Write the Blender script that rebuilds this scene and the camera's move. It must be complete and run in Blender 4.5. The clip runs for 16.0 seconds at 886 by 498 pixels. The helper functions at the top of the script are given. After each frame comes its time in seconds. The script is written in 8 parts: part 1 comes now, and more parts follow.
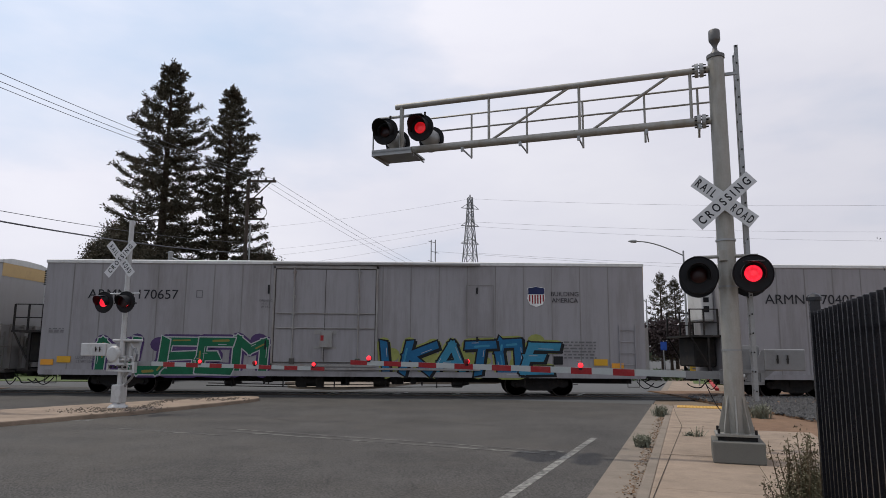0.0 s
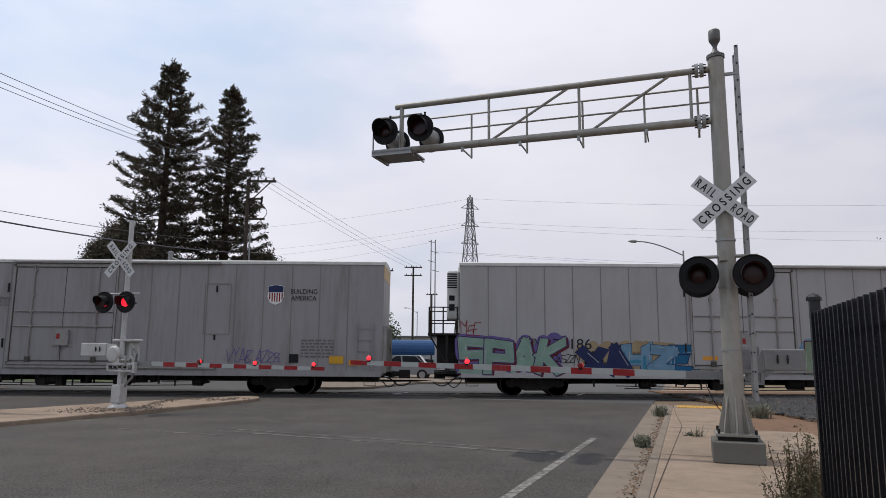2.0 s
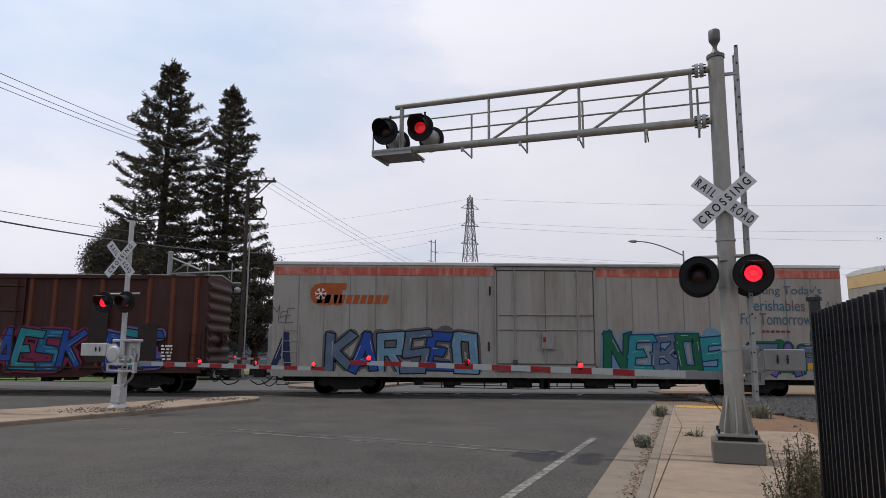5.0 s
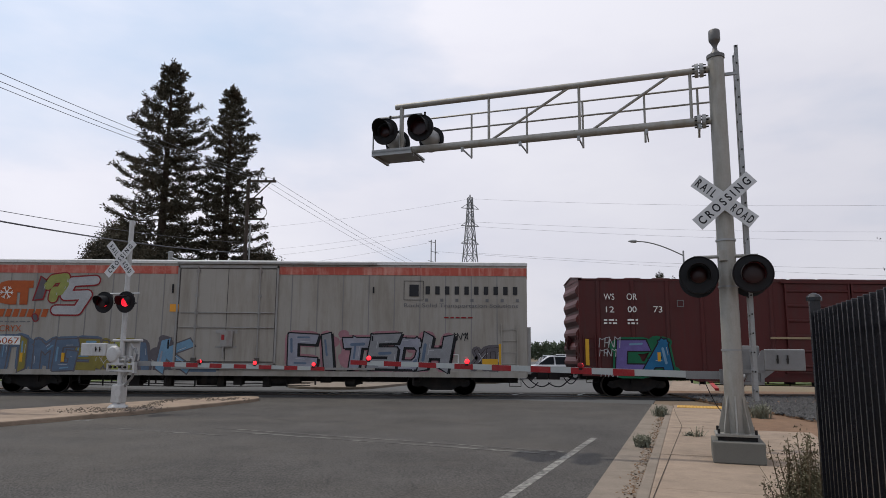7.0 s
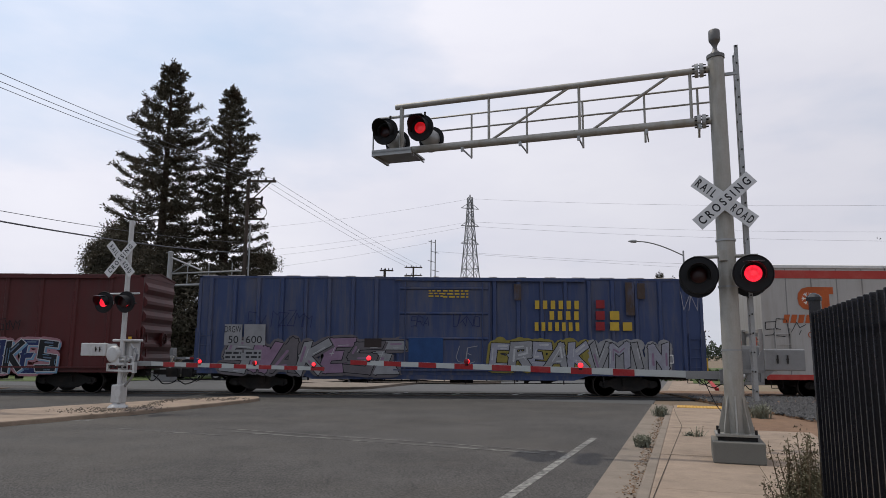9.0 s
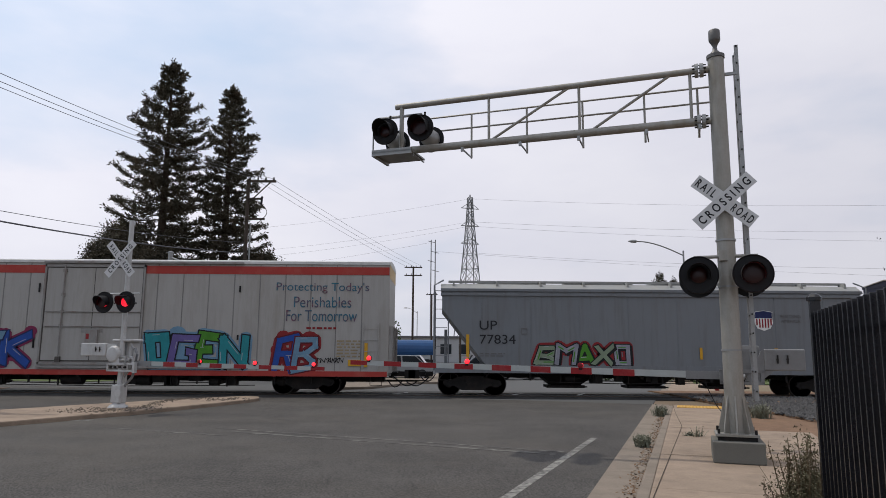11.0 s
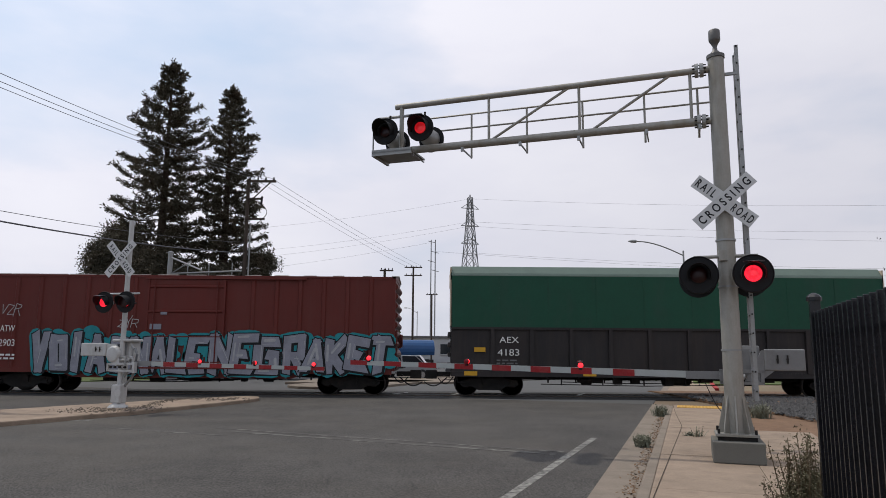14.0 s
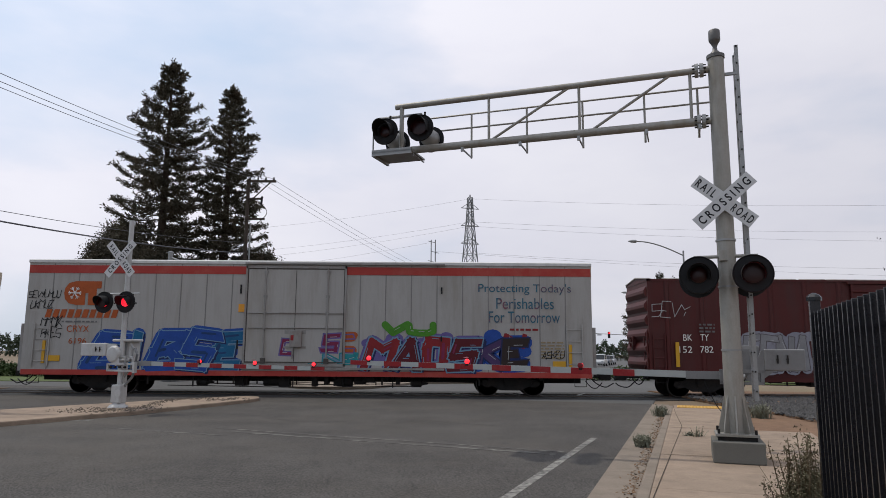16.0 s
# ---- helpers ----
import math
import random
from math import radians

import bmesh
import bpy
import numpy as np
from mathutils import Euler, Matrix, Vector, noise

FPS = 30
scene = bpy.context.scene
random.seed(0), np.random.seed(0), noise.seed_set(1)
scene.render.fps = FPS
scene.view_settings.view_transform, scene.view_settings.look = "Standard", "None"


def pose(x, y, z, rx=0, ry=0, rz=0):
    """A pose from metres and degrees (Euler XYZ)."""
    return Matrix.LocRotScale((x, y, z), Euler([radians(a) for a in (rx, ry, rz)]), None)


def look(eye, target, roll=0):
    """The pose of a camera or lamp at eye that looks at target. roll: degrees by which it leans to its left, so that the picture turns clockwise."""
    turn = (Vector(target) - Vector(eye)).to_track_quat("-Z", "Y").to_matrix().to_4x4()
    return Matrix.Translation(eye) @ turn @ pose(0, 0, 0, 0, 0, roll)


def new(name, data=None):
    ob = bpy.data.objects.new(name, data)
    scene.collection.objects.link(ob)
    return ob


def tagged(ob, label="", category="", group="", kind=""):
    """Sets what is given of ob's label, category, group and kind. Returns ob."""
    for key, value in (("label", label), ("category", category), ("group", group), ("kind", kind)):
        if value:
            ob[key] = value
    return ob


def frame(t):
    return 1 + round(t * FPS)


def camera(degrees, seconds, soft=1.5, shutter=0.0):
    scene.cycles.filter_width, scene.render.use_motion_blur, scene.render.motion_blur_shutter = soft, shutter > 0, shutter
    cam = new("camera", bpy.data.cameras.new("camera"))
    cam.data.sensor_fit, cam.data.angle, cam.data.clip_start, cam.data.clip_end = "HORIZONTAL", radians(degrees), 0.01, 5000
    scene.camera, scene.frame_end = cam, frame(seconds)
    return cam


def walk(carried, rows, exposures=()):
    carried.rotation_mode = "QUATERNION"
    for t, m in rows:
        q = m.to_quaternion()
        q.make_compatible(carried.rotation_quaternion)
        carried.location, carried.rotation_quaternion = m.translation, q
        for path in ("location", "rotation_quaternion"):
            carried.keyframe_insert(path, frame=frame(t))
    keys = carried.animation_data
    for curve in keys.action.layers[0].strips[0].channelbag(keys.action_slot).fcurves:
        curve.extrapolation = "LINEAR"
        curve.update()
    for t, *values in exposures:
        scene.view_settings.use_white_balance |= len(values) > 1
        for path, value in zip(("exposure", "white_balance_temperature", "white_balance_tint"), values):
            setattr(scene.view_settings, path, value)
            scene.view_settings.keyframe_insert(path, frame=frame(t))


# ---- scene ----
# ---- camera ----
cam = camera(66, 16.0, soft=0.75, shutter=0.0)
EYE = pose(0, 0, 1.65, 98.7, 0, 0) @ pose(0, 0, 0, 0, 0, 0.42)
walk(cam, [(0, EYE), (16.0, EYE)], exposures=[(0, 0.0), (16.0, 0.0)])

# ---- sky and sun ----
SUN_TO = Vector((-0.41, 0.20, 0.89)).normalized()
world = bpy.data.worlds.new("sky")
scene.world = world
world.use_nodes = True
wt = world.node_tree
wt.nodes.clear()


def node(tree, kind, **values):
    n = tree.nodes.new(kind)
    for key, value in values.items():
        n.inputs[key.replace("_", " ")].default_value = value
    return n


w_out = wt.nodes.new("ShaderNodeOutputWorld")
w_bg = node(wt, "ShaderNodeBackground", Strength=0.115)
w_sky = wt.nodes.new("ShaderNodeTexSky")
w_sky.sky_type, w_sky.sun_disc = "NISHITA", False
w_sky.sun_elevation = math.asin(SUN_TO.z)
w_sky.sun_rotation = math.atan2(SUN_TO.x, SUN_TO.y)
w_sky.dust_density, w_sky.air_density = 1.6, 1.1
w_co = wt.nodes.new("ShaderNodeTexCoord")
w_map = wt.nodes.new("ShaderNodeMapping")
w_map.inputs["Scale"].default_value = (1.0, 1.0, 2.6)
w_map.inputs["Location"].default_value = (0.35, 0.2, 0.1)
w_noise = node(wt, "ShaderNodeTexNoise", Scale=1.3, Detail=6.0, Roughness=0.5)
w_ramp = wt.nodes.new("ShaderNodeValToRGB")
w_ramp.color_ramp.elements[0].position, w_ramp.color_ramp.elements[0].color = 0.40, (0.05, 0.05, 0.05, 1)
w_ramp.color_ramp.elements[1].position, w_ramp.color_ramp.elements[1].color = 0.58, (0.97, 0.97, 0.97, 1)
w_fine = node(wt, "ShaderNodeTexNoise", Scale=2.6, Detail=7.0, Roughness=0.52)
w_cloud = wt.nodes.new("ShaderNodeValToRGB")
w_cloud.color_ramp.elements[0].position, w_cloud.color_ramp.elements[0].color = 0.36, (7.4, 7.4, 8.35, 1)
w_cloud.color_ramp.elements[1].position, w_cloud.color_ramp.elements[1].color = 0.62, (8.2, 8.15, 8.9, 1)
w_xyz = wt.nodes.new("ShaderNodeSeparateXYZ")
w_side = node(wt, "ShaderNodeMapRange", From_Min=-0.55, From_Max=0.5, To_Min=-0.07, To_Max=0.06)
w_glare = node(wt, "ShaderNodeMapRange", From_Min=-0.5, From_Max=0.55, To_Min=1.0, To_Max=0.80)
w_high = node(wt, "ShaderNodeMapRange", From_Min=0.05, From_Max=0.5, To_Min=0.88, To_Max=1.08)
w_both = wt.nodes.new("ShaderNodeMath")
w_both.operation = "MULTIPLY"
w_lit = wt.nodes.new("ShaderNodeVectorMath")
w_lit.operation = "SCALE"
w_add = wt.nodes.new("ShaderNodeMath")
w_gap = wt.nodes.new("ShaderNodeMix")
w_gap.data_type = "RGBA"
w_gap.inputs[0].default_value, w_gap.inputs[7].default_value = 0.72, (5.9, 7.0, 8.7, 1)
w_mix = wt.nodes.new("ShaderNodeMix")
w_mix.data_type = "RGBA"
for a, b in ((w_co.outputs["Generated"], w_map.inputs["Vector"]), (w_map.outputs[0], w_noise.inputs["Vector"]),
             (w_map.outputs[0], w_fine.inputs["Vector"]), (w_co.outputs["Generated"], w_xyz.inputs[0]), (w_xyz.outputs[0], w_side.inputs[0]), (w_side.outputs[0], w_add.inputs[1]),
             (w_noise.outputs[0], w_add.inputs[0]), (w_add.outputs[0], w_ramp.inputs[0]), (w_fine.outputs[0], w_cloud.inputs[0]),
             (w_ramp.outputs[0], w_mix.inputs[0]), (w_sky.outputs[0], w_gap.inputs[6]), (w_gap.outputs[2], w_mix.inputs[6]), (w_cloud.outputs[0], w_mix.inputs[7]),
             (w_xyz.outputs[0], w_glare.inputs[0]), (w_mix.outputs[2], w_lit.inputs[0]), (w_xyz.outputs[2], w_high.inputs[0]), (w_glare.outputs[0], w_both.inputs[0]), (w_high.outputs[0], w_both.inputs[1]), (w_both.outputs[0], w_lit.inputs["Scale"]), (w_lit.outputs[0], w_bg.inputs[0]), (w_bg.outputs[0], w_out.inputs[0])):
    wt.links.new(a, b)
sun = new("sun", bpy.data.lights.new("sun", "SUN"))
sun.data.energy, sun.data.angle, sun.data.color = 2.1, radians(1.2), (1.0, 0.95, 0.87)
sun.matrix_world = look(SUN_TO * 100, (0, 0, 0))


# ---- materials ----
def surf(name, rgb, rough=0.6, metal=0.0, var=0.25, scale=1.5, bump=0.15, bscale=40.0, dirt=None, amount=0.4, dscale=0.8, tall=1.0, coat=0.0, spec=0.28, lo=0.48, hi=0.72, grain=0.35, spread=0.2, streak=0.0):
    """A surface with broad tone, fine grain, relief and, if asked for, stains of another colour. tall below 1 draws stains out downwards."""
    m = bpy.data.materials.new(name)
    m.use_nodes = True
    t = m.node_tree
    b = t.nodes["Principled BSDF"]
    b.inputs["Roughness"].default_value, b.inputs["Metallic"].default_value = rough, metal
    b.inputs["Coat Weight"].default_value, b.inputs["Specular IOR Level"].default_value = coat, spec
    co, info = t.nodes.new("ShaderNodeTexCoord"), t.nodes.new("ShaderNodeObjectInfo")
    off = t.nodes.new("ShaderNodeVectorMath")
    off.operation = "MULTIPLY_ADD"
    off.inputs[1].default_value = (1, 1, 1)
    rnd = t.nodes.new("ShaderNodeMath")
    rnd.operation = "MULTIPLY"
    rnd.inputs[1].default_value = 37.0
    t.links.new(info.outputs["Random"], rnd.inputs[0])
    t.links.new(co.outputs["Object"], off.inputs[0])
    t.links.new(rnd.outputs[0], off.inputs[2])
    broad = node(t, "ShaderNodeTexNoise", Scale=scale, Detail=6.0, Roughness=0.65)
    fine = node(t, "ShaderNodeTexNoise", Scale=bscale, Detail=4.0, Roughness=0.7)
    t.links.new(off.outputs[0], broad.inputs["Vector"])
    t.links.new(off.outputs[0], fine.inputs["Vector"])
    ramp = t.nodes.new("ShaderNodeValToRGB")
    dim, light = ramp.color_ramp.elements
    dim.position, light.position = 0.5 - spread, 0.5 + spread
    dim.color = (*[c * (1 - var) for c in rgb], 1)
    light.color = (*[min(1, c * (1 + var * 0.8)) for c in rgb], 1)
    both = t.nodes.new("ShaderNodeMix")
    both.inputs[0].default_value = grain
    t.links.new(broad.outputs[0], both.inputs[2])
    t.links.new(fine.outputs[0], both.inputs[3])
    t.links.new(both.outputs[0], ramp.inputs[0])
    colour = ramp.outputs[0]
    if dirt:
        mp = t.nodes.new("ShaderNodeMapping")
        mp.inputs["Scale"].default_value = (1, 1, tall)
        spots = node(t, "ShaderNodeTexNoise", Scale=dscale, Detail=8.0, Roughness=0.7)
        cut = t.nodes.new("ShaderNodeValToRGB")
        cut.color_ramp.elements[0].position, cut.color_ramp.elements[1].position = lo, hi
        cut.color_ramp.elements[1].color = (amount, amount, amount, 1)
        mix = t.nodes.new("ShaderNodeMix")
        mix.data_type = "RGBA"
        mix.inputs[7].default_value = (*dirt, 1)
        t.links.new(off.outputs[0], mp.inputs[0])
        t.links.new(mp.outputs[0], spots.inputs["Vector"])
        t.links.new(spots.outputs[0], cut.inputs[0])
        t.links.new(cut.outputs[0], mix.inputs[0])
        t.links.new(colour, mix.inputs[6])
        colour = mix.outputs[2]
    if streak:
        # thin runs of dirt and faded paint that follow the rain downwards
        mp = t.nodes.new("ShaderNodeMapping")
        mp.inputs["Scale"].default_value = (1, 1, 0.07)
        runs = node(t, "ShaderNodeTexNoise", Scale=6.0, Detail=5.0, Roughness=0.62)
        cut = t.nodes.new("ShaderNodeValToRGB")
        cut.color_ramp.elements[0].position, cut.color_ramp.elements[1].position = 0.50, 0.70
        cut.color_ramp.elements[1].color = (streak, streak, streak, 1)
        mix = t.nodes.new("ShaderNodeMix")
        mix.data_type = "RGBA"
        mix.inputs[7].default_value = (*dirt, 1)
        t.links.new(off.outputs[0], mp.inputs[0])
        t.links.new(mp.outputs[0], runs.inputs["Vector"])
        t.links.new(runs.outputs[0], cut.inputs[0])
        t.links.new(cut.outputs[0], mix.inputs[0])
        t.links.new(colour, mix.inputs[6])
        colour = mix.outputs[2]
    t.links.new(colour, b.inputs["Base Color"])
    if bump:
        bp = node(t, "ShaderNodeBump", Strength=bump, Distance=0.01)
        t.links.new(fine.outputs[0], bp.inputs["Height"])
        t.links.new(bp.outputs[0], b.inputs["Normal"])
    return m


def glow(name, rgb, strength, cells=0.0):
    """A lit red lamp face; cells: the size of the LED grid."""
    m = bpy.data.materials.new(name)
    m.use_nodes = True
    t = m.node_tree
    b = t.nodes["Principled BSDF"]
    b.inputs["Base Color"].default_value, b.inputs["Emission Color"].default_value = (*rgb, 1), (*rgb, 1)
    b.inputs["Emission Strength"].default_value, b.inputs["Roughness"].default_value = strength, 0.25
    if cells:
        co = t.nodes.new("ShaderNodeTexCoord")
        v = node(t, "ShaderNodeTexVoronoi", Scale=1 / cells, Randomness=0.15)
        r = t.nodes.new("ShaderNodeMapRange")
        r.inputs[1].default_value, r.inputs[2].default_value = 0.25, 0.55
        r.inputs[3].default_value, r.inputs[4].default_value = strength * 1.5, strength * 0.45
        t.links.new(co.outputs["Object"], v.inputs["Vector"])
        t.links.new(v.outputs["Distance"], r.inputs[0])
        t.links.new(r.outputs[0], b.inputs["Emission Strength"])
    return m


GRIME, RUST = (0.09, 0.075, 0.06), (0.13, 0.05, 0.025)
ASPHALT = surf("asphalt", (0.066, 0.060, 0.054), 0.9, 0, 0.9, 0.5, 1.0, 38, (0.088, 0.076, 0.062), 0.6, 0.22, grain=0.8, spread=0.13)
ASPHALT_FAR = surf("older asphalt", (0.085, 0.084, 0.082), 0.9, 0, 0.15, 0.2, 0.4, 60)
CONCRETE = surf("concrete paving", (0.262, 0.198, 0.146), 0.9, 0, 0.28, 1.2, 0.5, 45, (0.135, 0.10, 0.072), 0.6, 1.6)
KERB = surf("kerb concrete", (0.20, 0.163, 0.128), 0.92, 0, 0.2, 1.5, 0.4, 60, (0.13, 0.11, 0.085), 0.7, 2.2)
FOOTING = surf("footing concrete", (0.140, 0.132, 0.114), 0.9, 0, 0.18, 3, 0.4, 60, (0.12, 0.12, 0.10), 0.5, 3)
DIRT = surf("dry dirt", (0.17, 0.125, 0.085), 0.95, 0, 0.3, 0.6, 0.8, 25, (0.16, 0.15, 0.07), 0.6, 0.15)
GRAVEL = surf("dirt and gravel", (0.17, 0.102, 0.062), 0.95, 0, 0.35, 3, 0.9, 30)
STONE = surf("ballast stone", (0.075, 0.072, 0.07), 0.9, 0, 0.45, 3, 0.4, 25)
GRASS = surf("dry lawn", (0.075, 0.10, 0.028), 0.9, 0, 0.4, 1.2, 0.8, 30)
PAINT = surf("worn road paint", (0.25, 0.24, 0.215), 0.85, 0, 0.15, 5, 0.4, 60, (0.055, 0.052, 0.048), 1.0, 9, lo=0.40, hi=0.62)
PAINT_FAINT = surf("faded road paint", (0.17, 0.16, 0.142), 0.88, 0, 0.15, 3, 0.3, 60, (0.06, 0.055, 0.05), 1.0, 3.5, lo=0.34, hi=0.52)
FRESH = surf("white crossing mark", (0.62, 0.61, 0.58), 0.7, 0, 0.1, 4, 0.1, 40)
TAR = surf("tar seam", (0.010, 0.0095, 0.009), 0.8, 0, 0.2, 4, 0.2, 30)
SCORE = surf("dirt-filled joint", (0.075, 0.06, 0.047), 0.95, 0, 0.3, 3, 0.2, 30)
TACTILE = surf("yellow tactile paving", (0.48, 0.28, 0.07), 0.8, 0, 0.12, 4, 0.2, 30)
RAIL = surf("rail steel", (0.10, 0.075, 0.06), 0.55, 0.6, 0.3, 3, 0.2, 50)
PANEL_SHADED = surf("rubber crossing panel with shadow tone", (0.03, 0.029, 0.028), 0.85, 0, 0.25, 1.2, 0.5, 50)
GALV = surf("weathered galvanised steel", (0.27, 0.27, 0.265), 0.45, 0.4, 0.16, 2.5, 0.06, 30, (0.30, 0.28, 0.24), 0.4, 3, 0.25)
ALU = surf("bare aluminium", (0.21, 0.208, 0.205), 0.5, 0.2, 0.12, 4, 0.05, 40, (0.11, 0.105, 0.10), 0.5, 4)
MASTCOAT = surf("silver mast paint", (0.285, 0.270, 0.240), 0.45, 0.25, 0.16, 2.0, 0.08, 30, (0.17, 0.14, 0.095), 0.7, 3, 0.2)
BLACK = surf("matt black paint", (0.010, 0.010, 0.011), 0.75, 0, 0.3, 4, 0.08, 40)
SILVER = surf("bright silver paint", (0.44, 0.435, 0.425), 0.45, 0.15, 0.12, 3, 0.05, 30, (0.2, 0.17, 0.13), 0.4, 4, 0.4)
BELL = surf("weathered grey bell metal", (0.12, 0.115, 0.11), 0.5, 0.4, 0.2, 5, 0.05, 40)
FENCE = surf("black powder coat", (0.009, 0.009, 0.011), 0.26, 0.0, 0.3, 4, 0.02, 40, spec=0.36)
UNDER = surf("oily black steel", (0.018, 0.016, 0.015), 0.75, 0.2, 0.4, 3, 0.3, 30, (0.05, 0.035, 0.025), 0.6, 2)
WHEEL = surf("wheel steel", (0.030, 0.024, 0.021), 0.6, 0.4, 0.35, 4, 0.2, 30)
TREAD = surf("worn wheel rim", (0.07, 0.06, 0.055), 0.45, 0.6, 0.2, 6, 0.05, 40)
SIGN = surf("white sign sheeting", (0.52, 0.52, 0.515), 0.5, 0, 0.06, 3, 0.03, 40, (0.3, 0.285, 0.26), 0.35, 5)
INK = surf("black lettering", (0.015, 0.015, 0.017), 0.6, 0, 0.2, 5, 0.0)
WHITE = surf("white lettering", (0.68, 0.67, 0.64), 0.7, 0, 0.15, 3, 0.0, 40, (0.3, 0.27, 0.24), 0.5, 4)
GREYINK = surf("grey lettering", (0.13, 0.125, 0.125), 0.7, 0, 0.2, 5, 0.0)
STRIPE_RED = surf("red reflective tape", (0.25, 0.010, 0.012), 0.45, 0, 0.15, 5, 0.03, 40, (0.25, 0.1, 0.09), 0.3, 6)
STRIPE_WHITE = surf("silver reflective tape", (0.36, 0.375, 0.36), 0.45, 0, 0.1, 5, 0.03, 40, (0.35, 0.35, 0.32), 0.4, 6)
YELLOW = surf("yellow reflective tape", (0.52, 0.28, 0.02), 0.5, 0, 0.12, 4, 0.0)
ORANGE = surf("orange reflective tape", (0.62, 0.27, 0.03), 0.5, 0, 0.12, 4, 0.0)
LIT = glow("lit red lens", (1.0, 0.02, 0.045), 1.5, 0.018)
LIT_ASIDE = glow("lit red lens aimed elsewhere", (1.0, 0.02, 0.03), 0.42, 0.018)
LIT_SMALL = glow("lit red marker", (1.0, 0.02, 0.03), 2.2)
LIT_FAR = glow("lit red signal", (1.0, 0.02, 0.03), 3.0)
DARKLENS = surf("unlit red lens", (0.022, 0.004, 0.004), 0.3, 0, 0.2, 30, 0.1, 60)
REDLENS = surf("red marker lens", (0.17, 0.008, 0.012), 0.3, 0, 0.1, 30, 0.05, 60)


# ---- small builders ----
class Shape:
    """Vertices and faces that grow into one mesh."""

    def __init__(self):
        self.v, self.f = [], []

    def add(self, verts, faces):
        n = len(self.v)
        self.v += [tuple(p) for p in verts]
        self.f += [tuple(i + n for i in face) for face in faces]
        return self

    def box(self, x0, x1, y0, y1, z0, z1, m=None):
        vs = [Vector((x, y, z)) for x in (x0, x1) for y in (y0, y1) for z in (z0, z1)]
        if m:
            vs = [m @ p for p in vs]
        return self.add(vs, [(0, 1, 3, 2), (4, 6, 7, 5), (0, 4, 5, 1), (2, 3, 7, 6), (0, 2, 6, 4), (1, 5, 7, 3)])

    def rod(self, a, b, r, r2=None, n=10, caps=True):
        a, b = Vector(a), Vector(b)
        r2 = r if r2 is None else r2
        q = (b - a).to_track_quat("Z", "Y")
        ring = [q @ Vector((math.cos(2 * math.pi * i / n), math.sin(2 * math.pi * i / n), 0)) for i in range(n)]
        vs = [a + p * r for p in ring] + [b + p * r2 for p in ring]
        fs = [(i, (i + 1) % n, n + (i + 1) % n, n + i) for i in range(n)]
        if caps:
            fs += [tuple(reversed(range(n))), tuple(range(n, 2 * n))]
        return self.add(vs, fs)

    def lathe(self, a, axis, profile, n=20):
        """Rings of (distance along the axis, radius)."""
        a, q = Vector(a), Vector(axis).to_track_quat("Z", "Y")
        vs, fs = [], []
        for d, r in profile:
            vs += [a + q @ Vector((r * math.cos(2 * math.pi * i / n), r * math.sin(2 * math.pi * i / n), d)) for i in range(n)]
        for k in range(len(profile) - 1):
            fs += [(k * n + i, k * n + (i + 1) % n, (k + 1) * n + (i + 1) % n, (k + 1) * n + i) for i in range(n)]
        fs += [tuple(reversed(range(n))), tuple(range((len(profile) - 1) * n, len(profile) * n))]
        return self.add(vs, fs)

    def prism(self, outline, y0, y1, m=None):
        """An outline in x and z, drawn out from y0 to y1."""
        n = len(outline)
        vs = [Vector((x, y0, z)) for x, z in outline] + [Vector((x, y1, z)) for x, z in outline]
        if m:
            vs = [m @ p for p in vs]
        return self.add(vs, [tuple(range(n)), tuple(reversed(range(n, 2 * n)))] + [(i, n + i, n + (i + 1) % n, (i + 1) % n) for i in range(n)])

    def cross(self, outline, x0, x1):
        """An outline in y and z, drawn out from x0 to x1."""
        n = len(outline)
        vs = [(x0, y, z) for y, z in outline] + [(x1, y, z) for y, z in outline]
        return self.add(vs, [tuple(reversed(range(n))), tuple(range(n, 2 * n))] + [(i, (i + 1) % n, n + (i + 1) % n, n + i) for i in range(n)])

    def slab(self, outline, z0, z1):
        """An outline in x and y, drawn out from z0 to z1."""
        n = len(outline)
        vs = [(x, y, z0) for x, y in outline] + [(x, y, z1) for x, y in outline]
        return self.add(vs, [tuple(reversed(range(n))), tuple(range(n, 2 * n))] + [(i, (i + 1) % n, n + (i + 1) % n, n + i) for i in range(n)])

    def tube(self, points, r, n=6):
        """One bent pipe through the points."""
        pts = [Vector(p) for p in points]
        vs, fs = [], []
        for i, p in enumerate(pts):
            q = (pts[min(i + 1, len(pts) - 1)] - pts[max(i - 1, 0)]).to_track_quat("Z", "Y")
            vs += [p + q @ Vector((r * math.cos(2 * math.pi * k / n), r * math.sin(2 * math.pi * k / n), 0)) for k in range(n)]
            if i:
                fs += [((i - 1) * n + k, (i - 1) * n + (k + 1) % n, i * n + (k + 1) % n, i * n + k) for k in range(n)]
        return self.add(vs, fs + [tuple(reversed(range(n))), tuple(range(len(vs) - n, len(vs)))])


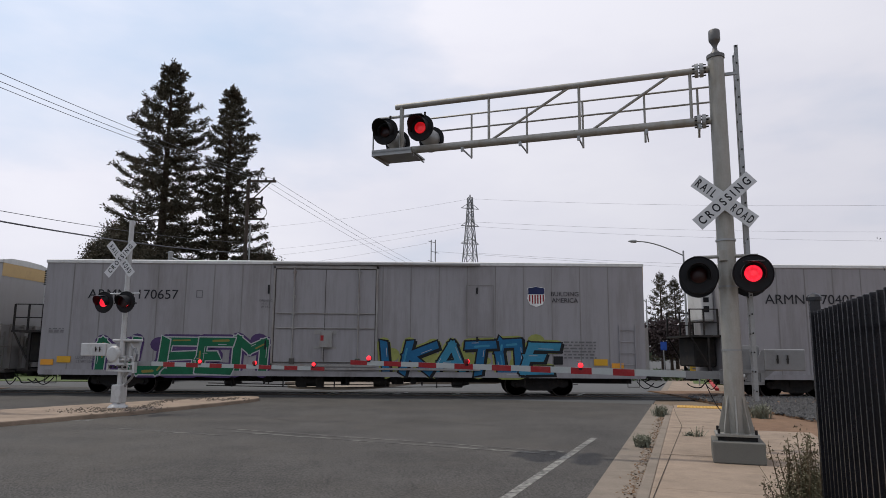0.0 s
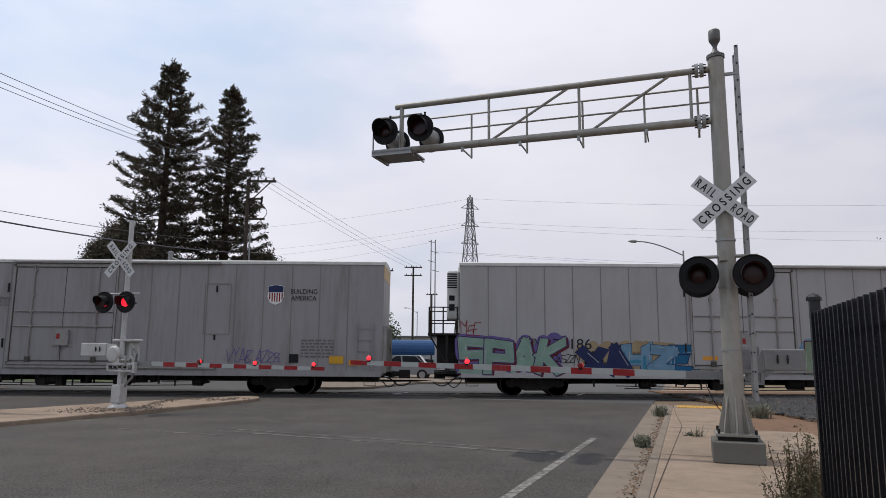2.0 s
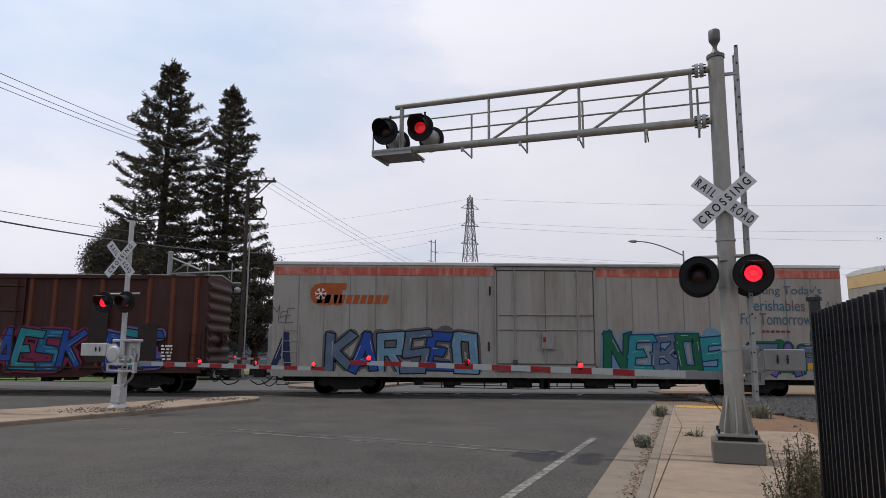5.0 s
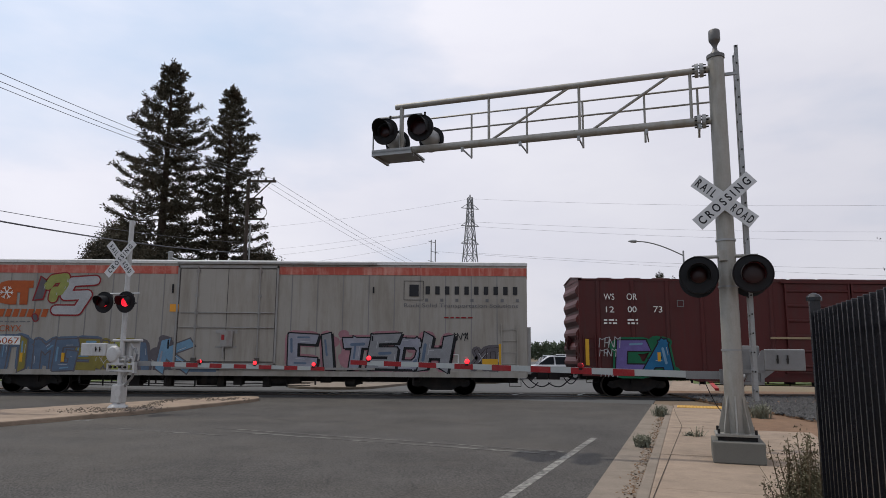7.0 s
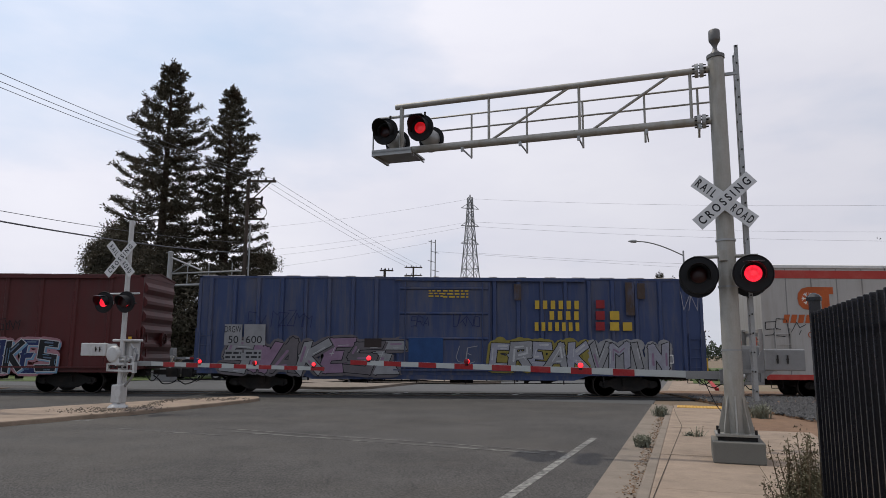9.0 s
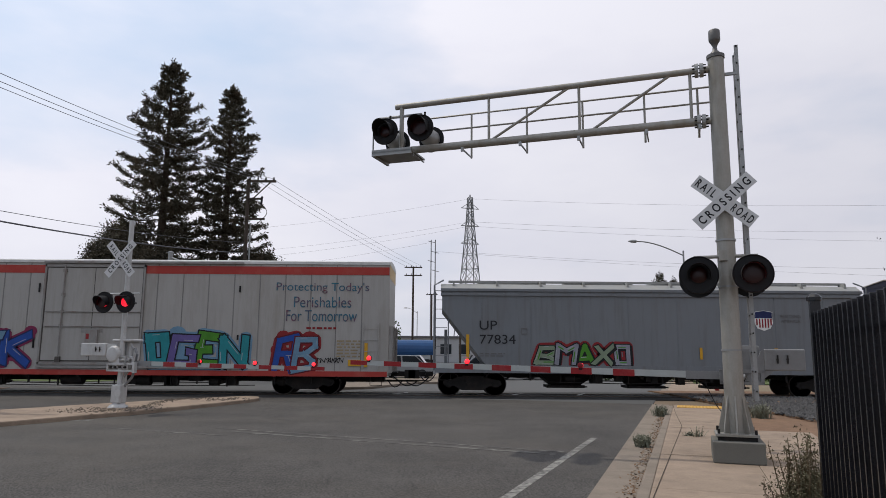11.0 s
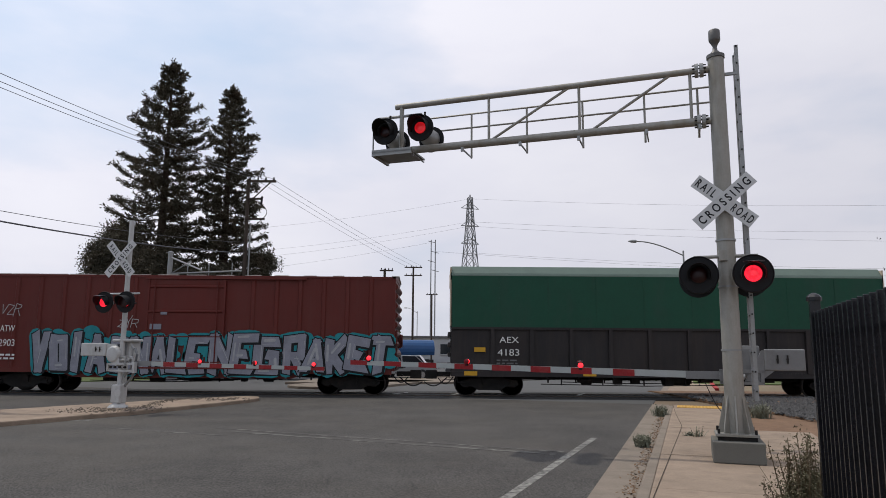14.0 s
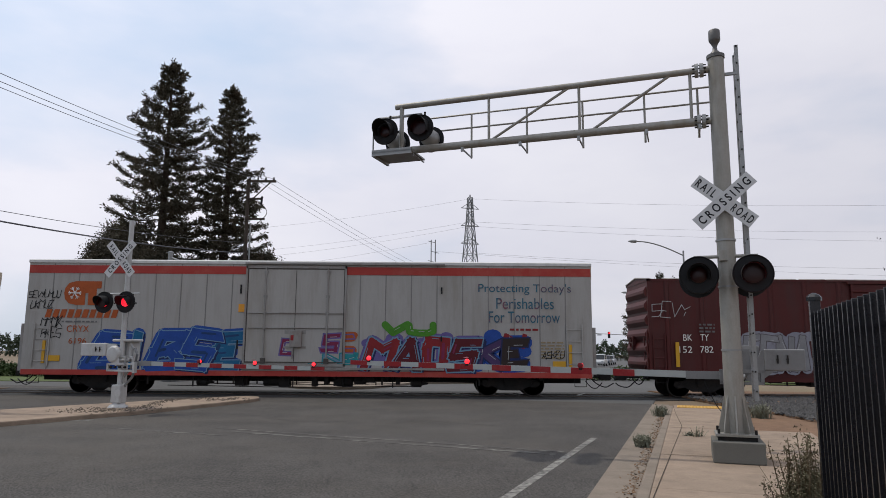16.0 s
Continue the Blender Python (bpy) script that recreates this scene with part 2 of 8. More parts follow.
def solid(name, shape, material, bevel=0.0, smooth=False):
    me = bpy.data.meshes.new(name)
    me.from_pydata(shape.v, [], shape.f)
    if bevel:
        bm = bmesh.new()
        bm.from_mesh(me)
        bmesh.ops.recalc_face_normals(bm, faces=bm.faces)
        sharp = [e for e in bm.edges if len(e.link_faces) == 2 and e.calc_face_angle(0) > 0.6]
        bmesh.ops.bevel(bm, geom=sharp, offset=bevel, segments=2, profile=0.5, affect="EDGES", clamp_overlap=True)
        bm.to_mesh(me)
        bm.free()
    else:
        bm = bmesh.new()
        bm.from_mesh(me)
        bmesh.ops.recalc_face_normals(bm, faces=bm.faces)
        bm.to_mesh(me)
        bm.free()
    me.materials.append(material)
    if smooth:
        me.shade_smooth()
        me.set_sharp_from_angle(angle=radians(40))
    return me


def part(name, shape, material, parent, label="", bevel=0.0, smooth=False, at=None):
    ob = new(name, solid(name, shape, material, bevel, smooth))
    ob.parent = parent
    if at:
        ob.matrix_basis = at
    return tagged(ob, label)


def thing(name, label, category, at=None, group="", kind=""):
    ob = new(name)
    if at:
        ob.matrix_basis = at
    return tagged(ob, label, category, group, kind)


def whole(name, shape, material, label, category="", kind="", at=None, bevel=0.0, smooth=False, group=""):
    ob = new(name, solid(name, shape, material, bevel, smooth))
    if at:
        ob.matrix_basis = at
    return tagged(ob, label, category, group, kind)


def lettering(name, words, x0, x1, z0, z1, material, parent, y, label="", turn=None, depth=0.003, align="CENTER", heavy=0.0):
    """Words that fill a box of an upright plane facing -y."""
    cu = bpy.data.curves.new(name, "FONT")
    cu.body, cu.align_x, cu.extrude, cu.offset = words, align, 0.5, heavy
    tmp = bpy.data.objects.new(name, cu)
    me = bpy.data.meshes.new_from_object(tmp)
    bpy.data.objects.remove(tmp)
    bpy.data.curves.remove(cu)
    co = np.array([v.co for v in me.vertices])
    lo, hi = co.min(0), co.max(0)
    size = np.maximum(hi - lo, 1e-6)
    for v in me.vertices:
        a, b, c = (np.array(v.co) - lo) / size
        p = Vector((x0 + a * (x1 - x0), y - depth * c, z0 + b * (z1 - z0)))
        v.co = turn @ p if turn else p
    me.materials.clear()
    me.materials.append(material)
    ob = new(name, me)
    ob.parent = parent
    return tagged(ob, label)


# ---- the road's own directions: u along it, w across it to the kerb ----
TURN = radians(19.5)
ALONG, ACROSS = Vector((math.sin(TURN), math.cos(TURN), 0)), Vector((math.cos(TURN), -math.sin(TURN), 0))


def uw(u, w, z=0.0):
    return ALONG * u + ACROSS * w + Vector((0, 0, z))


def quad(u0, u1, w0, w1):
    return [tuple(uw(u, w).xy) for u, w in ((u0, w0), (u0, w1), (u1, w1), (u1, w0))]
# ---- ground, road, tracks ----
whole("ground", Shape().slab([(-2500, -2500), (2500, -2500), (2500, 2500), (-2500, 2500)], -0.5, -0.03), DIRT,
      "dry bare ground reaching out to the horizon", kind="structure")
road = whole("road", Shape().slab(quad(-40, 24.6, -32, -1.16), -0.3, 0.0), ASPHALT, "dark worn asphalt road with cracks", kind="structure")
far_road = whole("road", Shape().slab(quad(24.6, 420, -32, -1.16), -0.3, -0.002), ASPHALT_FAR, "pale grey asphalt road beyond the tracks", kind="structure")
side_street = whole("road", Shape().slab([(-90, 31.5), (4, 31.5), (4, 48), (-90, 44)], -0.3, -0.006), ASPHALT_FAR, "pale grey side street beyond the tracks", kind="structure")
# one dark band for the crossing panels and the train's shadow on them
track_bed = whole("track_bed", Shape().box(-300, 300, 25.9, 30.6, -0.2, 0.004), PANEL_SHADED, "dark rubber and asphalt panels of the level crossing, train shadow in their tone", kind="structure")
for y in (27.43, 28.87):
    rail = Shape().box(-300, 300, y - 0.035, y + 0.035, -0.1, 0.03)
    whole("rail", rail, RAIL, "worn steel rail set into the crossing", "rail", kind="structure")
# ---- freight train ----
TRACK_Y, HALF, SPEED = 28.15, 1.55, 18.28
train = []


def wheelset(parent, x):
    s = Shape()
    for y in (-0.76, 0.76):
        o = 1 if y > 0 else -1
        s.lathe((0, y - 0.065 * o, 0), (0, o, 0), [(0, 0.44), (0.0, 0.47), (0.03, 0.47), (0.032, 0.455), (0.13, 0.445), (0.132, 0.37), (0.10, 0.33), (0.09, 0.2), (0.14, 0.15), (0.15, 0.09)], 24)
    s.rod((0, -0.9, 0), (0, 0.9, 0), 0.08, n=10)
    for k in range(6):
        a = k * math.pi / 3
        s.rod((0.07 * math.cos(a), -0.93, 0.07 * math.sin(a)), (0.07 * math.cos(a), -0.88, 0.07 * math.sin(a)), 0.012, n=5)
    w = part("wheelset", s, WHEEL, parent, "dark steel wheelset with worn treads", at=pose(x, 0, 0.47), smooth=True)
    ring = Shape().lathe((0, -0.835, 0), (0, -1, 0), [(0, 0.45), (0.002, 0.45), (0.002, 0.43), (0, 0.43)], 24)
    part("tread_ring", ring, TREAD, w, smooth=True)
    return w


def truck(car, x):
    s = Shape()
    for y in (-0.98, 0.98):
        o = [(-1.15, 0.47), (-1.1, 0.62), (-0.8, 0.66), (-0.35, 0.80), (0.35, 0.80), (0.8, 0.66), (1.1, 0.62), (1.15, 0.47), (1.0, 0.36), (0.7, 0.40), (0.42, 0.24), (-0.42, 0.24), (-0.7, 0.40), (-1.0, 0.36)]
        s.prism(o, y - 0.06, y + 0.06)
        for k in (-0.24, -0.08, 0.08, 0.24):
            s.rod((k, y - 0.1 * (1 if y > 0 else -1), 0.3), (k, y - 0.1 * (1 if y > 0 else -1), 0.62), 0.06, n=8)
        for k in (-0.89, 0.89):
            s.rod((k, y - 0.1, 0.47), (k, y + 0.1, 0.47), 0.10, n=10)
    s.box(-0.25, 0.25, -1.1, 1.1, 0.45, 0.72)
    s.box(-0.5, 0.5, -0.3, 0.3, 0.6, 0.92)
    for k in (-0.42, 0.42):
        s.rod((k, -0.95, 0.42), (k, 0.95, 0.42), 0.045, n=6)
    t = part("truck", s, UNDER, car, "oily black cast truck frame", at=pose(x, 0, 0))
    return t, [wheelset(t, -0.89), wheelset(t, 0.89)]


def gear(car, L, low, tanks=((0.5, 0.9),)):
    """Sill, couplers, hoses, brake gear below the floor."""
    s = Shape().box(0.25, L - 0.25, -0.3, 0.3, low - 0.28, low + 0.03)
    for k in range(2, int(L) - 1, 2):
        s.box(k, k + 0.12, -1.35, 1.35, low - 0.14, low + 0.02)
    part("centre_sill", s, UNDER, car, "black steel underframe")
    for a, d in ((0, -1), (L, 1)):
        c = Shape().box(min(a, a + d * 0.62), max(a, a + d * 0.62), -0.1, 0.1, 0.72, 0.92)
        c.box(min(a + d * 0.55, a + d * 1.0), max(a + d * 0.55, a + d * 1.0), -0.17, 0.17, 0.64, 0.98)
        part("coupler", c, UNDER, car, "black knuckle coupler", bevel=0.02)
        pts = [Vector((a + d * (0.15 + 0.9 * k / 9), -0.42 + 0.12 * math.sin(k), 0.70 - 0.33 * math.sin(math.pi * k / 11))) for k in range(10)]
        part("brake_hose", Shape().tube(pts, 0.024), BLACK, car, "black rubber air hose")
        p = Shape().tube([(a, -1.0, low - 0.06), (a + d * 0.25, -1.0, low - 0.12), (a + d * 0.3, -0.35, low - 0.18)], 0.016)
        part("uncoupling_lever", p, UNDER, car)
    for f, w in tanks:
        t = Shape().rod((L * f, -0.9, low - 0.24), (L * f + w, -0.9, low - 0.24), 0.2, n=12)
        part("air_tank", t, UNDER, car, "black air reservoir", smooth=True)
    b = Shape().box(L * 0.42, L * 0.42 + 0.3, -1.0, -0.7, low - 0.4, low - 0.1).box(L * 0.58, L * 0.58 + 0.45, -1.0, -0.6, low - 0.33, low - 0.05)
    b.tube([(2.5, -0.8, low - 0.30), (L * 0.4, -0.85, low - 0.18), (L * 0.7, -0.85, low - 0.22), (L - 2.5, -0.8, low - 0.30)], 0.014)
    for k in (0.22, 0.37, 0.63, 0.8):
        b.box(L * k, L * k + 0.06, -1.4, -1.33, low - 0.36, low)
    part("brake_rigging", b, UNDER, car, "black brake rods and valves")
    r = random.Random(round(L * 100))
    for y, z in ((-1.2, low - 0.42), (-0.5, low - 0.36)):
        x0, x1 = L * r.uniform(0.2, 0.3), L * r.uniform(0.6, 0.78)
        rod = Shape().tube([(x0, y, z), ((x0 + x1) / 2, y - 0.02, z - 0.05), (x1, y, z + 0.02)], 0.018)
        for k in range(5):
            x = x0 + (x1 - x0) * (k + 0.5) / 5
            rod.box(x - 0.02, x + 0.02, y - 0.03, y + 0.03, z - 0.04, low - 0.05)
        part("pull_rod", rod, UNDER, car, "thin brake pull rod on hangers")
    for k in range(7):
        x, w, d = L * r.uniform(0.24, 0.76), r.uniform(0.12, 0.5), r.uniform(0.18, 0.42)
        part("hung_box", Shape().box(x, x + w, -1.1, -0.75, low - d - 0.08, low - 0.02), UNDER, car, "small black valve box", bevel=0.02)
    for k in (0.3, 0.68):
        part("brake_cylinder", Shape().lathe((L * k, -0.95, low - 0.3), (1, 0, 0), [(0, 0.05), (0.05, 0.15), (0.42, 0.15), (0.46, 0.08), (0.7, 0.03)], 12), UNDER, car, "black brake cylinder", smooth=True)
    for a, d in ((1.0, 1), (L - 1.0, -1)):
        st = Shape().tube([(a - d * 0.75, -1.42, low), (a - d * 0.75, -1.44, low - 0.36), (a - d * 0.3, -1.44, low - 0.36), (a - d * 0.3, -1.42, low)], 0.018)
        part("sill_step", st, UNDER, car, "bent steel foot step")
        loop = Shape().tube([(a - d * (0.9 + 0.10 * q), -0.55 - 0.04 * q, low - 0.18 - 0.28 * math.sin(q * 0.5)) for q in range(7)], 0.02)
        part("train_line", loop, BLACK, car, "black air line looping to the hose")


def rungs(car, name, x0, x1, z0, z1, material, y=-HALF, n=None, axis="x"):
    """A ladder that stands 7 cm off the side, or off an end."""
    s = Shape()
    n = n or max(3, round((z1 - z0) / 0.4))
    for x in (x0, x1):
        s.box(x - 0.02, x + 0.02, y - 0.07, y - 0.03, z0, z1)
        for z in (z0 + 0.1, z1 - 0.1):
            s.box(x - 0.015, x + 0.015, y - 0.04, y, z - 0.015, z + 0.015)
    for k in range(n):
        z = z0 + (k + 0.5) * (z1 - z0) / n
        s.rod((x0, y - 0.055, z), (x1, y - 0.055, z), 0.014, n=6)
    if axis == "x":
        return part(name, s, material, car)
    s.v = [(axis + (1 if axis > 1 else -1) * (-(p[1] - y)) , p[0], p[2]) for p in s.v]
    return part(name, s, material, car)


def start_car(name, label, left, length):
    car = thing(name, label, "freight car", pose(left, TRACK_Y, 0), group="freight train")
    train.append([car, left, []])
    return car


def bogies(car, a, b):
    for x in (a, b):
        train[-1][2] += truck(car, x)[1]


def end_wall(car, x, z0, z1, material, ribs=0, half=HALF):
    """Horizontal corrugations pressed into an end."""
    d = -1 if x < 1 else 1
    if ribs:
        step = (z1 - z0 - 0.3) / ribs
        for k in range(ribs):
            z = z0 + 0.15 + k * step
            s = Shape().add([(x, -half + 0.12, z), (x, half - 0.12, z), (x, half - 0.12, z + step * 0.8), (x, -half + 0.12, z + step * 0.8),
                   (x + d * 0.09, -half + 0.22, z + step * 0.3), (x + d * 0.09, half - 0.22, z + step * 0.3), (x + d * 0.09, half - 0.22, z + step * 0.5), (x + d * 0.09, -half + 0.22, z + step * 0.5)],
                  [(0, 1, 5, 4), (1, 2, 6, 5), (2, 3, 7, 6), (3, 0, 4, 7), (4, 5, 6, 7)])
            part("end_corrugation", s, material, car)
    # end ladder, brake wheel and platform
    rungs(car, "end_ladder", -half + 0.1, -half + 0.5, z0 + 0.1, z0 + 1.6, material, y=0, axis=x)
    w = Shape().lathe((x + d * 0.16, 0.35, z0 + 1.2), (d, 0, 0), [(0, 0.26), (0.03, 0.26), (0.03, 0.22), (0, 0.22)], 16)
    for k in range(4):
        a = k * math.pi / 4
        w.rod((x + d * 0.17, 0.35 + 0.23 * math.cos(a), z0 + 1.2 + 0.23 * math.sin(a)), (x + d * 0.17, 0.35 - 0.23 * math.cos(a), z0 + 1.2 - 0.23 * math.sin(a)), 0.014, n=5)
    w.box(min(x, x + d * 0.15), max(x, x + d * 0.15), 0.2, 0.5, z0 + 0.9, z0 + 1.45)
    part("brake_wheel", w, material, car)
    part("end_step", Shape().box(min(x, x + d * 0.3), max(x, x + d * 0.3), -0.8, 1.2, z0 + 0.1, z0 + 0.14), UNDER, car)


def reefer(label, left, L, a, b, skin, roofmat, doors, seam=1.1, stripe=None, sill=None, endband=None, ladder=True, unit=True):
    """A long smooth-sided refrigerator car with a plug door and a cooling unit on its leading end."""
    c = start_car("refrigerator_car", label, left, L)
    low, top = 0.78, 5.16
    part("body", Shape().cross([(-HALF, low), (HALF, low), (HALF, top), (-HALF, top)], 0, L), skin, c, bevel=0.03)
    roof = Shape().cross([(-HALF - 0.04, top - 0.1), (-HALF - 0.04, top + 0.02), (-1.0, top + 0.12), (0, top + 0.15), (1.0, top + 0.12), (HALF + 0.04, top + 0.02), (HALF + 0.04, top - 0.1)], -0.02, L + 0.02)
    part("roof", roof, roofmat, c, "pale weathered roof with a bright rim", bevel=0.015)
    d0, d1 = doors
    x = seam
    while x < L - 0.4:
        if not d0 - 0.15 < x < d1 + 0.15:
            part("panel_seam", Shape().box(x - 0.018, x + 0.018, -HALF - 0.010, -HALF + 0.01, low + 0.06, top - 0.12), SEAM, c)
        x += seam
    part("side_sill", Shape().box(0.05, L - 0.05, -HALF - 0.025, -HALF, low - 0.04, low + 0.16), sill or skin, c)
    # plug door
    door = part("plug_door", Shape().box(d0, d1, -HALF - 0.03, -HALF, 1.25, 4.9), skin, c, "insulated plug door with locking bars", bevel=0.01)
    # dark strips stand in for the shade in the gaps of the door
    g = Shape()
    for x0, x1, z0, z1 in ((d0, d0 + 0.035, 1.25, 4.9), (d1 - 0.035, d1, 1.25, 4.9), (d0 + 0.04, d1 - 0.04, 4.86, 4.9), (d0 + 0.04, d1 - 0.04, 1.25, 1.29), (d0 + (d1 - d0) * 0.5 - 0.012, d0 + (d1 - d0) * 0.5 + 0.012, 1.3, 4.85)):
        g.box(x0, x1, -HALF - 0.036, -HALF - 0.02, z0, z1)
    part("door_gasket", g, DOOR_DARK, door, "dark line standing in for the shaded door gap")
    f = Shape()
    for x0, x1, z0, z1 in ((d0 - 0.07, d0, 1.15, 5.0), (d1, d1 + 0.07, 1.15, 5.0), (d0 - 0.07, d1 + 0.07, 4.9, 5.0), (d0 - 0.07, d1 + 0.07, 1.12, 1.22)):
        f.box(x0, x1, -HALF - 0.07, -HALF, z0, z1)
    part("door_frame", f, FRAME, door)
    w = d1 - d0
    for k in (0.19, 0.83):
        r = Shape().rod((d0 + w * k, -HALF - 0.08, 1.2), (d0 + w * k, -HALF - 0.08, 4.95), 0.028, n=8)
        for z in (1.4, 2.6, 3.15, 3.8, 4.75):
            r.box(d0 + w * k - 0.07, d0 + w * k + 0.07, -HALF - 0.09, -HALF - 0.03, z - 0.05, z + 0.05)
        part("locking_bar", r, FRAME, door)
    for z in (3.15, 2.58):
        part("cross_bar", Shape().rod((d0 + 0.1, -HALF - 0.06, z), (d1 - 0.05, -HALF - 0.06, z), 0.025, n=6), FRAME, door)
    f = Shape().box(d0 + w * 0.46, d0 + w * 0.58, -HALF - 0.16, -HALF - 0.03, 1.85, 2.45).box(d0 + w * 0.40, d0 + w * 0.62, -HALF - 0.045, -HALF - 0.03, 2.35, 2.5).box(d0 + w * 0.40, d0 + w * 0.62, -HALF - 0.045, -HALF - 0.03, 1.8, 1.88)
    f.rod((d0 + w * 0.49, -HALF - 0.13, 1.9), (d0 + w * 0.49, -HALF - 0.13, 1.4), 0.03, n=6)
    part("lock_box", f, FRAME, door, "grey lock mechanism")
    part("lock_seal", Shape().box(d0 + w * 0.47, d0 + w * 0.50, -HALF - 0.168, -HALF - 0.15, 2.1, 2.3), STRIPE_RED, door, "small red seal tag")
    for k in (0.19, 0.83):
        part("bar_foot", Shape().box(d0 + w * k - 0.09, d0 + w * k + 0.09, -HALF - 0.12, -HALF - 0.03, 1.22, 1.42), DOOR_DARK, door, "dark worn bar keeper")
    part("door_track", Shape().box(d0 - 0.1, min(L - 1, d1 + w + 0.1), -HALF - 0.13, -HALF, top - 0.11, top - 0.04), FRAME, c)
    part("lower_track", Shape().box(d0 - 0.1, min(L - 1, d1 + w + 0.1), -HALF - 0.10, -HALF, 1.0, 1.08), FRAME, c)
    for x0, z0, z1 in ((d0 - 0.28, 3.9, 4.25), (d0 - 0.32, 1.75, 2.1), (d1 + w - 0.05, 3.95, 4.2), (d1 + w - 0.05, 2.1, 2.3)):
        part("grab_handle", Shape().box(x0, x0 + 0.06, -HALF - 0.05, -HALF, z0, z1), BLACK, c, "black recessed grab handle", bevel=0.01)
    if stripe:
        part("red_band", Shape().box(0.02, L - 0.02, -HALF - 0.016, -HALF, 4.66, 4.97), stripe, c, "faded orange-red band under the roof")
    rungs(c, "side_ladder", L - 1.0, L - 0.4, 1.05, 2.8, skin)
    if ladder:
        rungs(c, "side_ladder", 0.45, 1.05, 1.05, 2.7, skin)
    # trailing end: tan band and guards
    if endband:
        part("end_band", Shape().box(L, L + 0.012, -HALF + 0.03, HALF - 0.03, 4.55, 5.12), endband, c, "tan painted band on the end wall")
    for y in (-1.45, -0.7, 0.05, 0.8, 1.45):
        part("guard_post", Shape().box(L, L + 0.14, y - 0.03, y + 0.03, low + 0.1, low + 1.9), FRAME, c)
    for z in (low + 0.15, low + 1.0, low + 1.85):
        part("guard_rail", Shape().box(L + 0.05, L + 0.10, -1.45, 1.45, z - 0.02, z + 0.02), FRAME, c)
    end_wall(c, L, low, top, FRAME)
    # leading end: plain and railed, or a cooling unit on a railed platform
    if not unit:
        part("end_band", Shape().box(-0.012, 0, -HALF + 0.03, HALF - 0.03, 4.55, 5.12), TAN, c, "tan painted band on the end wall")
        for y in (-1.45, -0.7, 0.05, 0.8, 1.45):
            part("guard_post", Shape().box(-0.14, 0, y - 0.03, y + 0.03, low + 0.1, low + 1.9), FRAME, c)
        for z in (low + 0.15, low + 1.0, low + 1.85):
            part("guard_rail", Shape().box(-0.10, -0.05, -1.45, 1.45, z - 0.02, z + 0.02), FRAME, c)
        end_wall(c, 0, low, top, BAND_RED)
        bogies(c, a, b)
        gear(c, L, low, ((0.42, 0.8), (0.55, 0.6)))
        return c
    u = Shape().box(-0.5, 0.0, -0.8, 0.8, 3.0, 4.95)
    cooler = part("cooling_unit", u, UNITWHITE, c, "white refrigeration unit housing", bevel=0.08)
    for k in range(7):
        part("vent_slat", Shape().box(-0.5, -0.1, -0.815, -0.79, 4.25 + k * 0.09, 4.30 + k * 0.09), BLACK, cooler)
    for z0, z1 in ((3.35, 3.6), (3.75, 3.95)):
        part("vent", Shape().box(-0.42, -0.2, -0.82, -0.79, z0, z1), BLACK, cooler)
    deck = part("unit_platform", Shape().box(-1.25, 0, -1.4, 1.4, 2.35, 2.43), UNDER, c, "black railed platform")
    part("fuel_tank", Shape().box(-0.9, -0.05, -0.9, 0.9, 1.2, 2.35), UNDER, c, "black fuel tank", bevel=0.06)
    part("lower_deck", Shape().box(-1.0, 0, -1.2, 1.2, 0.85, 0.95), UNDER, c)
    for y in (-1.35, 1.35):
        for x in (-1.2, -0.65, -0.1):
            part("railing_post", Shape().box(x - 0.03, x + 0.03, y - 0.03, y + 0.03, 2.4, 3.45), UNDER, deck)
        for z in (2.9, 3.42):
            part("railing", Shape().box(-1.2, -0.1, y - 0.02, y + 0.02, z, z + 0.04), UNDER, deck)
        part("deck_brace", Shape().rod((-1.2, y, 2.4), (-0.4, y, 1.0), 0.035, n=6), UNDER, deck)
        part("deck_leg", Shape().box(-0.55, -0.47, y - 0.04, y + 0.04, 0.9, 2.4), UNDER, deck)
    bogies(c, a, b)
    gear(c, L, low, ((0.42, 0.8), (0.55, 0.6)))
    return c


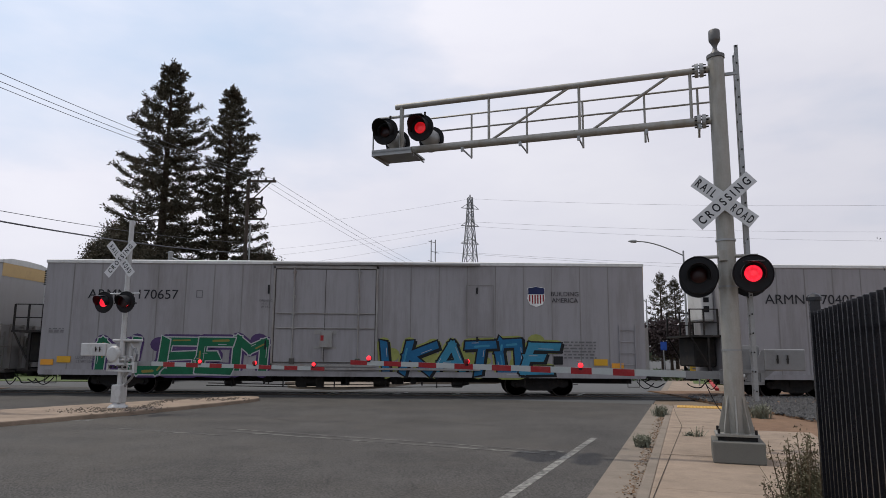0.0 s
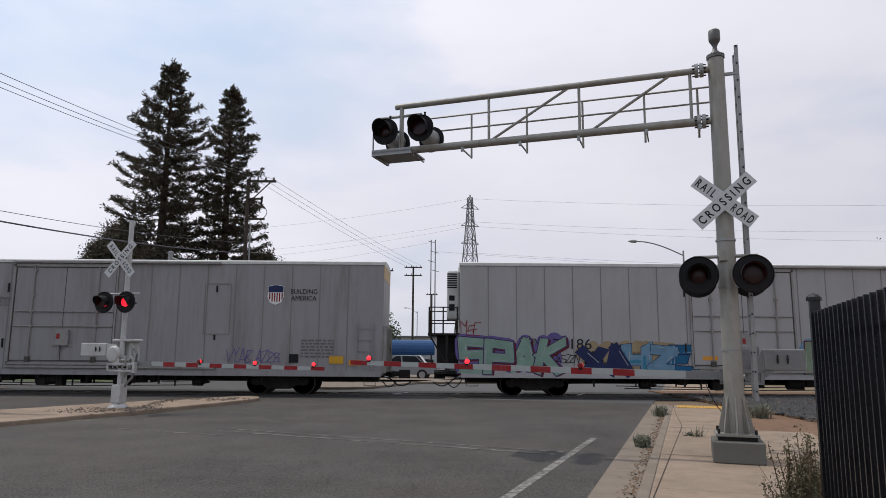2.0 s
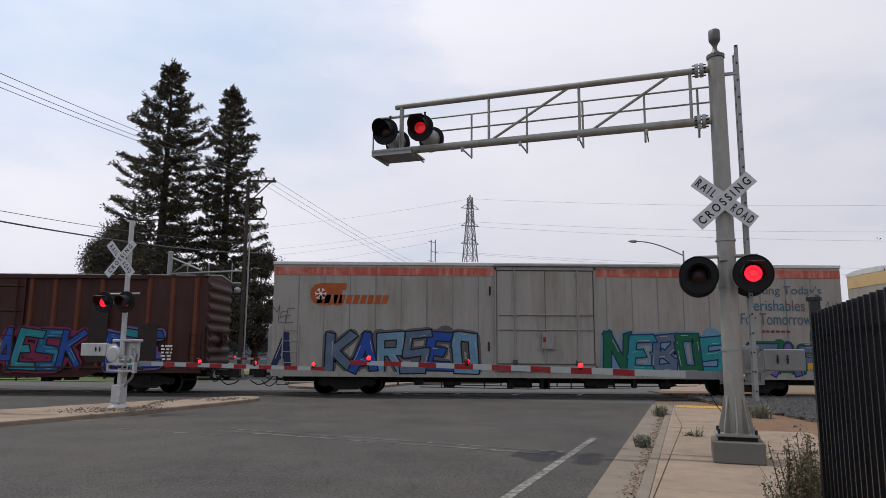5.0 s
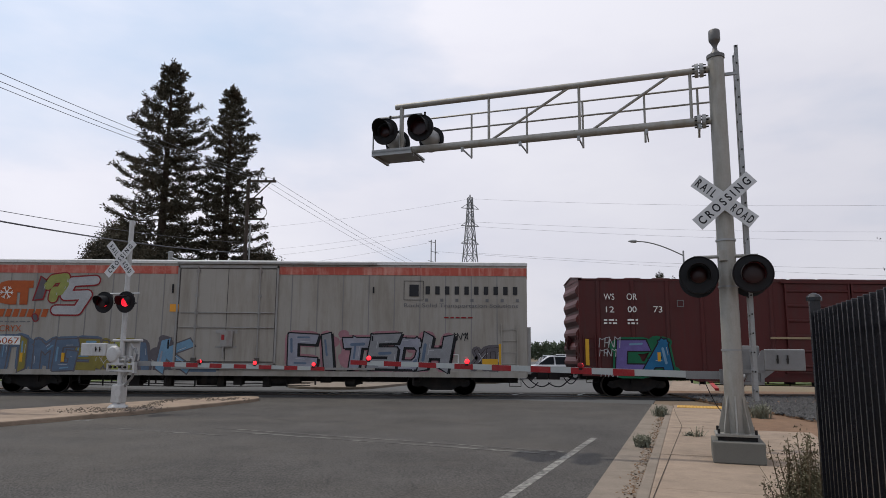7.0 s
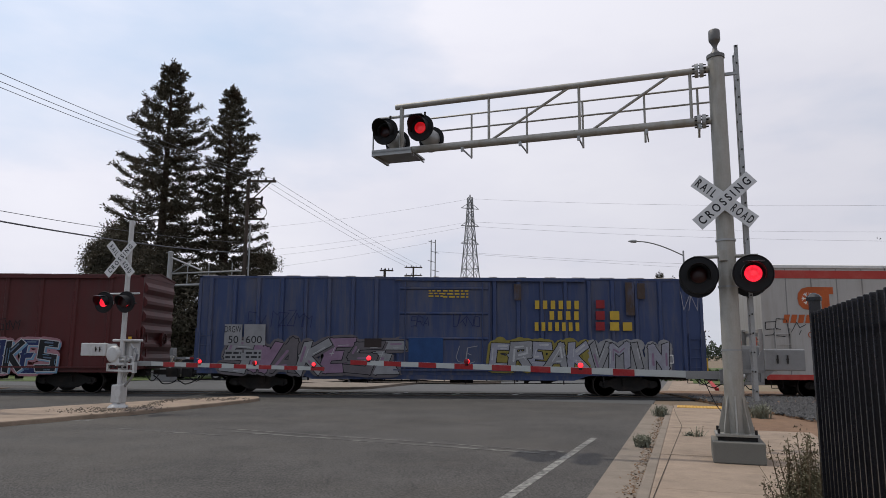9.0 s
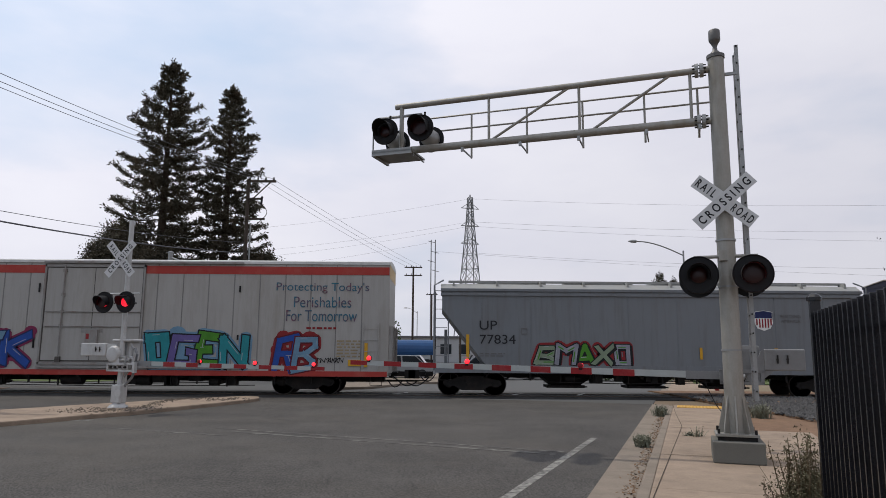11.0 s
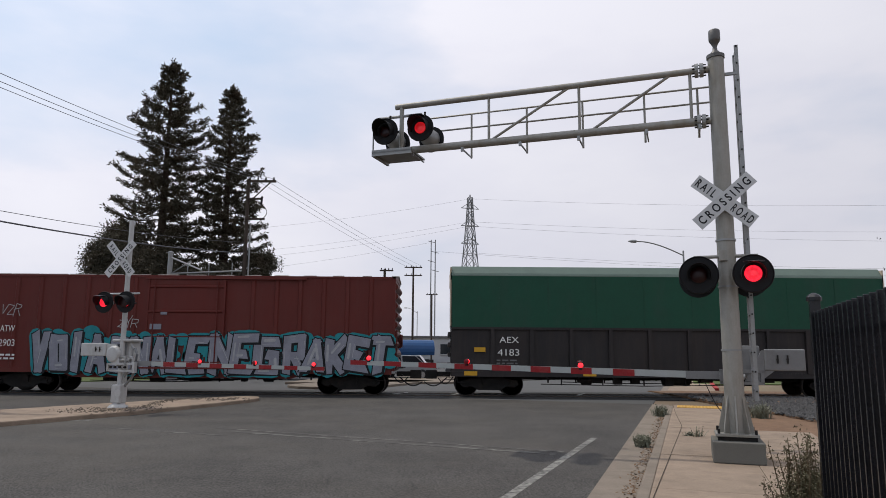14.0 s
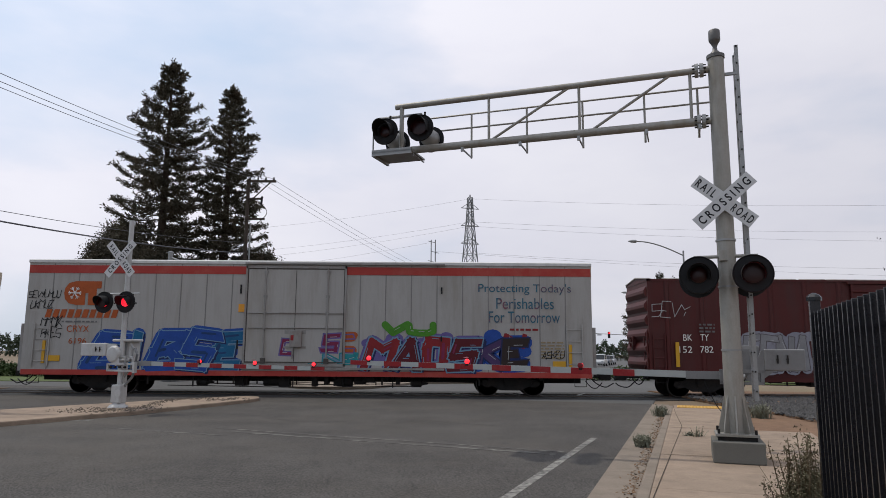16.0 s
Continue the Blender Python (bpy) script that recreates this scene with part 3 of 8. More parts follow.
def boxcar(label, left, L, a, b, skin, roofmat, doors, post=1.22, proud=0.05, low=0.95, top=4.6, trim=None, panels=False, ribs=6, post_w=0.10):
    """A ribbed steel boxcar with sliding doors and corrugated ends."""
    c = start_car("boxcar", label, left, L)
    part("body", Shape().cross([(-HALF + 0.03, low), (HALF - 0.03, low), (HALF - 0.03, top), (-HALF + 0.03, top)], 0.02, L - 0.02), skin, c, bevel=0.015)
    s = Shape().cross([(-HALF, top - 0.08), (-HALF, top + 0.0), (0, top + 0.16), (HALF, top + 0.0), (HALF, top - 0.08)], 0, L)
    roof = part("roof", s, skin, c)
    s = Shape()
    n = round(L / 1.15)
    for k in range(n + 1):
        x = 0.06 + k * (L - 0.12) / n
        s.cross([(-HALF + 0.02, top + 0.005), (-HALF + 0.02, top + 0.03), (0, top + 0.205), (HALF - 0.02, top + 0.03), (HALF - 0.02, top + 0.005), (0, top + 0.165)], x - 0.1, x + 0.1)
    part("roof_ribs", s, roofmat, roof, "galvanised roof ribs")
    d0, d1 = doors
    x = post * 0.55
    while x < L - 0.2:
        if not d0 - 0.12 < x < d1 + 0.12:
            o = [(-HALF + 0.03, x - post_w), (-HALF + 0.03 - proud, x - post_w * 0.6), (-HALF + 0.03 - proud, x + post_w * 0.6), (-HALF + 0.03, x + post_w)]
            vs = [(xx, yy, z) for z in (low + 0.05, top - 0.1) for yy, xx in o]
            q = Shape().add(vs, [(0, 1, 5, 4), (1, 2, 6, 5), (2, 3, 7, 6), (0, 3, 2, 1), (4, 5, 6, 7)])
            part("side_post", q, trim or skin, c)
        x += post
    for x in (0, L - 0.12):
        part("corner_post", Shape().box(x, x + 0.12, -HALF, -HALF + 0.1, low, top), skin, c)
    part("side_sill", Shape().box(0.1, L - 0.1, -HALF, -HALF + 0.06, low - 0.12, low + 0.06), skin, c)
    part("sill_drop", Shape().prism([(a + 1.6, low - 0.1), (b - 1.6, low - 0.1), (b - 2.2, low - 0.3), (a + 2.2, low - 0.3)], -HALF + 0.02, -HALF + 0.06), skin, c)
    wide = d1 - d0
    cells = 2 if panels else 1
    for i in range(cells):
        e0, e1 = d0 + i * wide / cells + 0.03, d0 + (i + 1) * wide / cells - 0.03
        door = part("sliding_door", Shape().box(e0, e1, -HALF - 0.04, -HALF + 0.02, low + 0.12, top - 0.16), skin, c, "ribbed steel sliding door", bevel=0.01)
        f = Shape()
        for z in np.linspace(low + 0.3, top - 0.45, 6 if panels else 4):
            f.cross([(-HALF - 0.04, z - 0.06), (-HALF - 0.085, z - 0.02), (-HALF - 0.085, z + 0.02), (-HALF - 0.04, z + 0.06)], e0 + 0.08, e1 - 0.08)
        f.box(e0, e0 + 0.07, -HALF - 0.07, -HALF - 0.03, low + 0.12, top - 0.16).box(e1 - 0.07, e1, -HALF - 0.07, -HALF - 0.03, low + 0.12, top - 0.16)
        part("door_ribs", f, skin, door)
        for x in () if panels else (e0 + 0.3, e1 - 0.3):
            part("locking_bar", Shape().rod((x, -HALF - 0.10, low + 0.1), (x, -HALF - 0.10, top - 0.2), 0.025, n=6), skin, door)
    for z0, z1 in ((top - 0.15, top - 0.07), (low + 0.04, low + 0.1)):
        part("door_track", Shape().box(d0 - 0.1, min(L - 0.3, d1 + wide), -HALF - 0.10, -HALF + 0.02, z0, z1), skin, c)
    rungs(c, "side_ladder", 0.15, 0.6, low + 0.05, low + 1.5, skin)
    rungs(c, "side_ladder", L - 0.6, L - 0.15, low + 0.05, low + 1.5, skin)
    end_wall(c, 0, low, top, skin, ribs)
    end_wall(c, L, low, top, skin, ribs)
    bogies(c, a, b)
    gear(c, L, low)
    return c


def covered_hopper(label, left, L, a, b):
    c = start_car("covered_hopper", label, left, L)
    hx, low, top = 1.9, 1.0, 4.15
    side = [(hx + 0.3, low), (L - hx - 0.3, low), (L - 0.35, 3.35), (L - 0.35, top), (0.35, top), (0.35, 3.35)]
    part("body", Shape().prism(side, -HALF, HALF), HOPPER, c, "grey steel hopper body with sloping ends", bevel=0.02)
    part("roof", Shape().cross([(-HALF, top), (-1.2, top + 0.22), (-0.5, top + 0.30), (0.5, top + 0.30), (1.2, top + 0.22), (HALF, top)], 0.3, L - 0.3), HOPPER_TOP, c, "pale curved roof of the hopper", smooth=True)
    for z in (3.95, 4.12):
        part("top_chord", Shape().cross([(-HALF - 0.06, z - 0.06), (-HALF - 0.06, z + 0.04), (-HALF + 0.05, z + 0.06), (-HALF + 0.05, z - 0.08)], 0.3, L - 0.3), HOPPER, c)
    part("side_sill", Shape().box(0.1, L - 0.1, -HALF - 0.03, HALF + 0.03, 0.92, 1.22), HOPPER, c)
    for k in range(8):
        x = 1.9 + k * 1.9
        part("panel_seam", Shape().box(x - 0.015, x + 0.015, -HALF - 0.012, -HALF, 1.2 if 2 < x < L - 2 else 2.2, 3.9), HOPPER, c)
    w = Shape().box(0.6, L - 0.6, -1.0, -0.55, top + 0.33, top + 0.36).box(0.6, L - 0.6, -1.02, -0.98, top + 0.30, top + 0.38)
    for k in range(10):
        x = 0.8 + k * (L - 1.6) / 9
        w.prism([(x - 0.06, top + 0.02), (x + 0.06, top + 0.02), (x + 0.02, top + 0.34), (x - 0.02, top + 0.34)], -1.35, -0.9)
    part("running_board", w, HOPPER_TOP, c, "pale roof walkway on brackets")
    for k in range(4):
        x = 3.2 + k * (L - 6.4) / 3
        part("roof_hatch", Shape().box(x - 1.4, x + 1.4, -0.35, 0.35, top + 0.3, top + 0.42), HOPPER_TOP, c, bevel=0.03)
    for x in (5.3, 8.5, 11.7):
        part("discharge_chute", Shape().add([(x - 1.25, -1.2, 1.0), (x + 1.25, -1.2, 1.0), (x + 1.25, 1.2, 1.0), (x - 1.25, 1.2, 1.0), (x - 0.55, -0.45, 0.42), (x + 0.55, -0.45, 0.42), (x + 0.55, 0.45, 0.42), (x - 0.55, 0.45, 0.42)],
                                        [(0, 1, 5, 4), (1, 2, 6, 5), (2, 3, 7, 6), (3, 0, 4, 7), (4, 5, 6, 7), (0, 3, 2, 1)]), UNDER, c, "dark discharge chute with gate")
        part("chute_gate", Shape().box(x - 0.75, x + 0.75, -0.55, 0.55, 0.33, 0.43).box(x - 0.8, x + 0.8, -0.75, -0.65, 0.36, 0.41), UNDER, c)
    for x, d in ((0.05, 1), (L - 0.05, -1)):
        s = Shape().tube([(x, -1.45, 1.0), (x, -1.45, 4.3), (x + d * 0.35, -1.2, 4.52)], 0.035).tube([(x + d * 0.55, -1.45, 1.2), (x + d * 0.55, -1.45, 4.1)], 0.025)
        for k in range(9):
            s.rod((x, -1.45, 1.2 + k * 0.36), (x + d * 0.5, -1.45, 1.2 + k * 0.36), 0.013, n=5)
        s.rod((x, 1.45, 1.0), (x, 1.45, 4.3), 0.035, n=6).rod((x, -1.45, 2.5), (x, 1.45, 2.5), 0.025, n=6).rod((x, -1.45, 3.4), (x, 1.45, 3.4), 0.025, n=6)
        s.box(min(x, x + d * 1.6), max(x, x + d * 1.6), -1.3, 1.3, 1.18, 1.24).box(x + d * 0.4, x + d * 0.4 + 0.12, -0.5, 0.5, 1.2, 2.6)
        part("end_ladder", s, HOPPER, c, "grey end ladder and platform")
        part("brake_wheel", Shape().lathe((x + 0.02, 0.2, 2.1), (1, 0, 0), [(0, 0.28), (0.03, 0.28), (0.03, 0.22), (0, 0.22)], 16), UNDER, c)
    bogies(c, a, b)
    gear(c, L, 1.0, ())
    return c


def tarp_car(label, left, L, a, b):
    c = start_car("covered_gondola", label, left, L)
    low, mid, top = 0.92, 2.72, 5.0
    part("body", Shape().box(0, L, -HALF + 0.03, HALF - 0.03, low, mid), TARPCAR, c, bevel=0.015)
    part("cover", Shape().cross([(-HALF - 0.02, mid - 0.08), (-HALF - 0.01, 4.72), (-HALF + 0.05, 4.78), (HALF - 0.05, 4.78), (HALF + 0.01, 4.72), (HALF + 0.02, mid - 0.08)], 0.02, L - 0.02), TARP, c, "dark green tarpaulin cover on a rigid frame", bevel=0.03)
    part("cover_top", Shape().cross([(-HALF - 0.025, 4.66), (-HALF + 0.02, 4.78), (-HALF + 0.22, 5.06), (-0.5, 5.16), (0.5, 5.16), (HALF - 0.22, 5.06), (HALF + 0.02, 4.66)], 0.0, L), TARPTOP, c, "faded grey-green roof of the cover", bevel=0.03)
    for k in range(10):
        part("tarp_hem", Shape().box(k * (L - 0.1) / 9 + 0.03, k * (L - 0.1) / 9 + 0.06, -HALF - 0.024, -HALF, mid, 4.6), TARP, c)
    for k in range(10):
        x = 1.6 + k * (L - 3.2) / 9
        part("side_stake", Shape().prism([(x - 0.09, low + 0.05), (x + 0.09, low + 0.05), (x + 0.07, mid - 0.1), (x - 0.07, mid - 0.1)], -HALF - 0.07, -HALF + 0.03), TARPCAR, c)
    part("top_rail", Shape().box(0, L, -HALF - 0.05, HALF + 0.05, mid - 0.14, mid - 0.05), TARPCAR, c)
    part("side_sill", Shape().box(0, L, -HALF - 0.04, HALF + 0.04, low - 0.14, low + 0.05), TARPCAR, c)
    for x, d in ((0, -1), (L, 1)):
        part("cover_end", Shape().box(min(x, x + d * 0.03), max(x, x + d * 0.03), -HALF + 0.02, HALF - 0.02, mid, 4.8), TARPEND, c, "grey end cap with a cream arch")
        part("cream_arch", Shape().box(min(x, x + d * 0.05), max(x, x + d * 0.05), -HALF + 0.02, HALF - 0.02, 4.45, 5.0).box(min(x, x + d * 0.05), max(x, x + d * 0.05), -HALF, -HALF + 0.25, mid, 4.5), CREAM, c)
        for z in (1.2, 1.6, 2.0, 2.4):
            part("end_rib", Shape().box(min(x, x + d * 0.12), max(x, x + d * 0.12), -HALF + 0.1, HALF - 0.1, z - 0.08, z + 0.08), TARPCAR, c, bevel=0.02)
    bogies(c, a, b)
    gear(c, L, low)
    for k in (0.03, 0.3, 0.52, 0.66):
        part("reflector", Shape().box(L * k, L * k + 0.5, -HALF - 0.05, -HALF - 0.03, 0.82, 0.98), YELLOW, c)
    return c


# paints of the cars
# colour of the bar keepers and of the shade painted into the door gaps
DOOR_DARK = surf("dark door lines and keepers", (0.07, 0.062, 0.055), 0.8, 0, 0.3, 3, 0.0)
SEAM = surf("panel seam", (0.19, 0.18, 0.17), 0.6, 0, 0.15, 1, 0.05, 30, GRIME, 0.5, 2.5, 0.2)
FRAME = surf("door hardware", (0.25, 0.24, 0.225), 0.55, 0.1, 0.18, 2, 0.1, 30, RUST, 0.5, 2.5, 0.3)
UNITWHITE = surf("unit housing", (0.5, 0.49, 0.47), 0.5, 0, 0.1, 2, 0.05, 30, GRIME, 0.4, 2)
SKIN_WHITE = surf("dirty white car paint", (0.252, 0.238, 0.241), 0.5, 0, 0.07, 0.7, 0.04, 30, (0.155, 0.138, 0.13), 0.8, 1.1, 0.14, streak=0.25)
SKIN_CLEAN = surf("white car paint", (0.325, 0.314, 0.312), 0.5, 0, 0.06, 0.7, 0.04, 30, (0.26, 0.25, 0.235), 0.6, 1.1, 0.22, streak=0.25)
SKIN_CREAM = surf("weathered cream car paint", (0.285, 0.262, 0.228), 0.52, 0, 0.08, 0.8, 0.04, 30, (0.17, 0.14, 0.105), 0.75, 0.9, 0.2, streak=0.4)
SKIN_FRESH = surf("newer white car paint", (0.325, 0.31, 0.288), 0.5, 0, 0.06, 0.8, 0.04, 30, (0.2, 0.175, 0.14), 0.6, 0.9, 0.2, streak=0.25)
BAND_BRIGHT = surf("bright red band", (0.33, 0.035, 0.026), 0.55, 0, 0.1, 1.2, 0.03, 30, (0.40, 0.12, 0.09), 0.4, 1.5)
ROOF_PALE = surf("pale roof coating", (0.55, 0.54, 0.52), 0.55, 0, 0.12, 1, 0.06, 30, (0.36, 0.35, 0.32), 0.5, 1.5, streak=0.4)
ROOF_RUST = surf("galvanised roof, rusting", (0.42, 0.39, 0.35), 0.55, 0.3, 0.25, 1.5, 0.1, 30, RUST, 0.7, 1.2)
BAND_RED = surf("faded red band", (0.38, 0.075, 0.05), 0.6, 0, 0.12, 1.2, 0.03, 30, (0.58, 0.34, 0.27), 0.5, 1.5, streak=0.5)
TAN = surf("tan end paint", (0.52, 0.36, 0.17), 0.6, 0, 0.12, 2, 0.04, 30, GRIME, 0.3, 2)
BROWN = surf("rusty oxide paint", (0.042, 0.0105, 0.007), 0.65, 0, 0.35, 0.8, 0.12, 30, (0.055, 0.026, 0.02), 0.85, 0.9, 0.25, streak=0.4)
BROWN_POST = surf("rust-orange posts", (0.115, 0.032, 0.014), 0.65, 0, 0.3, 1, 0.1, 30, (0.09, 0.035, 0.022), 0.7, 1.2, 0.3)
MAROON = surf("maroon car paint", (0.066, 0.0095, 0.0085), 0.55, 0, 0.15, 0.8, 0.06, 30, (0.045, 0.022, 0.02), 0.7, 0.8, 0.25, streak=0.3)
BLUE = surf("faded blue car paint", (0.027, 0.043, 0.105), 0.55, 0, 0.15, 0.9, 0.06, 30, (0.10, 0.09, 0.085), 0.7, 1.0, 0.18, streak=0.4)
NAVY = surf("navy car paint", (0.011, 0.0115, 0.027), 0.5, 0, 0.2, 0.9, 0.06, 30, (0.028, 0.026, 0.034), 0.6, 1.0, 0.25, streak=0.2)
RED = surf("brick-red car paint", (0.105, 0.015, 0.010), 0.55, 0, 0.16, 0.8, 0.06, 30, (0.10, 0.026, 0.02), 0.6, 0.9, 0.22, streak=0.3)
HOPPER = surf("grey hopper paint", (0.150, 0.160, 0.170), 0.45, 0, 0.07, 0.8, 0.04, 30, (0.115, 0.108, 0.10), 0.4, 0.9, 0.2, streak=0.5)
HOPPER_TOP = surf("pale hopper roof", (0.26, 0.26, 0.25), 0.5, 0.1, 0.15, 1, 0.06, 30, (0.3, 0.27, 0.22), 0.5, 1.5)
TARP = surf("green tarpaulin", (0.005, 0.058, 0.031), 0.55, 0, 0.18, 1.2, 0.25, 6, (0.02, 0.05, 0.035), 0.6, 1.0, 0.3)
TARPTOP = surf("faded green roof", (0.13, 0.175, 0.145), 0.6, 0, 0.15, 1.2, 0.1, 20, (0.12, 0.15, 0.13), 0.5, 1.5)
TARPEND = surf("grey end cap", (0.20, 0.19, 0.175), 0.6, 0, 0.2, 1.2, 0.1, 20)
CREAM = surf("cream arch", (0.52, 0.44, 0.33), 0.6, 0, 0.15, 1.5, 0.05, 20, GRIME, 0.4, 2)
TARPCAR = surf("dark brown-grey car steel", (0.022, 0.019, 0.019), 0.6, 0, 0.3, 0.8, 0.1, 30, (0.045, 0.033, 0.027), 0.6, 0.9, 0.22, streak=0.35)
# the cars, from the head of the train to its tail
car_tan = reefer("white refrigerator car with a tan end band", -40.68, 23.39, 2.95, 19.35, SKIN_CLEAN, ROOF_PALE, (9.0, 12.95), endband=TAN)
car_a = reefer("dirty white refrigerator car with green and blue graffiti", -15.54, 23.39, 2.95, 19.35, SKIN_WHITE, ROOF_PALE, (9.0, 12.95), endband=TAN, ladder=False)
car_b = reefer("dirty white refrigerator car with small purple scrawl", 10.87, 23.39, 2.95, 19.35, SKIN_WHITE, ROOF_PALE, (9.0, 12.95), endband=TAN, ladder=False)
car_c = reefer("cleaner white refrigerator car with graffiti along its foot", 37.24, 23.39, 2.95, 19.35, SKIN_CLEAN, ROOF_PALE, (9.0, 12.95), endband=SEAM, ladder=False)
car_d = boxcar("rusty brown boxcar with white and blue graffiti", 62.88, 19.33, 2.3, 16.95, BROWN, ROOF_RUST, (7.6, 12.3), trim=BROWN_POST, post=0.92, proud=0.07, ribs=8)
car_e = reefer("white refrigerator car with a red band and green graffiti", 84.79, 22.2, 2.9, 18.9, SKIN_CREAM, ROOF_PALE, (8.7, 12.5), seam=1.0, stripe=BAND_RED, endband=TAN, unit=False)
car_f = reefer("cream refrigerator car with a red band and grey graffiti", 109.08, 22.17, 2.9, 18.85, SKIN_CREAM, ROOF_PALE, (8.6, 12.4), seam=1.0, stripe=BAND_RED, endband=BAND_RED, unit=False)
car_g = boxcar("maroon double-door boxcar with black and white graffiti", 133.27, 19.56, 2.3, 16.6, MAROON, MAROON, (8.0, 13.2), post=1.35, panels=True, ribs=6)
car_h = boxcar("faded blue boxcar with grey graffiti along its foot", 155.0, 19.66, 2.35, 16.8, BLUE, ROOF_RUST, (7.75, 11.4), post=0.92, proud=0.09, ribs=10)
car_i = reefer("white refrigerator car with a red band", 176.94, 22.07, 2.9, 18.8, SKIN_FRESH, ROOF_PALE, (8.65, 12.45), seam=1.0, stripe=BAND_BRIGHT, sill=BAND_BRIGHT, endband=TAN, unit=False)
car_j = covered_hopper("grey covered hopper with green graffiti", 200.71, 17.04, 1.55, 15.35)
car_k = boxcar("navy blue boxcar covered in pale graffiti", 219.4, 16.85, 1.95, 14.8, NAVY, ROOF_RUST, (6.75, 10.0), post=0.86, ribs=7)
car_l = boxcar("brick-red boxcar with silver and turquoise graffiti", 237.9, 16.18, 1.65, 14.45, RED, ROOF_RUST, (6.5, 9.6), post=0.92, ribs=9)
car_m = tarp_car("dark gondola car under a green tarpaulin cover", 256.26, 16.9, 1.5, 15.15)
car_n = reefer("white refrigerator car with a red band and bright graffiti", 276.26, 22.03, 2.9, 18.9, SKIN_FRESH, ROOF_PALE, (8.6, 12.4), seam=1.0, stripe=BAND_BRIGHT, sill=BAND_BRIGHT, endband=TAN, unit=False)
car_o = boxcar("maroon boxcar with white scrawl and patches", 300.48, 19.5, 2.2, 17.2, MAROON, ROOF_RUST, (7.9, 13.0), post=1.35, panels=True, ribs=6)


# ---- lettering, labels and graffiti on the cars ----
def face(c):
    """The plane on which a car's markings lie."""
    return -HALF - (0.016 if c.name.startswith("refr") else 0.015 if c.name.startswith("covered_h") else 0.075)


def text(c, words, x0, x1, z0, z1, material, proud=0.002):
    return tagged(lettering("lettering", words, x0, x1, z0, z1, material, c, face(c) - proud), kind="stuff")


def patch(c, x0, x1, z0, z1, material, name="label_patch"):
    y = face(c)
    return part(name, Shape().box(x0, x1, y - (0.0225 if name == "label_patch" else 0.0015), y + 0.01, z0, z1), material, c)


def outline_box(c, x0, x1, z0, z1, material, w=0.03):
    y, s = face(c), Shape()
    for a in ((x0, x1, z0, z0 + w), (x0, x1, z1 - w, z1), (x0, x0 + w, z0 + w, z1 - w), (x1 - w, x1, z0 + w, z1 - w)):
        s.box(a[0], a[1], y - 0.004, y, a[2], a[3])
    part("label_frame", s, material, c)


def bars(c, x0, x1, z0, z1, rows, material, proud=0.003):
    """Writing too small to read: rows of short bars."""
    y, s = face(c), Shape()
    h = (z1 - z0) / rows
    rng = random.Random(round(x0 * 100 + z0 * 7))
    for r in range(rows):
        x = x0
        while x < x1 - 0.03:
            w = min(rng.uniform(0.08, 0.28), x1 - x)
            s.box(x, x + w, y - proud, y - proud + 0.003, z0 + r * h + h * 0.25, z0 + r * h + h * 0.75)
            x += w + 0.06
    tagged(part("small_print", s, material, c), kind="stuff")


def blocks(c, count, x0, x1, z0, z1, material, lean=0.0, wide=0.74):
    """A trade name as a row of plain blocks."""
    y, step = face(c), (x1 - x0) / count
    for k in range(count):
        a, b, d = x0 + k * step, x0 + (k + wide) * step, lean * (z1 - z0)
        part("name_block", Shape().prism([(a, z0), (b, z0), (b + d, z1), (a + d, z1)], y - 0.004, y), material, c)


def shield(c, x0, x1, z0, z1):
    y, w, h = face(c), x1 - x0, z1 - z0
    o = [(0.5, 0), (0.85, 0.12), (1, 0.4), (0.95, 0.75), (1, 0.92), (0.85, 0.95), (0.5, 1), (0.15, 0.95), (0, 0.92), (0.05, 0.75), (0, 0.4), (0.15, 0.12)]
    base = part("emblem", Shape().prism([(x0 + a * w, z0 + b * h) for a, b in o], y - 0.004, y), WHITE, c, "shield emblem, blue above red and white stripes")
    part("emblem_band", Shape().prism([(x0 + a * w, z0 + b * h) for a, b in ((0.04, 0.62), (0.96, 0.62), (0.94, 0.75), (0.97, 0.9), (0.84, 0.93), (0.5, 0.98), (0.16, 0.93), (0.03, 0.9), (0.06, 0.75))], y - 0.009, y - 0.005), TAG["navy"], base)
    for k in range(6):
        a = 0.1 + k * 0.15
        part("emblem_stripe", Shape().box(x0 + a * w, x0 + (a + 0.075) * w, y - 0.009, y - 0.005, z0 + (0.16 if 0 < k < 5 else 0.27) * h, z0 + 0.6 * h), TAG["red"], base)


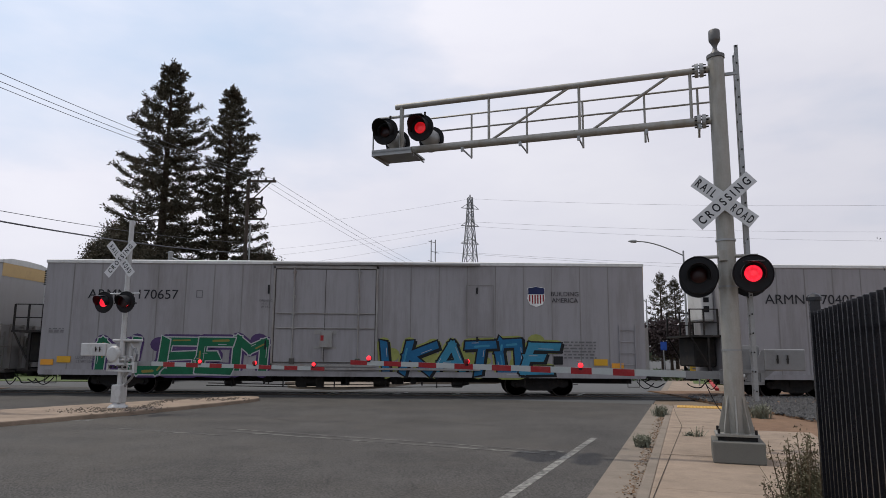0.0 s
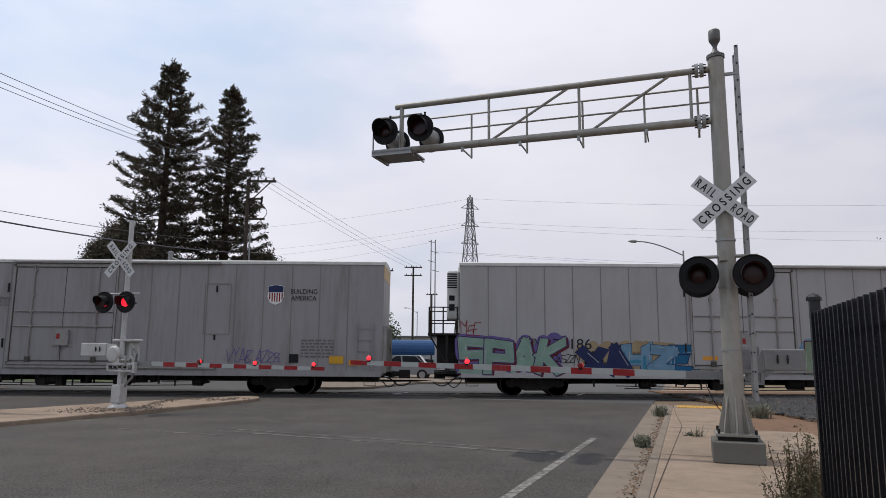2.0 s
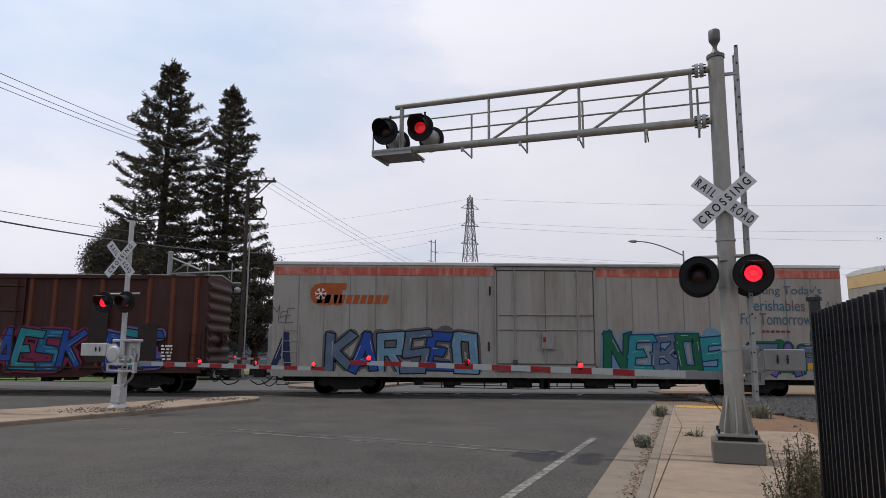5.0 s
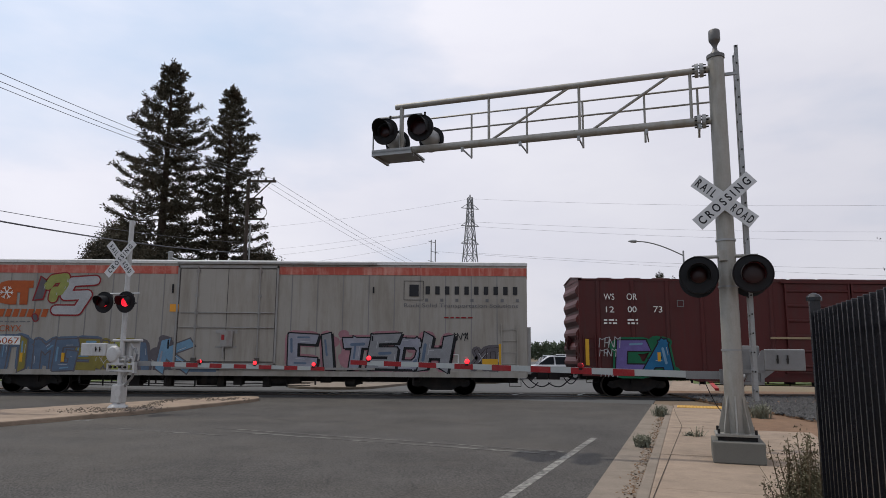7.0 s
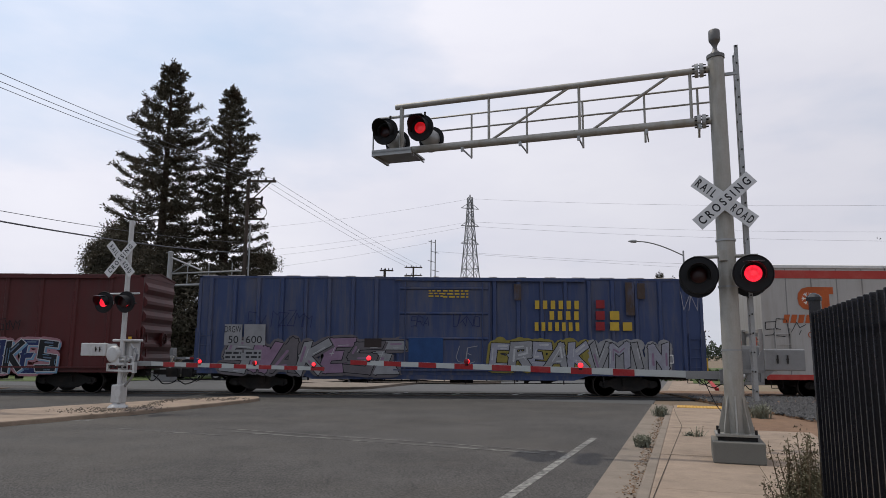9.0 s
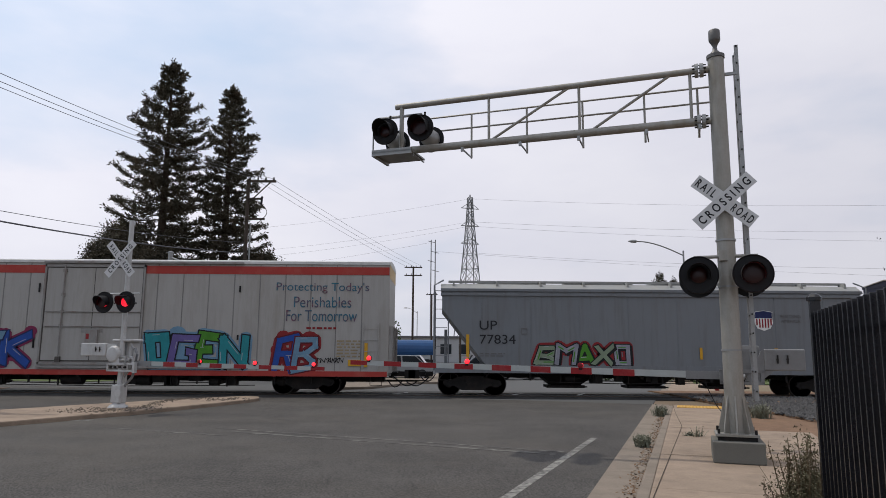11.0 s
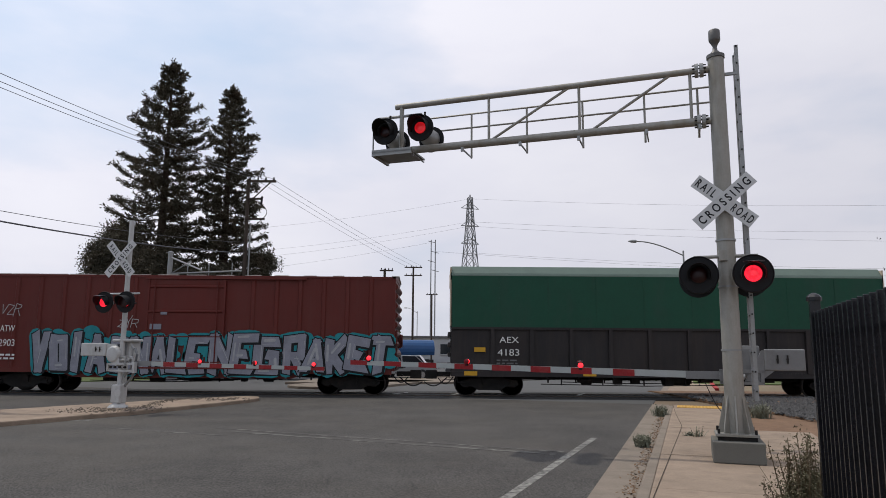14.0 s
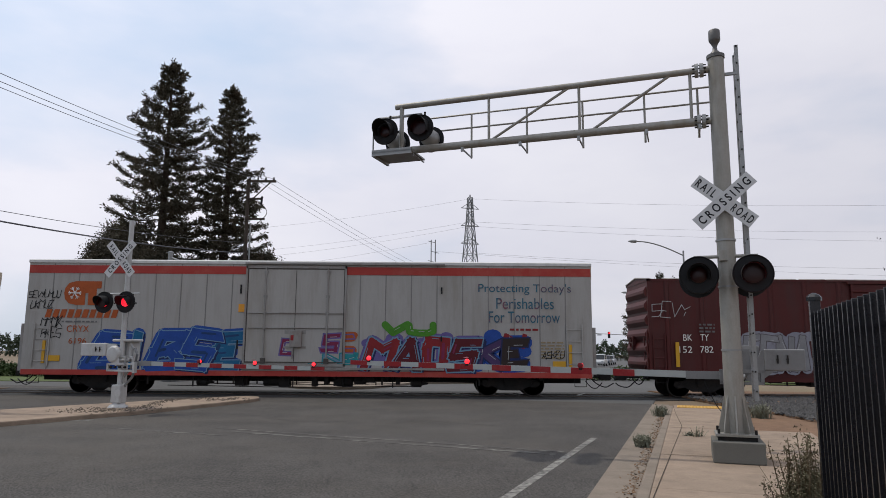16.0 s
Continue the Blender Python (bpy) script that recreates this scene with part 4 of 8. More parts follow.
def badge(c, x0, x1, z0, z1):
    """A round-cornered orange emblem with a white snow star."""
    y, w, h = face(c), x1 - x0, z1 - z0
    o = [(0.35, 0), (0.58, 0), (0.58, 0.5), (0.66, 0.5), (0.66, 0), (0.88, 0), (0.88, 0.7), (1, 0.7), (1, 1), (0.3, 1), (0.12, 0.92), (0.02, 0.72), (0, 0.5), (0.03, 0.25), (0.14, 0.07)]
    b = part("emblem", Shape().prism([(x0 + a * w, z0 + d * h) for a, d in o], y - 0.004, y), TAG["orange"], c, "orange emblem with a white snow star")
    s, cx, cz = Shape(), x0 + 0.29 * w, z0 + 0.5 * h
    for k in range(6):
        a = k * math.pi / 3
        p, q = Vector((math.cos(a), 0, math.sin(a))), Vector((-math.sin(a), 0, math.cos(a)))
        tip = Vector((cx, y - 0.006 - k * 0.0006, cz))
        s.rod(tip, tip + p * 0.27 * h, 0.02, n=4)
        for e in (-1, 1):
            s.rod(tip + p * 0.16 * h, tip + p * 0.25 * h + q * 0.08 * h * e, 0.014, n=4)
    part("snow_star", s, WHITE, b)


TAG = {n: surf(n + " spray paint", tuple(v * 0.57 for v in rgb), 0.65, 0, 0.25, 2.5, 0.04, 40, (rgb[0] * 0.4, rgb[1] * 0.4, rgb[2] * 0.4), 0.6, 1.6) for n, rgb in {
    "green": (0.008, 0.17, 0.075), "purple": (0.105, 0.055, 0.17), "white": (0.60, 0.60, 0.60), "blue": (0.015, 0.17, 0.36), "black": (0.012, 0.012, 0.014),
    "lime": (0.42, 0.44, 0.12), "mint": (0.33, 0.50, 0.40), "red": (0.36, 0.025, 0.03), "navy": (0.022, 0.035, 0.13), "sky": (0.22, 0.40, 0.56),
    "tan": (0.50, 0.38, 0.22), "grey": (0.36, 0.36, 0.37), "slate": (0.15, 0.21, 0.30), "olive": (0.33, 0.27, 0.06), "pink": (0.50, 0.24, 0.27),
    "mauve": (0.33, 0.21, 0.31), "teal": (0.03, 0.36, 0.40), "orange": (0.60, 0.13, 0.03), "royal": (0.025, 0.10, 0.46), "magenta": (0.30, 0.03, 0.10),
    "maroon": (0.16, 0.012, 0.02), "palegreen": (0.32, 0.40, 0.27), "silver": (0.40, 0.40, 0.46), "violet": (0.20, 0.15, 0.42), "dust": (0.17, 0.15, 0.16), "umber": (0.045, 0.028, 0.024), "leaf": (0.10, 0.36, 0.03), "cyan": (0.06, 0.33, 0.50), "cobalt": (0.02, 0.075, 0.22)}.items()}
SLOGAN = surf("slogan lettering", (0.025, 0.11, 0.16), 0.6, 0, 0.3, 3, 0.0, 40, (0.27, 0.025, 0.03), 1.0, 2.2)

# letter strokes on a grid of five by five points, a to y from the top left
GLYPHS = {"A": "ucy qs", "B": "uaejmk mtyu", "C": "eauy", "D": "adjtxua", "E": "eauy km", "F": "eau km", "G": "eauyon", "H": "au ey ko", "I": "bw", "J": "dsxvq",
          "K": "au ek ly", "L": "auy", "M": "uahey", "N": "uaye", "O": "adyvfa", "P": "uaeok", "Q": "adyva sy", "R": "uaeok my", "S": "eakoyu", "T": "ae cw",
          "U": "apvxte", "V": "awe", "W": "avhxe", "X": "ay eu", "Y": "ame mw", "Z": "aeuy", "*": "vcxfjv", "!": "cm", "?": "fbejnmr"}


def strokes(letter):
    """The strokes of a letter in a unit box."""
    return [[(k % 5 / 4, 1 - k // 5 / 4) for k in (ord(q) - 97 for q in line)] for line in GLYPHS[letter].split()]


def ribbon(s, pts, w, y, base, n=8):
    """A flat brush line with round joints: each piece lies a hair in front of the one before."""
    k = base
    for a, b in zip(pts, pts[1:]):
        a, b = Vector(a), Vector(b)
        d = (b - a).normalized()
        q = Vector((-d.y, d.x)) * w / 2
        yy = y - k * 0.00015
        s.add([(p.x, yy, p.y) for p in (a + q, b + q, b - q, a - q)], [(0, 1, 2, 3)])
        k += 1
    for a in pts:
        yy = y - k * 0.00015
        s.add([(a[0] + w / 2 * math.cos(i * 2 * math.pi / n + 0.3), yy, a[1] + w / 2 * math.sin(i * 2 * math.pi / n + 0.3)) for i in range(n)], [tuple(range(n))])
        k += 1
    return k


def slashes(s, pts, w, grow, y, base, cuts):
    """A flat brush line with square joints and slanting ends; grow widens it all round, for an outline."""
    k = base
    last = len(pts) - 2
    for i, (a, b) in enumerate(zip(pts, pts[1:])):
        a, b = Vector(a), Vector(b)
        d = (b - a).normalized()
        q = Vector((-d.y, d.x))
        lean = cuts[i % len(cuts)] * w
        e0, e1 = (0.44 * w, 0.44 * w)
        l0, l1 = (lean if i == 0 else 0), (lean if i == last else 0)
        h, g = w / 2 + grow, grow
        yy = y - k * 0.00015
        c = [a - d * (e0 + g + l0) + q * h, b + d * (e1 + g + l1) + q * h, b + d * (e1 + g - l1) - q * h, a - d * (e0 + g - l0) - q * h]
        s.add([(p.x, yy, p.y) for p in c], [(0, 1, 2, 3)])
        k += 1
    return k


def tag(c, x0, x1, z0, z1, word, fills, edge="black", halo=None, seed=0, thick=0.27, shine="white", shape="sharp", rim=0.05, lean=0.06, accent=None, deep=None, blobs=9):
    """A spray-painted piece: misty ground, letters with a dark outline that overlap one another, a deep shadow, inner shading and glints."""
    rng = random.Random(seed * 31 + round(x0 * 10))
    if isinstance(word, int):
        word = "".join(rng.choice("AEKRSNOBGTH") for _ in range(word))
    n = len(word)
    y, step, h = face(c), (x1 - x0) / n, z1 - z0
    mist, edges, deeps, glints, shades = Shape(), Shape(), Shape(), Shape(), Shape()
    inner = {f: Shape() for f in fills}
    floor = z0 + 0.04
    if halo:
        k = 0
        for i in range(n * blobs // 3):
            r = rng.uniform(0.14, 0.30) * min(1.2, h)
            px, pz = rng.uniform(x0 - 0.05, x1 + 0.05), z0 + h * rng.uniform(0.15, 1.0)
            pz = max(floor + r, pz)
            mist.add([(px + r * math.cos(q * 0.5236), y - 0.0012 - k * 0.00002, pz + r * math.sin(q * 0.5236) * 0.8) for q in range(12)], [tuple(range(12))])
            k += 1
    for i, letter in enumerate(word):
        if letter == " ":
            continue
        up = 0.009 * (i % 2)
        sx, sz = step * rng.uniform(1.06, 1.22), h * rng.uniform(0.86, 1.0)
        w = thick * 0.84 * min(sx, sz * 0.8) * rng.uniform(0.9, 1.12)
        ox, oz = x0 + i * step - (sx - step) / 2, z0 + (h - sz) * rng.uniform(0.1, 0.9)
        tilt, bow = lean + rng.uniform(-0.07, 0.07), rng.uniform(-0.05, 0.05)
        f = fills[i % len(fills)]
        k = [0, 0, 0]
        lines = []
        for line in strokes(letter):
            pts = []
            for a, b in line:
                a, b = a + rng.gauss(0, 0.03), b + rng.gauss(0, 0.025)
                pts.append((ox + w * 0.55 + a * (sx - 1.1 * w) + (b - 0.5) * tilt * h, max(floor + w * 0.5, oz + w * 0.55 + b * (sz - 1.1 * w) + bow * (a - 0.5) * h)))
            lines.append(pts)
        for pts in lines:
            cuts = [rng.uniform(-0.3, 0.3) for _ in range(3)]
            drop = [(p + 0.07, max(floor + w * 0.5, q - 0.06)) for p, q in pts]
            if halo:
                ribbon(mist, pts, w + 0.25, y - 0.0025, 0, 10)
            if shape == "sharp":
                if deep:
                    slashes(deeps, drop, w, rim * 0.8, y - 0.0042 - up, k[2], cuts)
                k[0] = slashes(edges, pts, w, rim, y - 0.006 - up, k[0], cuts)
                k[1] = slashes(inner[f], pts, w, 0.0, y - 0.0085 - up, k[1], cuts)
            else:
                if deep:
                    ribbon(deeps, drop, w + 2 * rim, y - 0.0042 - up, 0, 10)
                k[0] = ribbon(edges, pts, w + 2 * rim, y - 0.006 - up, k[0] % 14, 12)
                k[1] = ribbon(inner[f], pts, w, y - 0.0085 - up, k[1] % 14, 12)
            for a, b in zip(pts, pts[1:]):
                a, b = Vector(a), Vector(b)
                d = b - a
                if d.length < 0.15:
                    continue
                q = Vector((-d.y, d.x)).normalized() * w * 0.3
                if rng.random() < 0.6:
                    ribbon(glints, [a.lerp(b, 0.15) + q, a.lerp(b, rng.uniform(0.4, 0.8)) + q], 0.022, y - 0.0118 - up, 0, 4)
                if accent and rng.random() < 0.5:
                    e = rng.uniform(0.3, 0.7)
                    ribbon(shades, [a.lerp(b, e - 0.28) - q * 0.6, a.lerp(b, e + 0.28) - q * 0.4], w * rng.uniform(0.16, 0.34), y - 0.0108 - up, 0, 6)
    piece = part("graffiti", edges, TAG[edge], c, "spray-painted graffiti lettering with dark outlines" if edge in ("black", "navy", "dust") else "spray-painted graffiti lettering with coloured outlines")
    tagged(piece, kind="stuff")
    for f, q in inner.items():
        if q.v:
            tagged(part("graffiti_fill", q, TAG[f], piece), kind="stuff")
    for name, q, colour in (("graffiti_highlight", glints, shine), ("graffiti_shade", shades, accent), ("graffiti_shadow", deeps, deep), ("graffiti_ground", mist, halo)):
        if q.v:
            tagged(part(name, q, TAG[colour], piece), kind="stuff")


def scrawl(c, x0, x1, z0, z1, colour="black", seed=0, w=0.026):
    """A quick marker or spray signature that cannot be read."""
    rng = random.Random(seed * 17 + round(x0 * 13))
    s, y, k = Shape(), face(c) - 0.004, 0
    n = max(2, round((x1 - x0) / max(0.14, (z1 - z0) * 0.5)))
    step = (x1 - x0) / n
    last = None
    for i in range(n):
        tall = rng.uniform(0.65, 1.0)
        for line in strokes(rng.choice("ASKENRMOUZVY")):
            pts = [(x0 + (i + 0.05 + 0.95 * (a + rng.gauss(0, 0.08)) + 0.25 * (b - 0.5)) * step, z0 + (b * tall + rng.gauss(0, 0.05)) * (z1 - z0)) for a, b in line]
            k = ribbon(s, pts, w, y, k % 40, 5)
            if last and rng.random() < 0.35:
                k = ribbon(s, [last, pts[0]], w * 0.8, y, k % 40, 5)
            last = pts[-1]
    tagged(part("scrawl", s, TAG[colour], c), "", kind="stuff")


def slogan(c, L):
    """The three-line motto near the trailing end of the banded cars."""
    for words, a, b, z0, z1 in (("Protecting Today's", 4.42, 0.80, 3.93, 4.36), ("Perishables", 3.72, 1.48, 3.38, 3.80), ("For Tomorrow", 4.0, 1.25, 2.84, 3.28)):
        text(c, words, L - a, L - b, z0, z1, SLOGAN)
    bars(c, L - 3.2, L - 2.05, 2.50, 2.66, 1, TAG["red"])
    bars(c, L - 2.0, L - 1.1, 1.45, 2.15, 6, TAG["tan"])
    patch(c, L - 0.93, L - 0.81, 1.1, 2.02, YELLOW)
    patch(c, L - 1.55, L - 1.05, 1.14, 1.38, YELLOW)


YELLOWINK = surf("yellow lettering", (0.40, 0.27, 0.03), 0.7, 0, 0.15, 3, 0.0, 40, (0.3, 0.2, 0.05), 0.4, 4)
RUSTRUN = surf("rust run", (0.055, 0.038, 0.03), 0.8, 0, 0.3, 3, 0.05, 30, (0.07, 0.09, 0.16), 0.9, 4, 0.3)
text(car_a, 'ARMN  170657', 1.71, 5.23, 3.67, 4.03, INK)
outline_box(car_a, 5.93, 6.18, 3.73, 4.02, GREYINK)
text(car_a, 'OPENING\nH 11-3\nW 12-0', 8.40, 8.91, 3.35, 3.68, GREYINK)
text(car_a, 'OPENING\nH 11-3\nW 12-0', 10.08, 10.59, 3.36, 3.69, GREYINK)
bars(car_a, 0.31, 0.89, 2.33, 2.53, 3, GREYINK)
text(car_a, 'LD LMT 182800\nLT WT 103200', 1.44, 2.31, 1.19, 1.46, GREYINK)
patch(car_a, 0.73, 1.25, 1.20, 1.44, YELLOW)
patch(car_a, 0.11, 0.59, 1.11, 1.32, ORANGE)
tag(car_a, 2.3, 8.75, 0.74, 2.22, 'NUSEM', ['green'], edge='white', halo='purple', shine='white', accent='olive', thick=0.33, rim=0.045)
scrawl(car_a, 9.22, 9.85, 1.6, 2.0, 'purple', w=0.05)
tag(car_a, 12.9, 19.9, 0.76, 2.2, 'IKATOE', ['blue', 'blue', 'cyan'], halo='lime', accent='cyan', deep='black', thick=0.33, rim=0.06, lean=0.14)
shield(car_a, 18.84, 19.54, 3.46, 4.26)
text(car_a, 'BUILDING\nAMERICA', 19.77, 20.84, 3.64, 4.06, INK)
bars(car_a, 20.24, 21.48, 1.46, 2.17, 6, GREYINK)
patch(car_a, 19.83, 20.18, 1.26, 1.57, TAG["black"])
patch(car_a, 21.38, 21.90, 1.23, 1.47, YELLOW)
patch(car_a, 22.06, 22.52, 1.13, 1.32, ORANGE)
outline_box(car_a, 16.45, 17.53, 2.29, 4.30, SEAM)
outline_box(car_a, 11.82, 12.23, 1.90, 2.15, GREYINK)
text(car_b, 'ARMN  170405', 1.70, 5.23, 3.65, 4.02, INK)
shield(car_b, 18.86, 19.50, 3.47, 4.26)
text(car_b, 'BUILDING\nAMERICA', 19.76, 20.80, 3.65, 4.09, INK)
text(car_b, 'OPENING\nH 11-3\nW 12-0', 8.38, 8.88, 3.35, 3.70, GREYINK)
text(car_b, 'OPENING\nH 11-3\nW 12-0', 10.05, 10.53, 3.36, 3.71, GREYINK)
patch(car_b, 0.75, 1.27, 1.21, 1.49, YELLOW)
patch(car_b, 0.11, 0.59, 1.12, 1.31, ORANGE)
text(car_b, 'LD LMT 182800\nLT WT 103200', 1.45, 2.30, 1.21, 1.47, GREYINK)
scrawl(car_b, 17.36, 18.37, 1.28, 1.84, 'violet')
scrawl(car_b, 18.50, 19.43, 1.29, 1.74, 'violet')
bars(car_b, 20.24, 21.51, 1.43, 2.17, 6, GREYINK)
patch(car_b, 19.80, 20.15, 1.26, 1.58, TAG["black"])
patch(car_b, 21.34, 21.89, 1.23, 1.51, YELLOW)
patch(car_b, 22.10, 22.54, 1.17, 1.38, ORANGE)
outline_box(car_b, 5.89, 6.15, 3.72, 4.01, GREYINK)
outline_box(car_b, 16.41, 17.45, 2.31, 4.29, SEAM)
tag(car_c, 0.02, 3.95, 0.8, 2.3, 'SPAK', ['mint'], edge='purple', halo='violet', deep='maroon', thick=0.34, rim=0.04)
scrawl(car_c, 0.02, 0.77, 2.35, 2.93, 'red')
text(car_c, '170186', 3.38, 5.08, 1.85, 2.24, INK)
text(car_c, 'MN', 2.66, 3.06, 1.94, 2.26, INK)
tag(car_c, 4.7, 6.5, 0.82, 2.05, 'XA', ['navy', 'navy'], edge='navy', halo='tan', accent='slate', thick=0.4, lean=-0.1)
tag(car_c, 6.3, 8.3, 0.82, 2.1, 'HZ', ['sky'], edge='navy', halo='tan', accent='cyan', thick=0.45, rim=0.02)
tag(car_c, 8.1, 9.2, 0.84, 2.1, 'E', ['blue'], edge='navy', accent='sky', thick=0.4, rim=0.03)
text(car_c, 'OPENING\nH 11-3\nW 12-0', 10.29, 10.79, 3.37, 3.71, GREYINK)
patch(car_c, 9.35, 9.93, 1.46, 1.61, ORANGE)
patch(car_c, 12.41, 12.96, 1.49, 1.63, ORANGE)
scrawl(car_c, 3.56, 4.60, 1.32, 1.66, 'black')
tag(car_c, 13.3, 18.3, 0.83, 2.22, 'BUISK', ['palegreen'], edge='maroon', halo='sky', accent='mint', thick=0.34, rim=0.045, shine='white')
tag(car_c, 18.27, 19.13, 1.03, 1.94, 1, ['sky'], edge='sky')
scrawl(car_c, 18.63, 19.72, 1.77, 2.28, 'black')
scrawl(car_c, 18.74, 19.60, 1.46, 1.77, 'black')
scrawl(car_c, 14.08, 16.96, 2.19, 2.50, 'black')
tag(car_c, 20.1, 22.5, 0.95, 1.82, 'KIOS', ['blue', 'sky'], edge='navy', halo='slate', thick=0.3)
patch(car_c, 22.05, 22.58, 1.09, 1.32, ORANGE)
shield(car_c, 18.84, 19.54, 3.53, 4.28)
text(car_c, 'BUILDING\nAMERICA', 19.79, 20.84, 3.72, 4.13, INK)
bars(car_c, 20.26, 21.56, 1.78, 2.11, 4, GREYINK)
scrawl(car_c, 22.68, 23.14, 1.57, 2.06, 'maroon')
outline_box(car_c, 16.43, 17.49, 2.30, 4.29, SEAM)
patch(car_d, 1.03, 1.86, 2.19, 3.75, TAG["umber"])
patch(car_d, 5.73, 6.54, 2.40, 3.84, TAG["umber"])
patch(car_d, 14.86, 15.58, 1.22, 3.70, TAG["umber"])
patch(car_d, 16.77, 17.52, 1.17, 2.71, TAG["umber"])
patch(car_d, 2.94, 3.74, 1.24, 3.10, TAG["umber"])
text(car_d, 'DRGW', 2.01, 2.76, 2.64, 2.92, WHITE)
text(car_d, '508', 2.07, 2.70, 2.20, 2.46, WHITE)
text(car_d, '61', 3.00, 3.33, 2.21, 2.47, WHITE)
tag(car_d, 0.55, 2.7, 0.9, 2.2, 'PUL', ['white'], edge='black', thick=0.42, shape='round', rim=0.03)
scrawl(car_d, 0.03, 1.02, 2.70, 3.59, 'grey')
tag(car_d, 3.7, 5.72, 0.85, 2.5, 'SAN', ['grey'], edge='dust', halo='silver', thick=0.4, rim=0.03)
tag(car_d, 6.4, 7.25, 0.95, 2.4, 'A', ['grey'], edge='dust', halo='silver', thick=0.36, rim=0.03)
scrawl(car_d, 8.43, 9.56, 3.22, 3.51, 'white')
scrawl(car_d, 8.66, 9.36, 2.98, 3.19, 'white')
tag(car_d, 11.3, 14.7, 0.86, 2.5, 'AESK', ['royal', 'teal', 'blue'], edge='black', halo='magenta', shine='sky', accent='cyan', thick=0.3, lean=0.2)
tag(car_d, 15.55, 17.7, 0.9, 2.45, 'OZE', ['royal', 'teal'], edge='black', halo='violet', shine='sky', accent='cyan', thick=0.32)
scrawl(car_d, 16.75, 17.47, 1.99, 2.29, 'white')
outline_box(car_d, 16.01, 16.41, 1.36, 1.62, WHITE)
bars(car_d, 17.71, 18.14, 1.29, 1.92, 5, WHITE)
outline_box(car_d, 5.01, 5.33, 2.11, 2.39, WHITE)
bars(car_d, 7.63, 7.94, 1.73, 2.47, 6, GREYINK)
tag(car_d, 10.05, 11.48, 1.29, 2.03, 2, ['dust'], edge='dust')
bars(car_d, 2.98, 3.41, 1.53, 1.79, 2, WHITE)
bars(car_d, 10.60, 11.09, 2.17, 2.34, 2, WHITE)
badge(car_e, 1.45, 2.85, 3.48, 4.34)
scrawl(car_e, 0.00, 0.81, 2.80, 3.44, 'dust')
tag(car_e, 0.20, 0.83, 1.04, 2.52, 1, ['navy'], edge='navy')
blocks(car_e, 10, 1.7, 4.5, 3.55, 3.88, TAG["orange"], 0.25)
tag(car_e, 2.2, 8.0, 0.85, 2.5, 'KARSEO', ['slate', 'royal', 'sky'], halo='dust', thick=0.32)
slogan(car_e, 22.2)
tag(car_e, 18.37, 21.41, 0.85, 2.12, 3, ['slate', 'violet', 'slate'], edge='navy', halo='green')
scrawl(car_e, 20.86, 21.32, 2.20, 2.71, 'black')
scrawl(car_e, 21.49, 21.97, 3.24, 3.87, 'dust')
tag(car_e, 12.9, 17.5, 0.85, 2.5, 'NEBOS', ['green', 'teal', 'slate'], edge='navy', halo='sky', thick=0.32)
badge(car_f, 1.46, 2.89, 3.41, 4.35)
blocks(car_f, 10, 0.76, 3.57, 2.94, 3.24, TAG["orange"], 0.25)
bars(car_f, 1.47, 2.89, 2.71, 2.80, 1, GREYINK)
text(car_f, 'CRYX', 1.73, 2.58, 2.37, 2.61, TAG["orange"])
patch(car_f, 1.63, 2.59, 1.87, 2.20, WHITE)
text(car_f, '6067', 1.68, 2.55, 1.90, 2.14, TAG["orange"], 0.0235)
tag(car_f, 2.84, 3.5, 3.0, 4.56, '!', ['dust'], edge='red', thick=0.5, rim=0.06, lean=0.2)
tag(car_f, 2.95, 3.25, 2.75, 3.05, 'I', ['dust'], edge='red', thick=0.9, rim=0.05, shape='round')
tag(car_f, 3.3, 4.2, 3.2, 4.7, '?', ['lime'], edge='red', thick=0.36, rim=0.05, shape='round', lean=0.1)
tag(car_f, 4.0, 5.1, 3.0, 4.55, 'S', ['white'], edge='red', thick=0.36, rim=0.06, shape='round', lean=0.3)
tag(car_f, 1.6, 5.6, 0.85, 2.15, 'TIMGS', ['slate', 'olive', 'slate'], edge='dust', halo='slate', accent='sky', thick=0.36)
tag(car_f, 5.5, 7.0, 0.85, 2.1, '*E', ['olive', 'lime'], edge='dust', halo='olive', accent='tan', thick=0.3)
tag(car_f, 7.0, 10.2, 0.84, 2.15, 'IKS', ['slate', 'sky'], edge='dust', halo='dust', accent='silver', thick=0.36)
patch(car_f, 8.28, 8.62, 3.18, 3.47, ORANGE)
blocks(car_f, 9, 10.18, 11.58, 4.26, 4.46, TAG["red"], 0)
scrawl(car_f, 9.87, 11.49, 3.39, 3.71, 'black')
scrawl(car_f, 0.13, 1.06, 2.91, 3.89, 'dust')
patch(car_f, 0.74, 0.85, 1.20, 1.54, YELLOW)
patch(car_f, 2.63, 2.74, 1.22, 1.56, YELLOW)
patch(car_f, 4.23, 4.35, 1.23, 1.57, YELLOW)
tag(car_f, 13.0, 19.15, 0.95, 2.38, 'CITSDH', ['silver', 'grey'], edge='black', halo='pink', deep='black', shine='white', accent='slate', thick=0.4, rim=0.05)
outline_box(car_f, 17.36, 18.13, 3.69, 4.45, INK, 0.02)
blocks(car_f, 1, 17.58, 18.10, 3.84, 4.30, INK, 0, 0.7)
blocks(car_f, 10, 18.21, 22.00, 3.92, 4.24, INK, 0, 0.46)
blocks(car_f, 7, 18.20, 22.32, 3.64, 3.76, GREYINK, 0, 0.2)
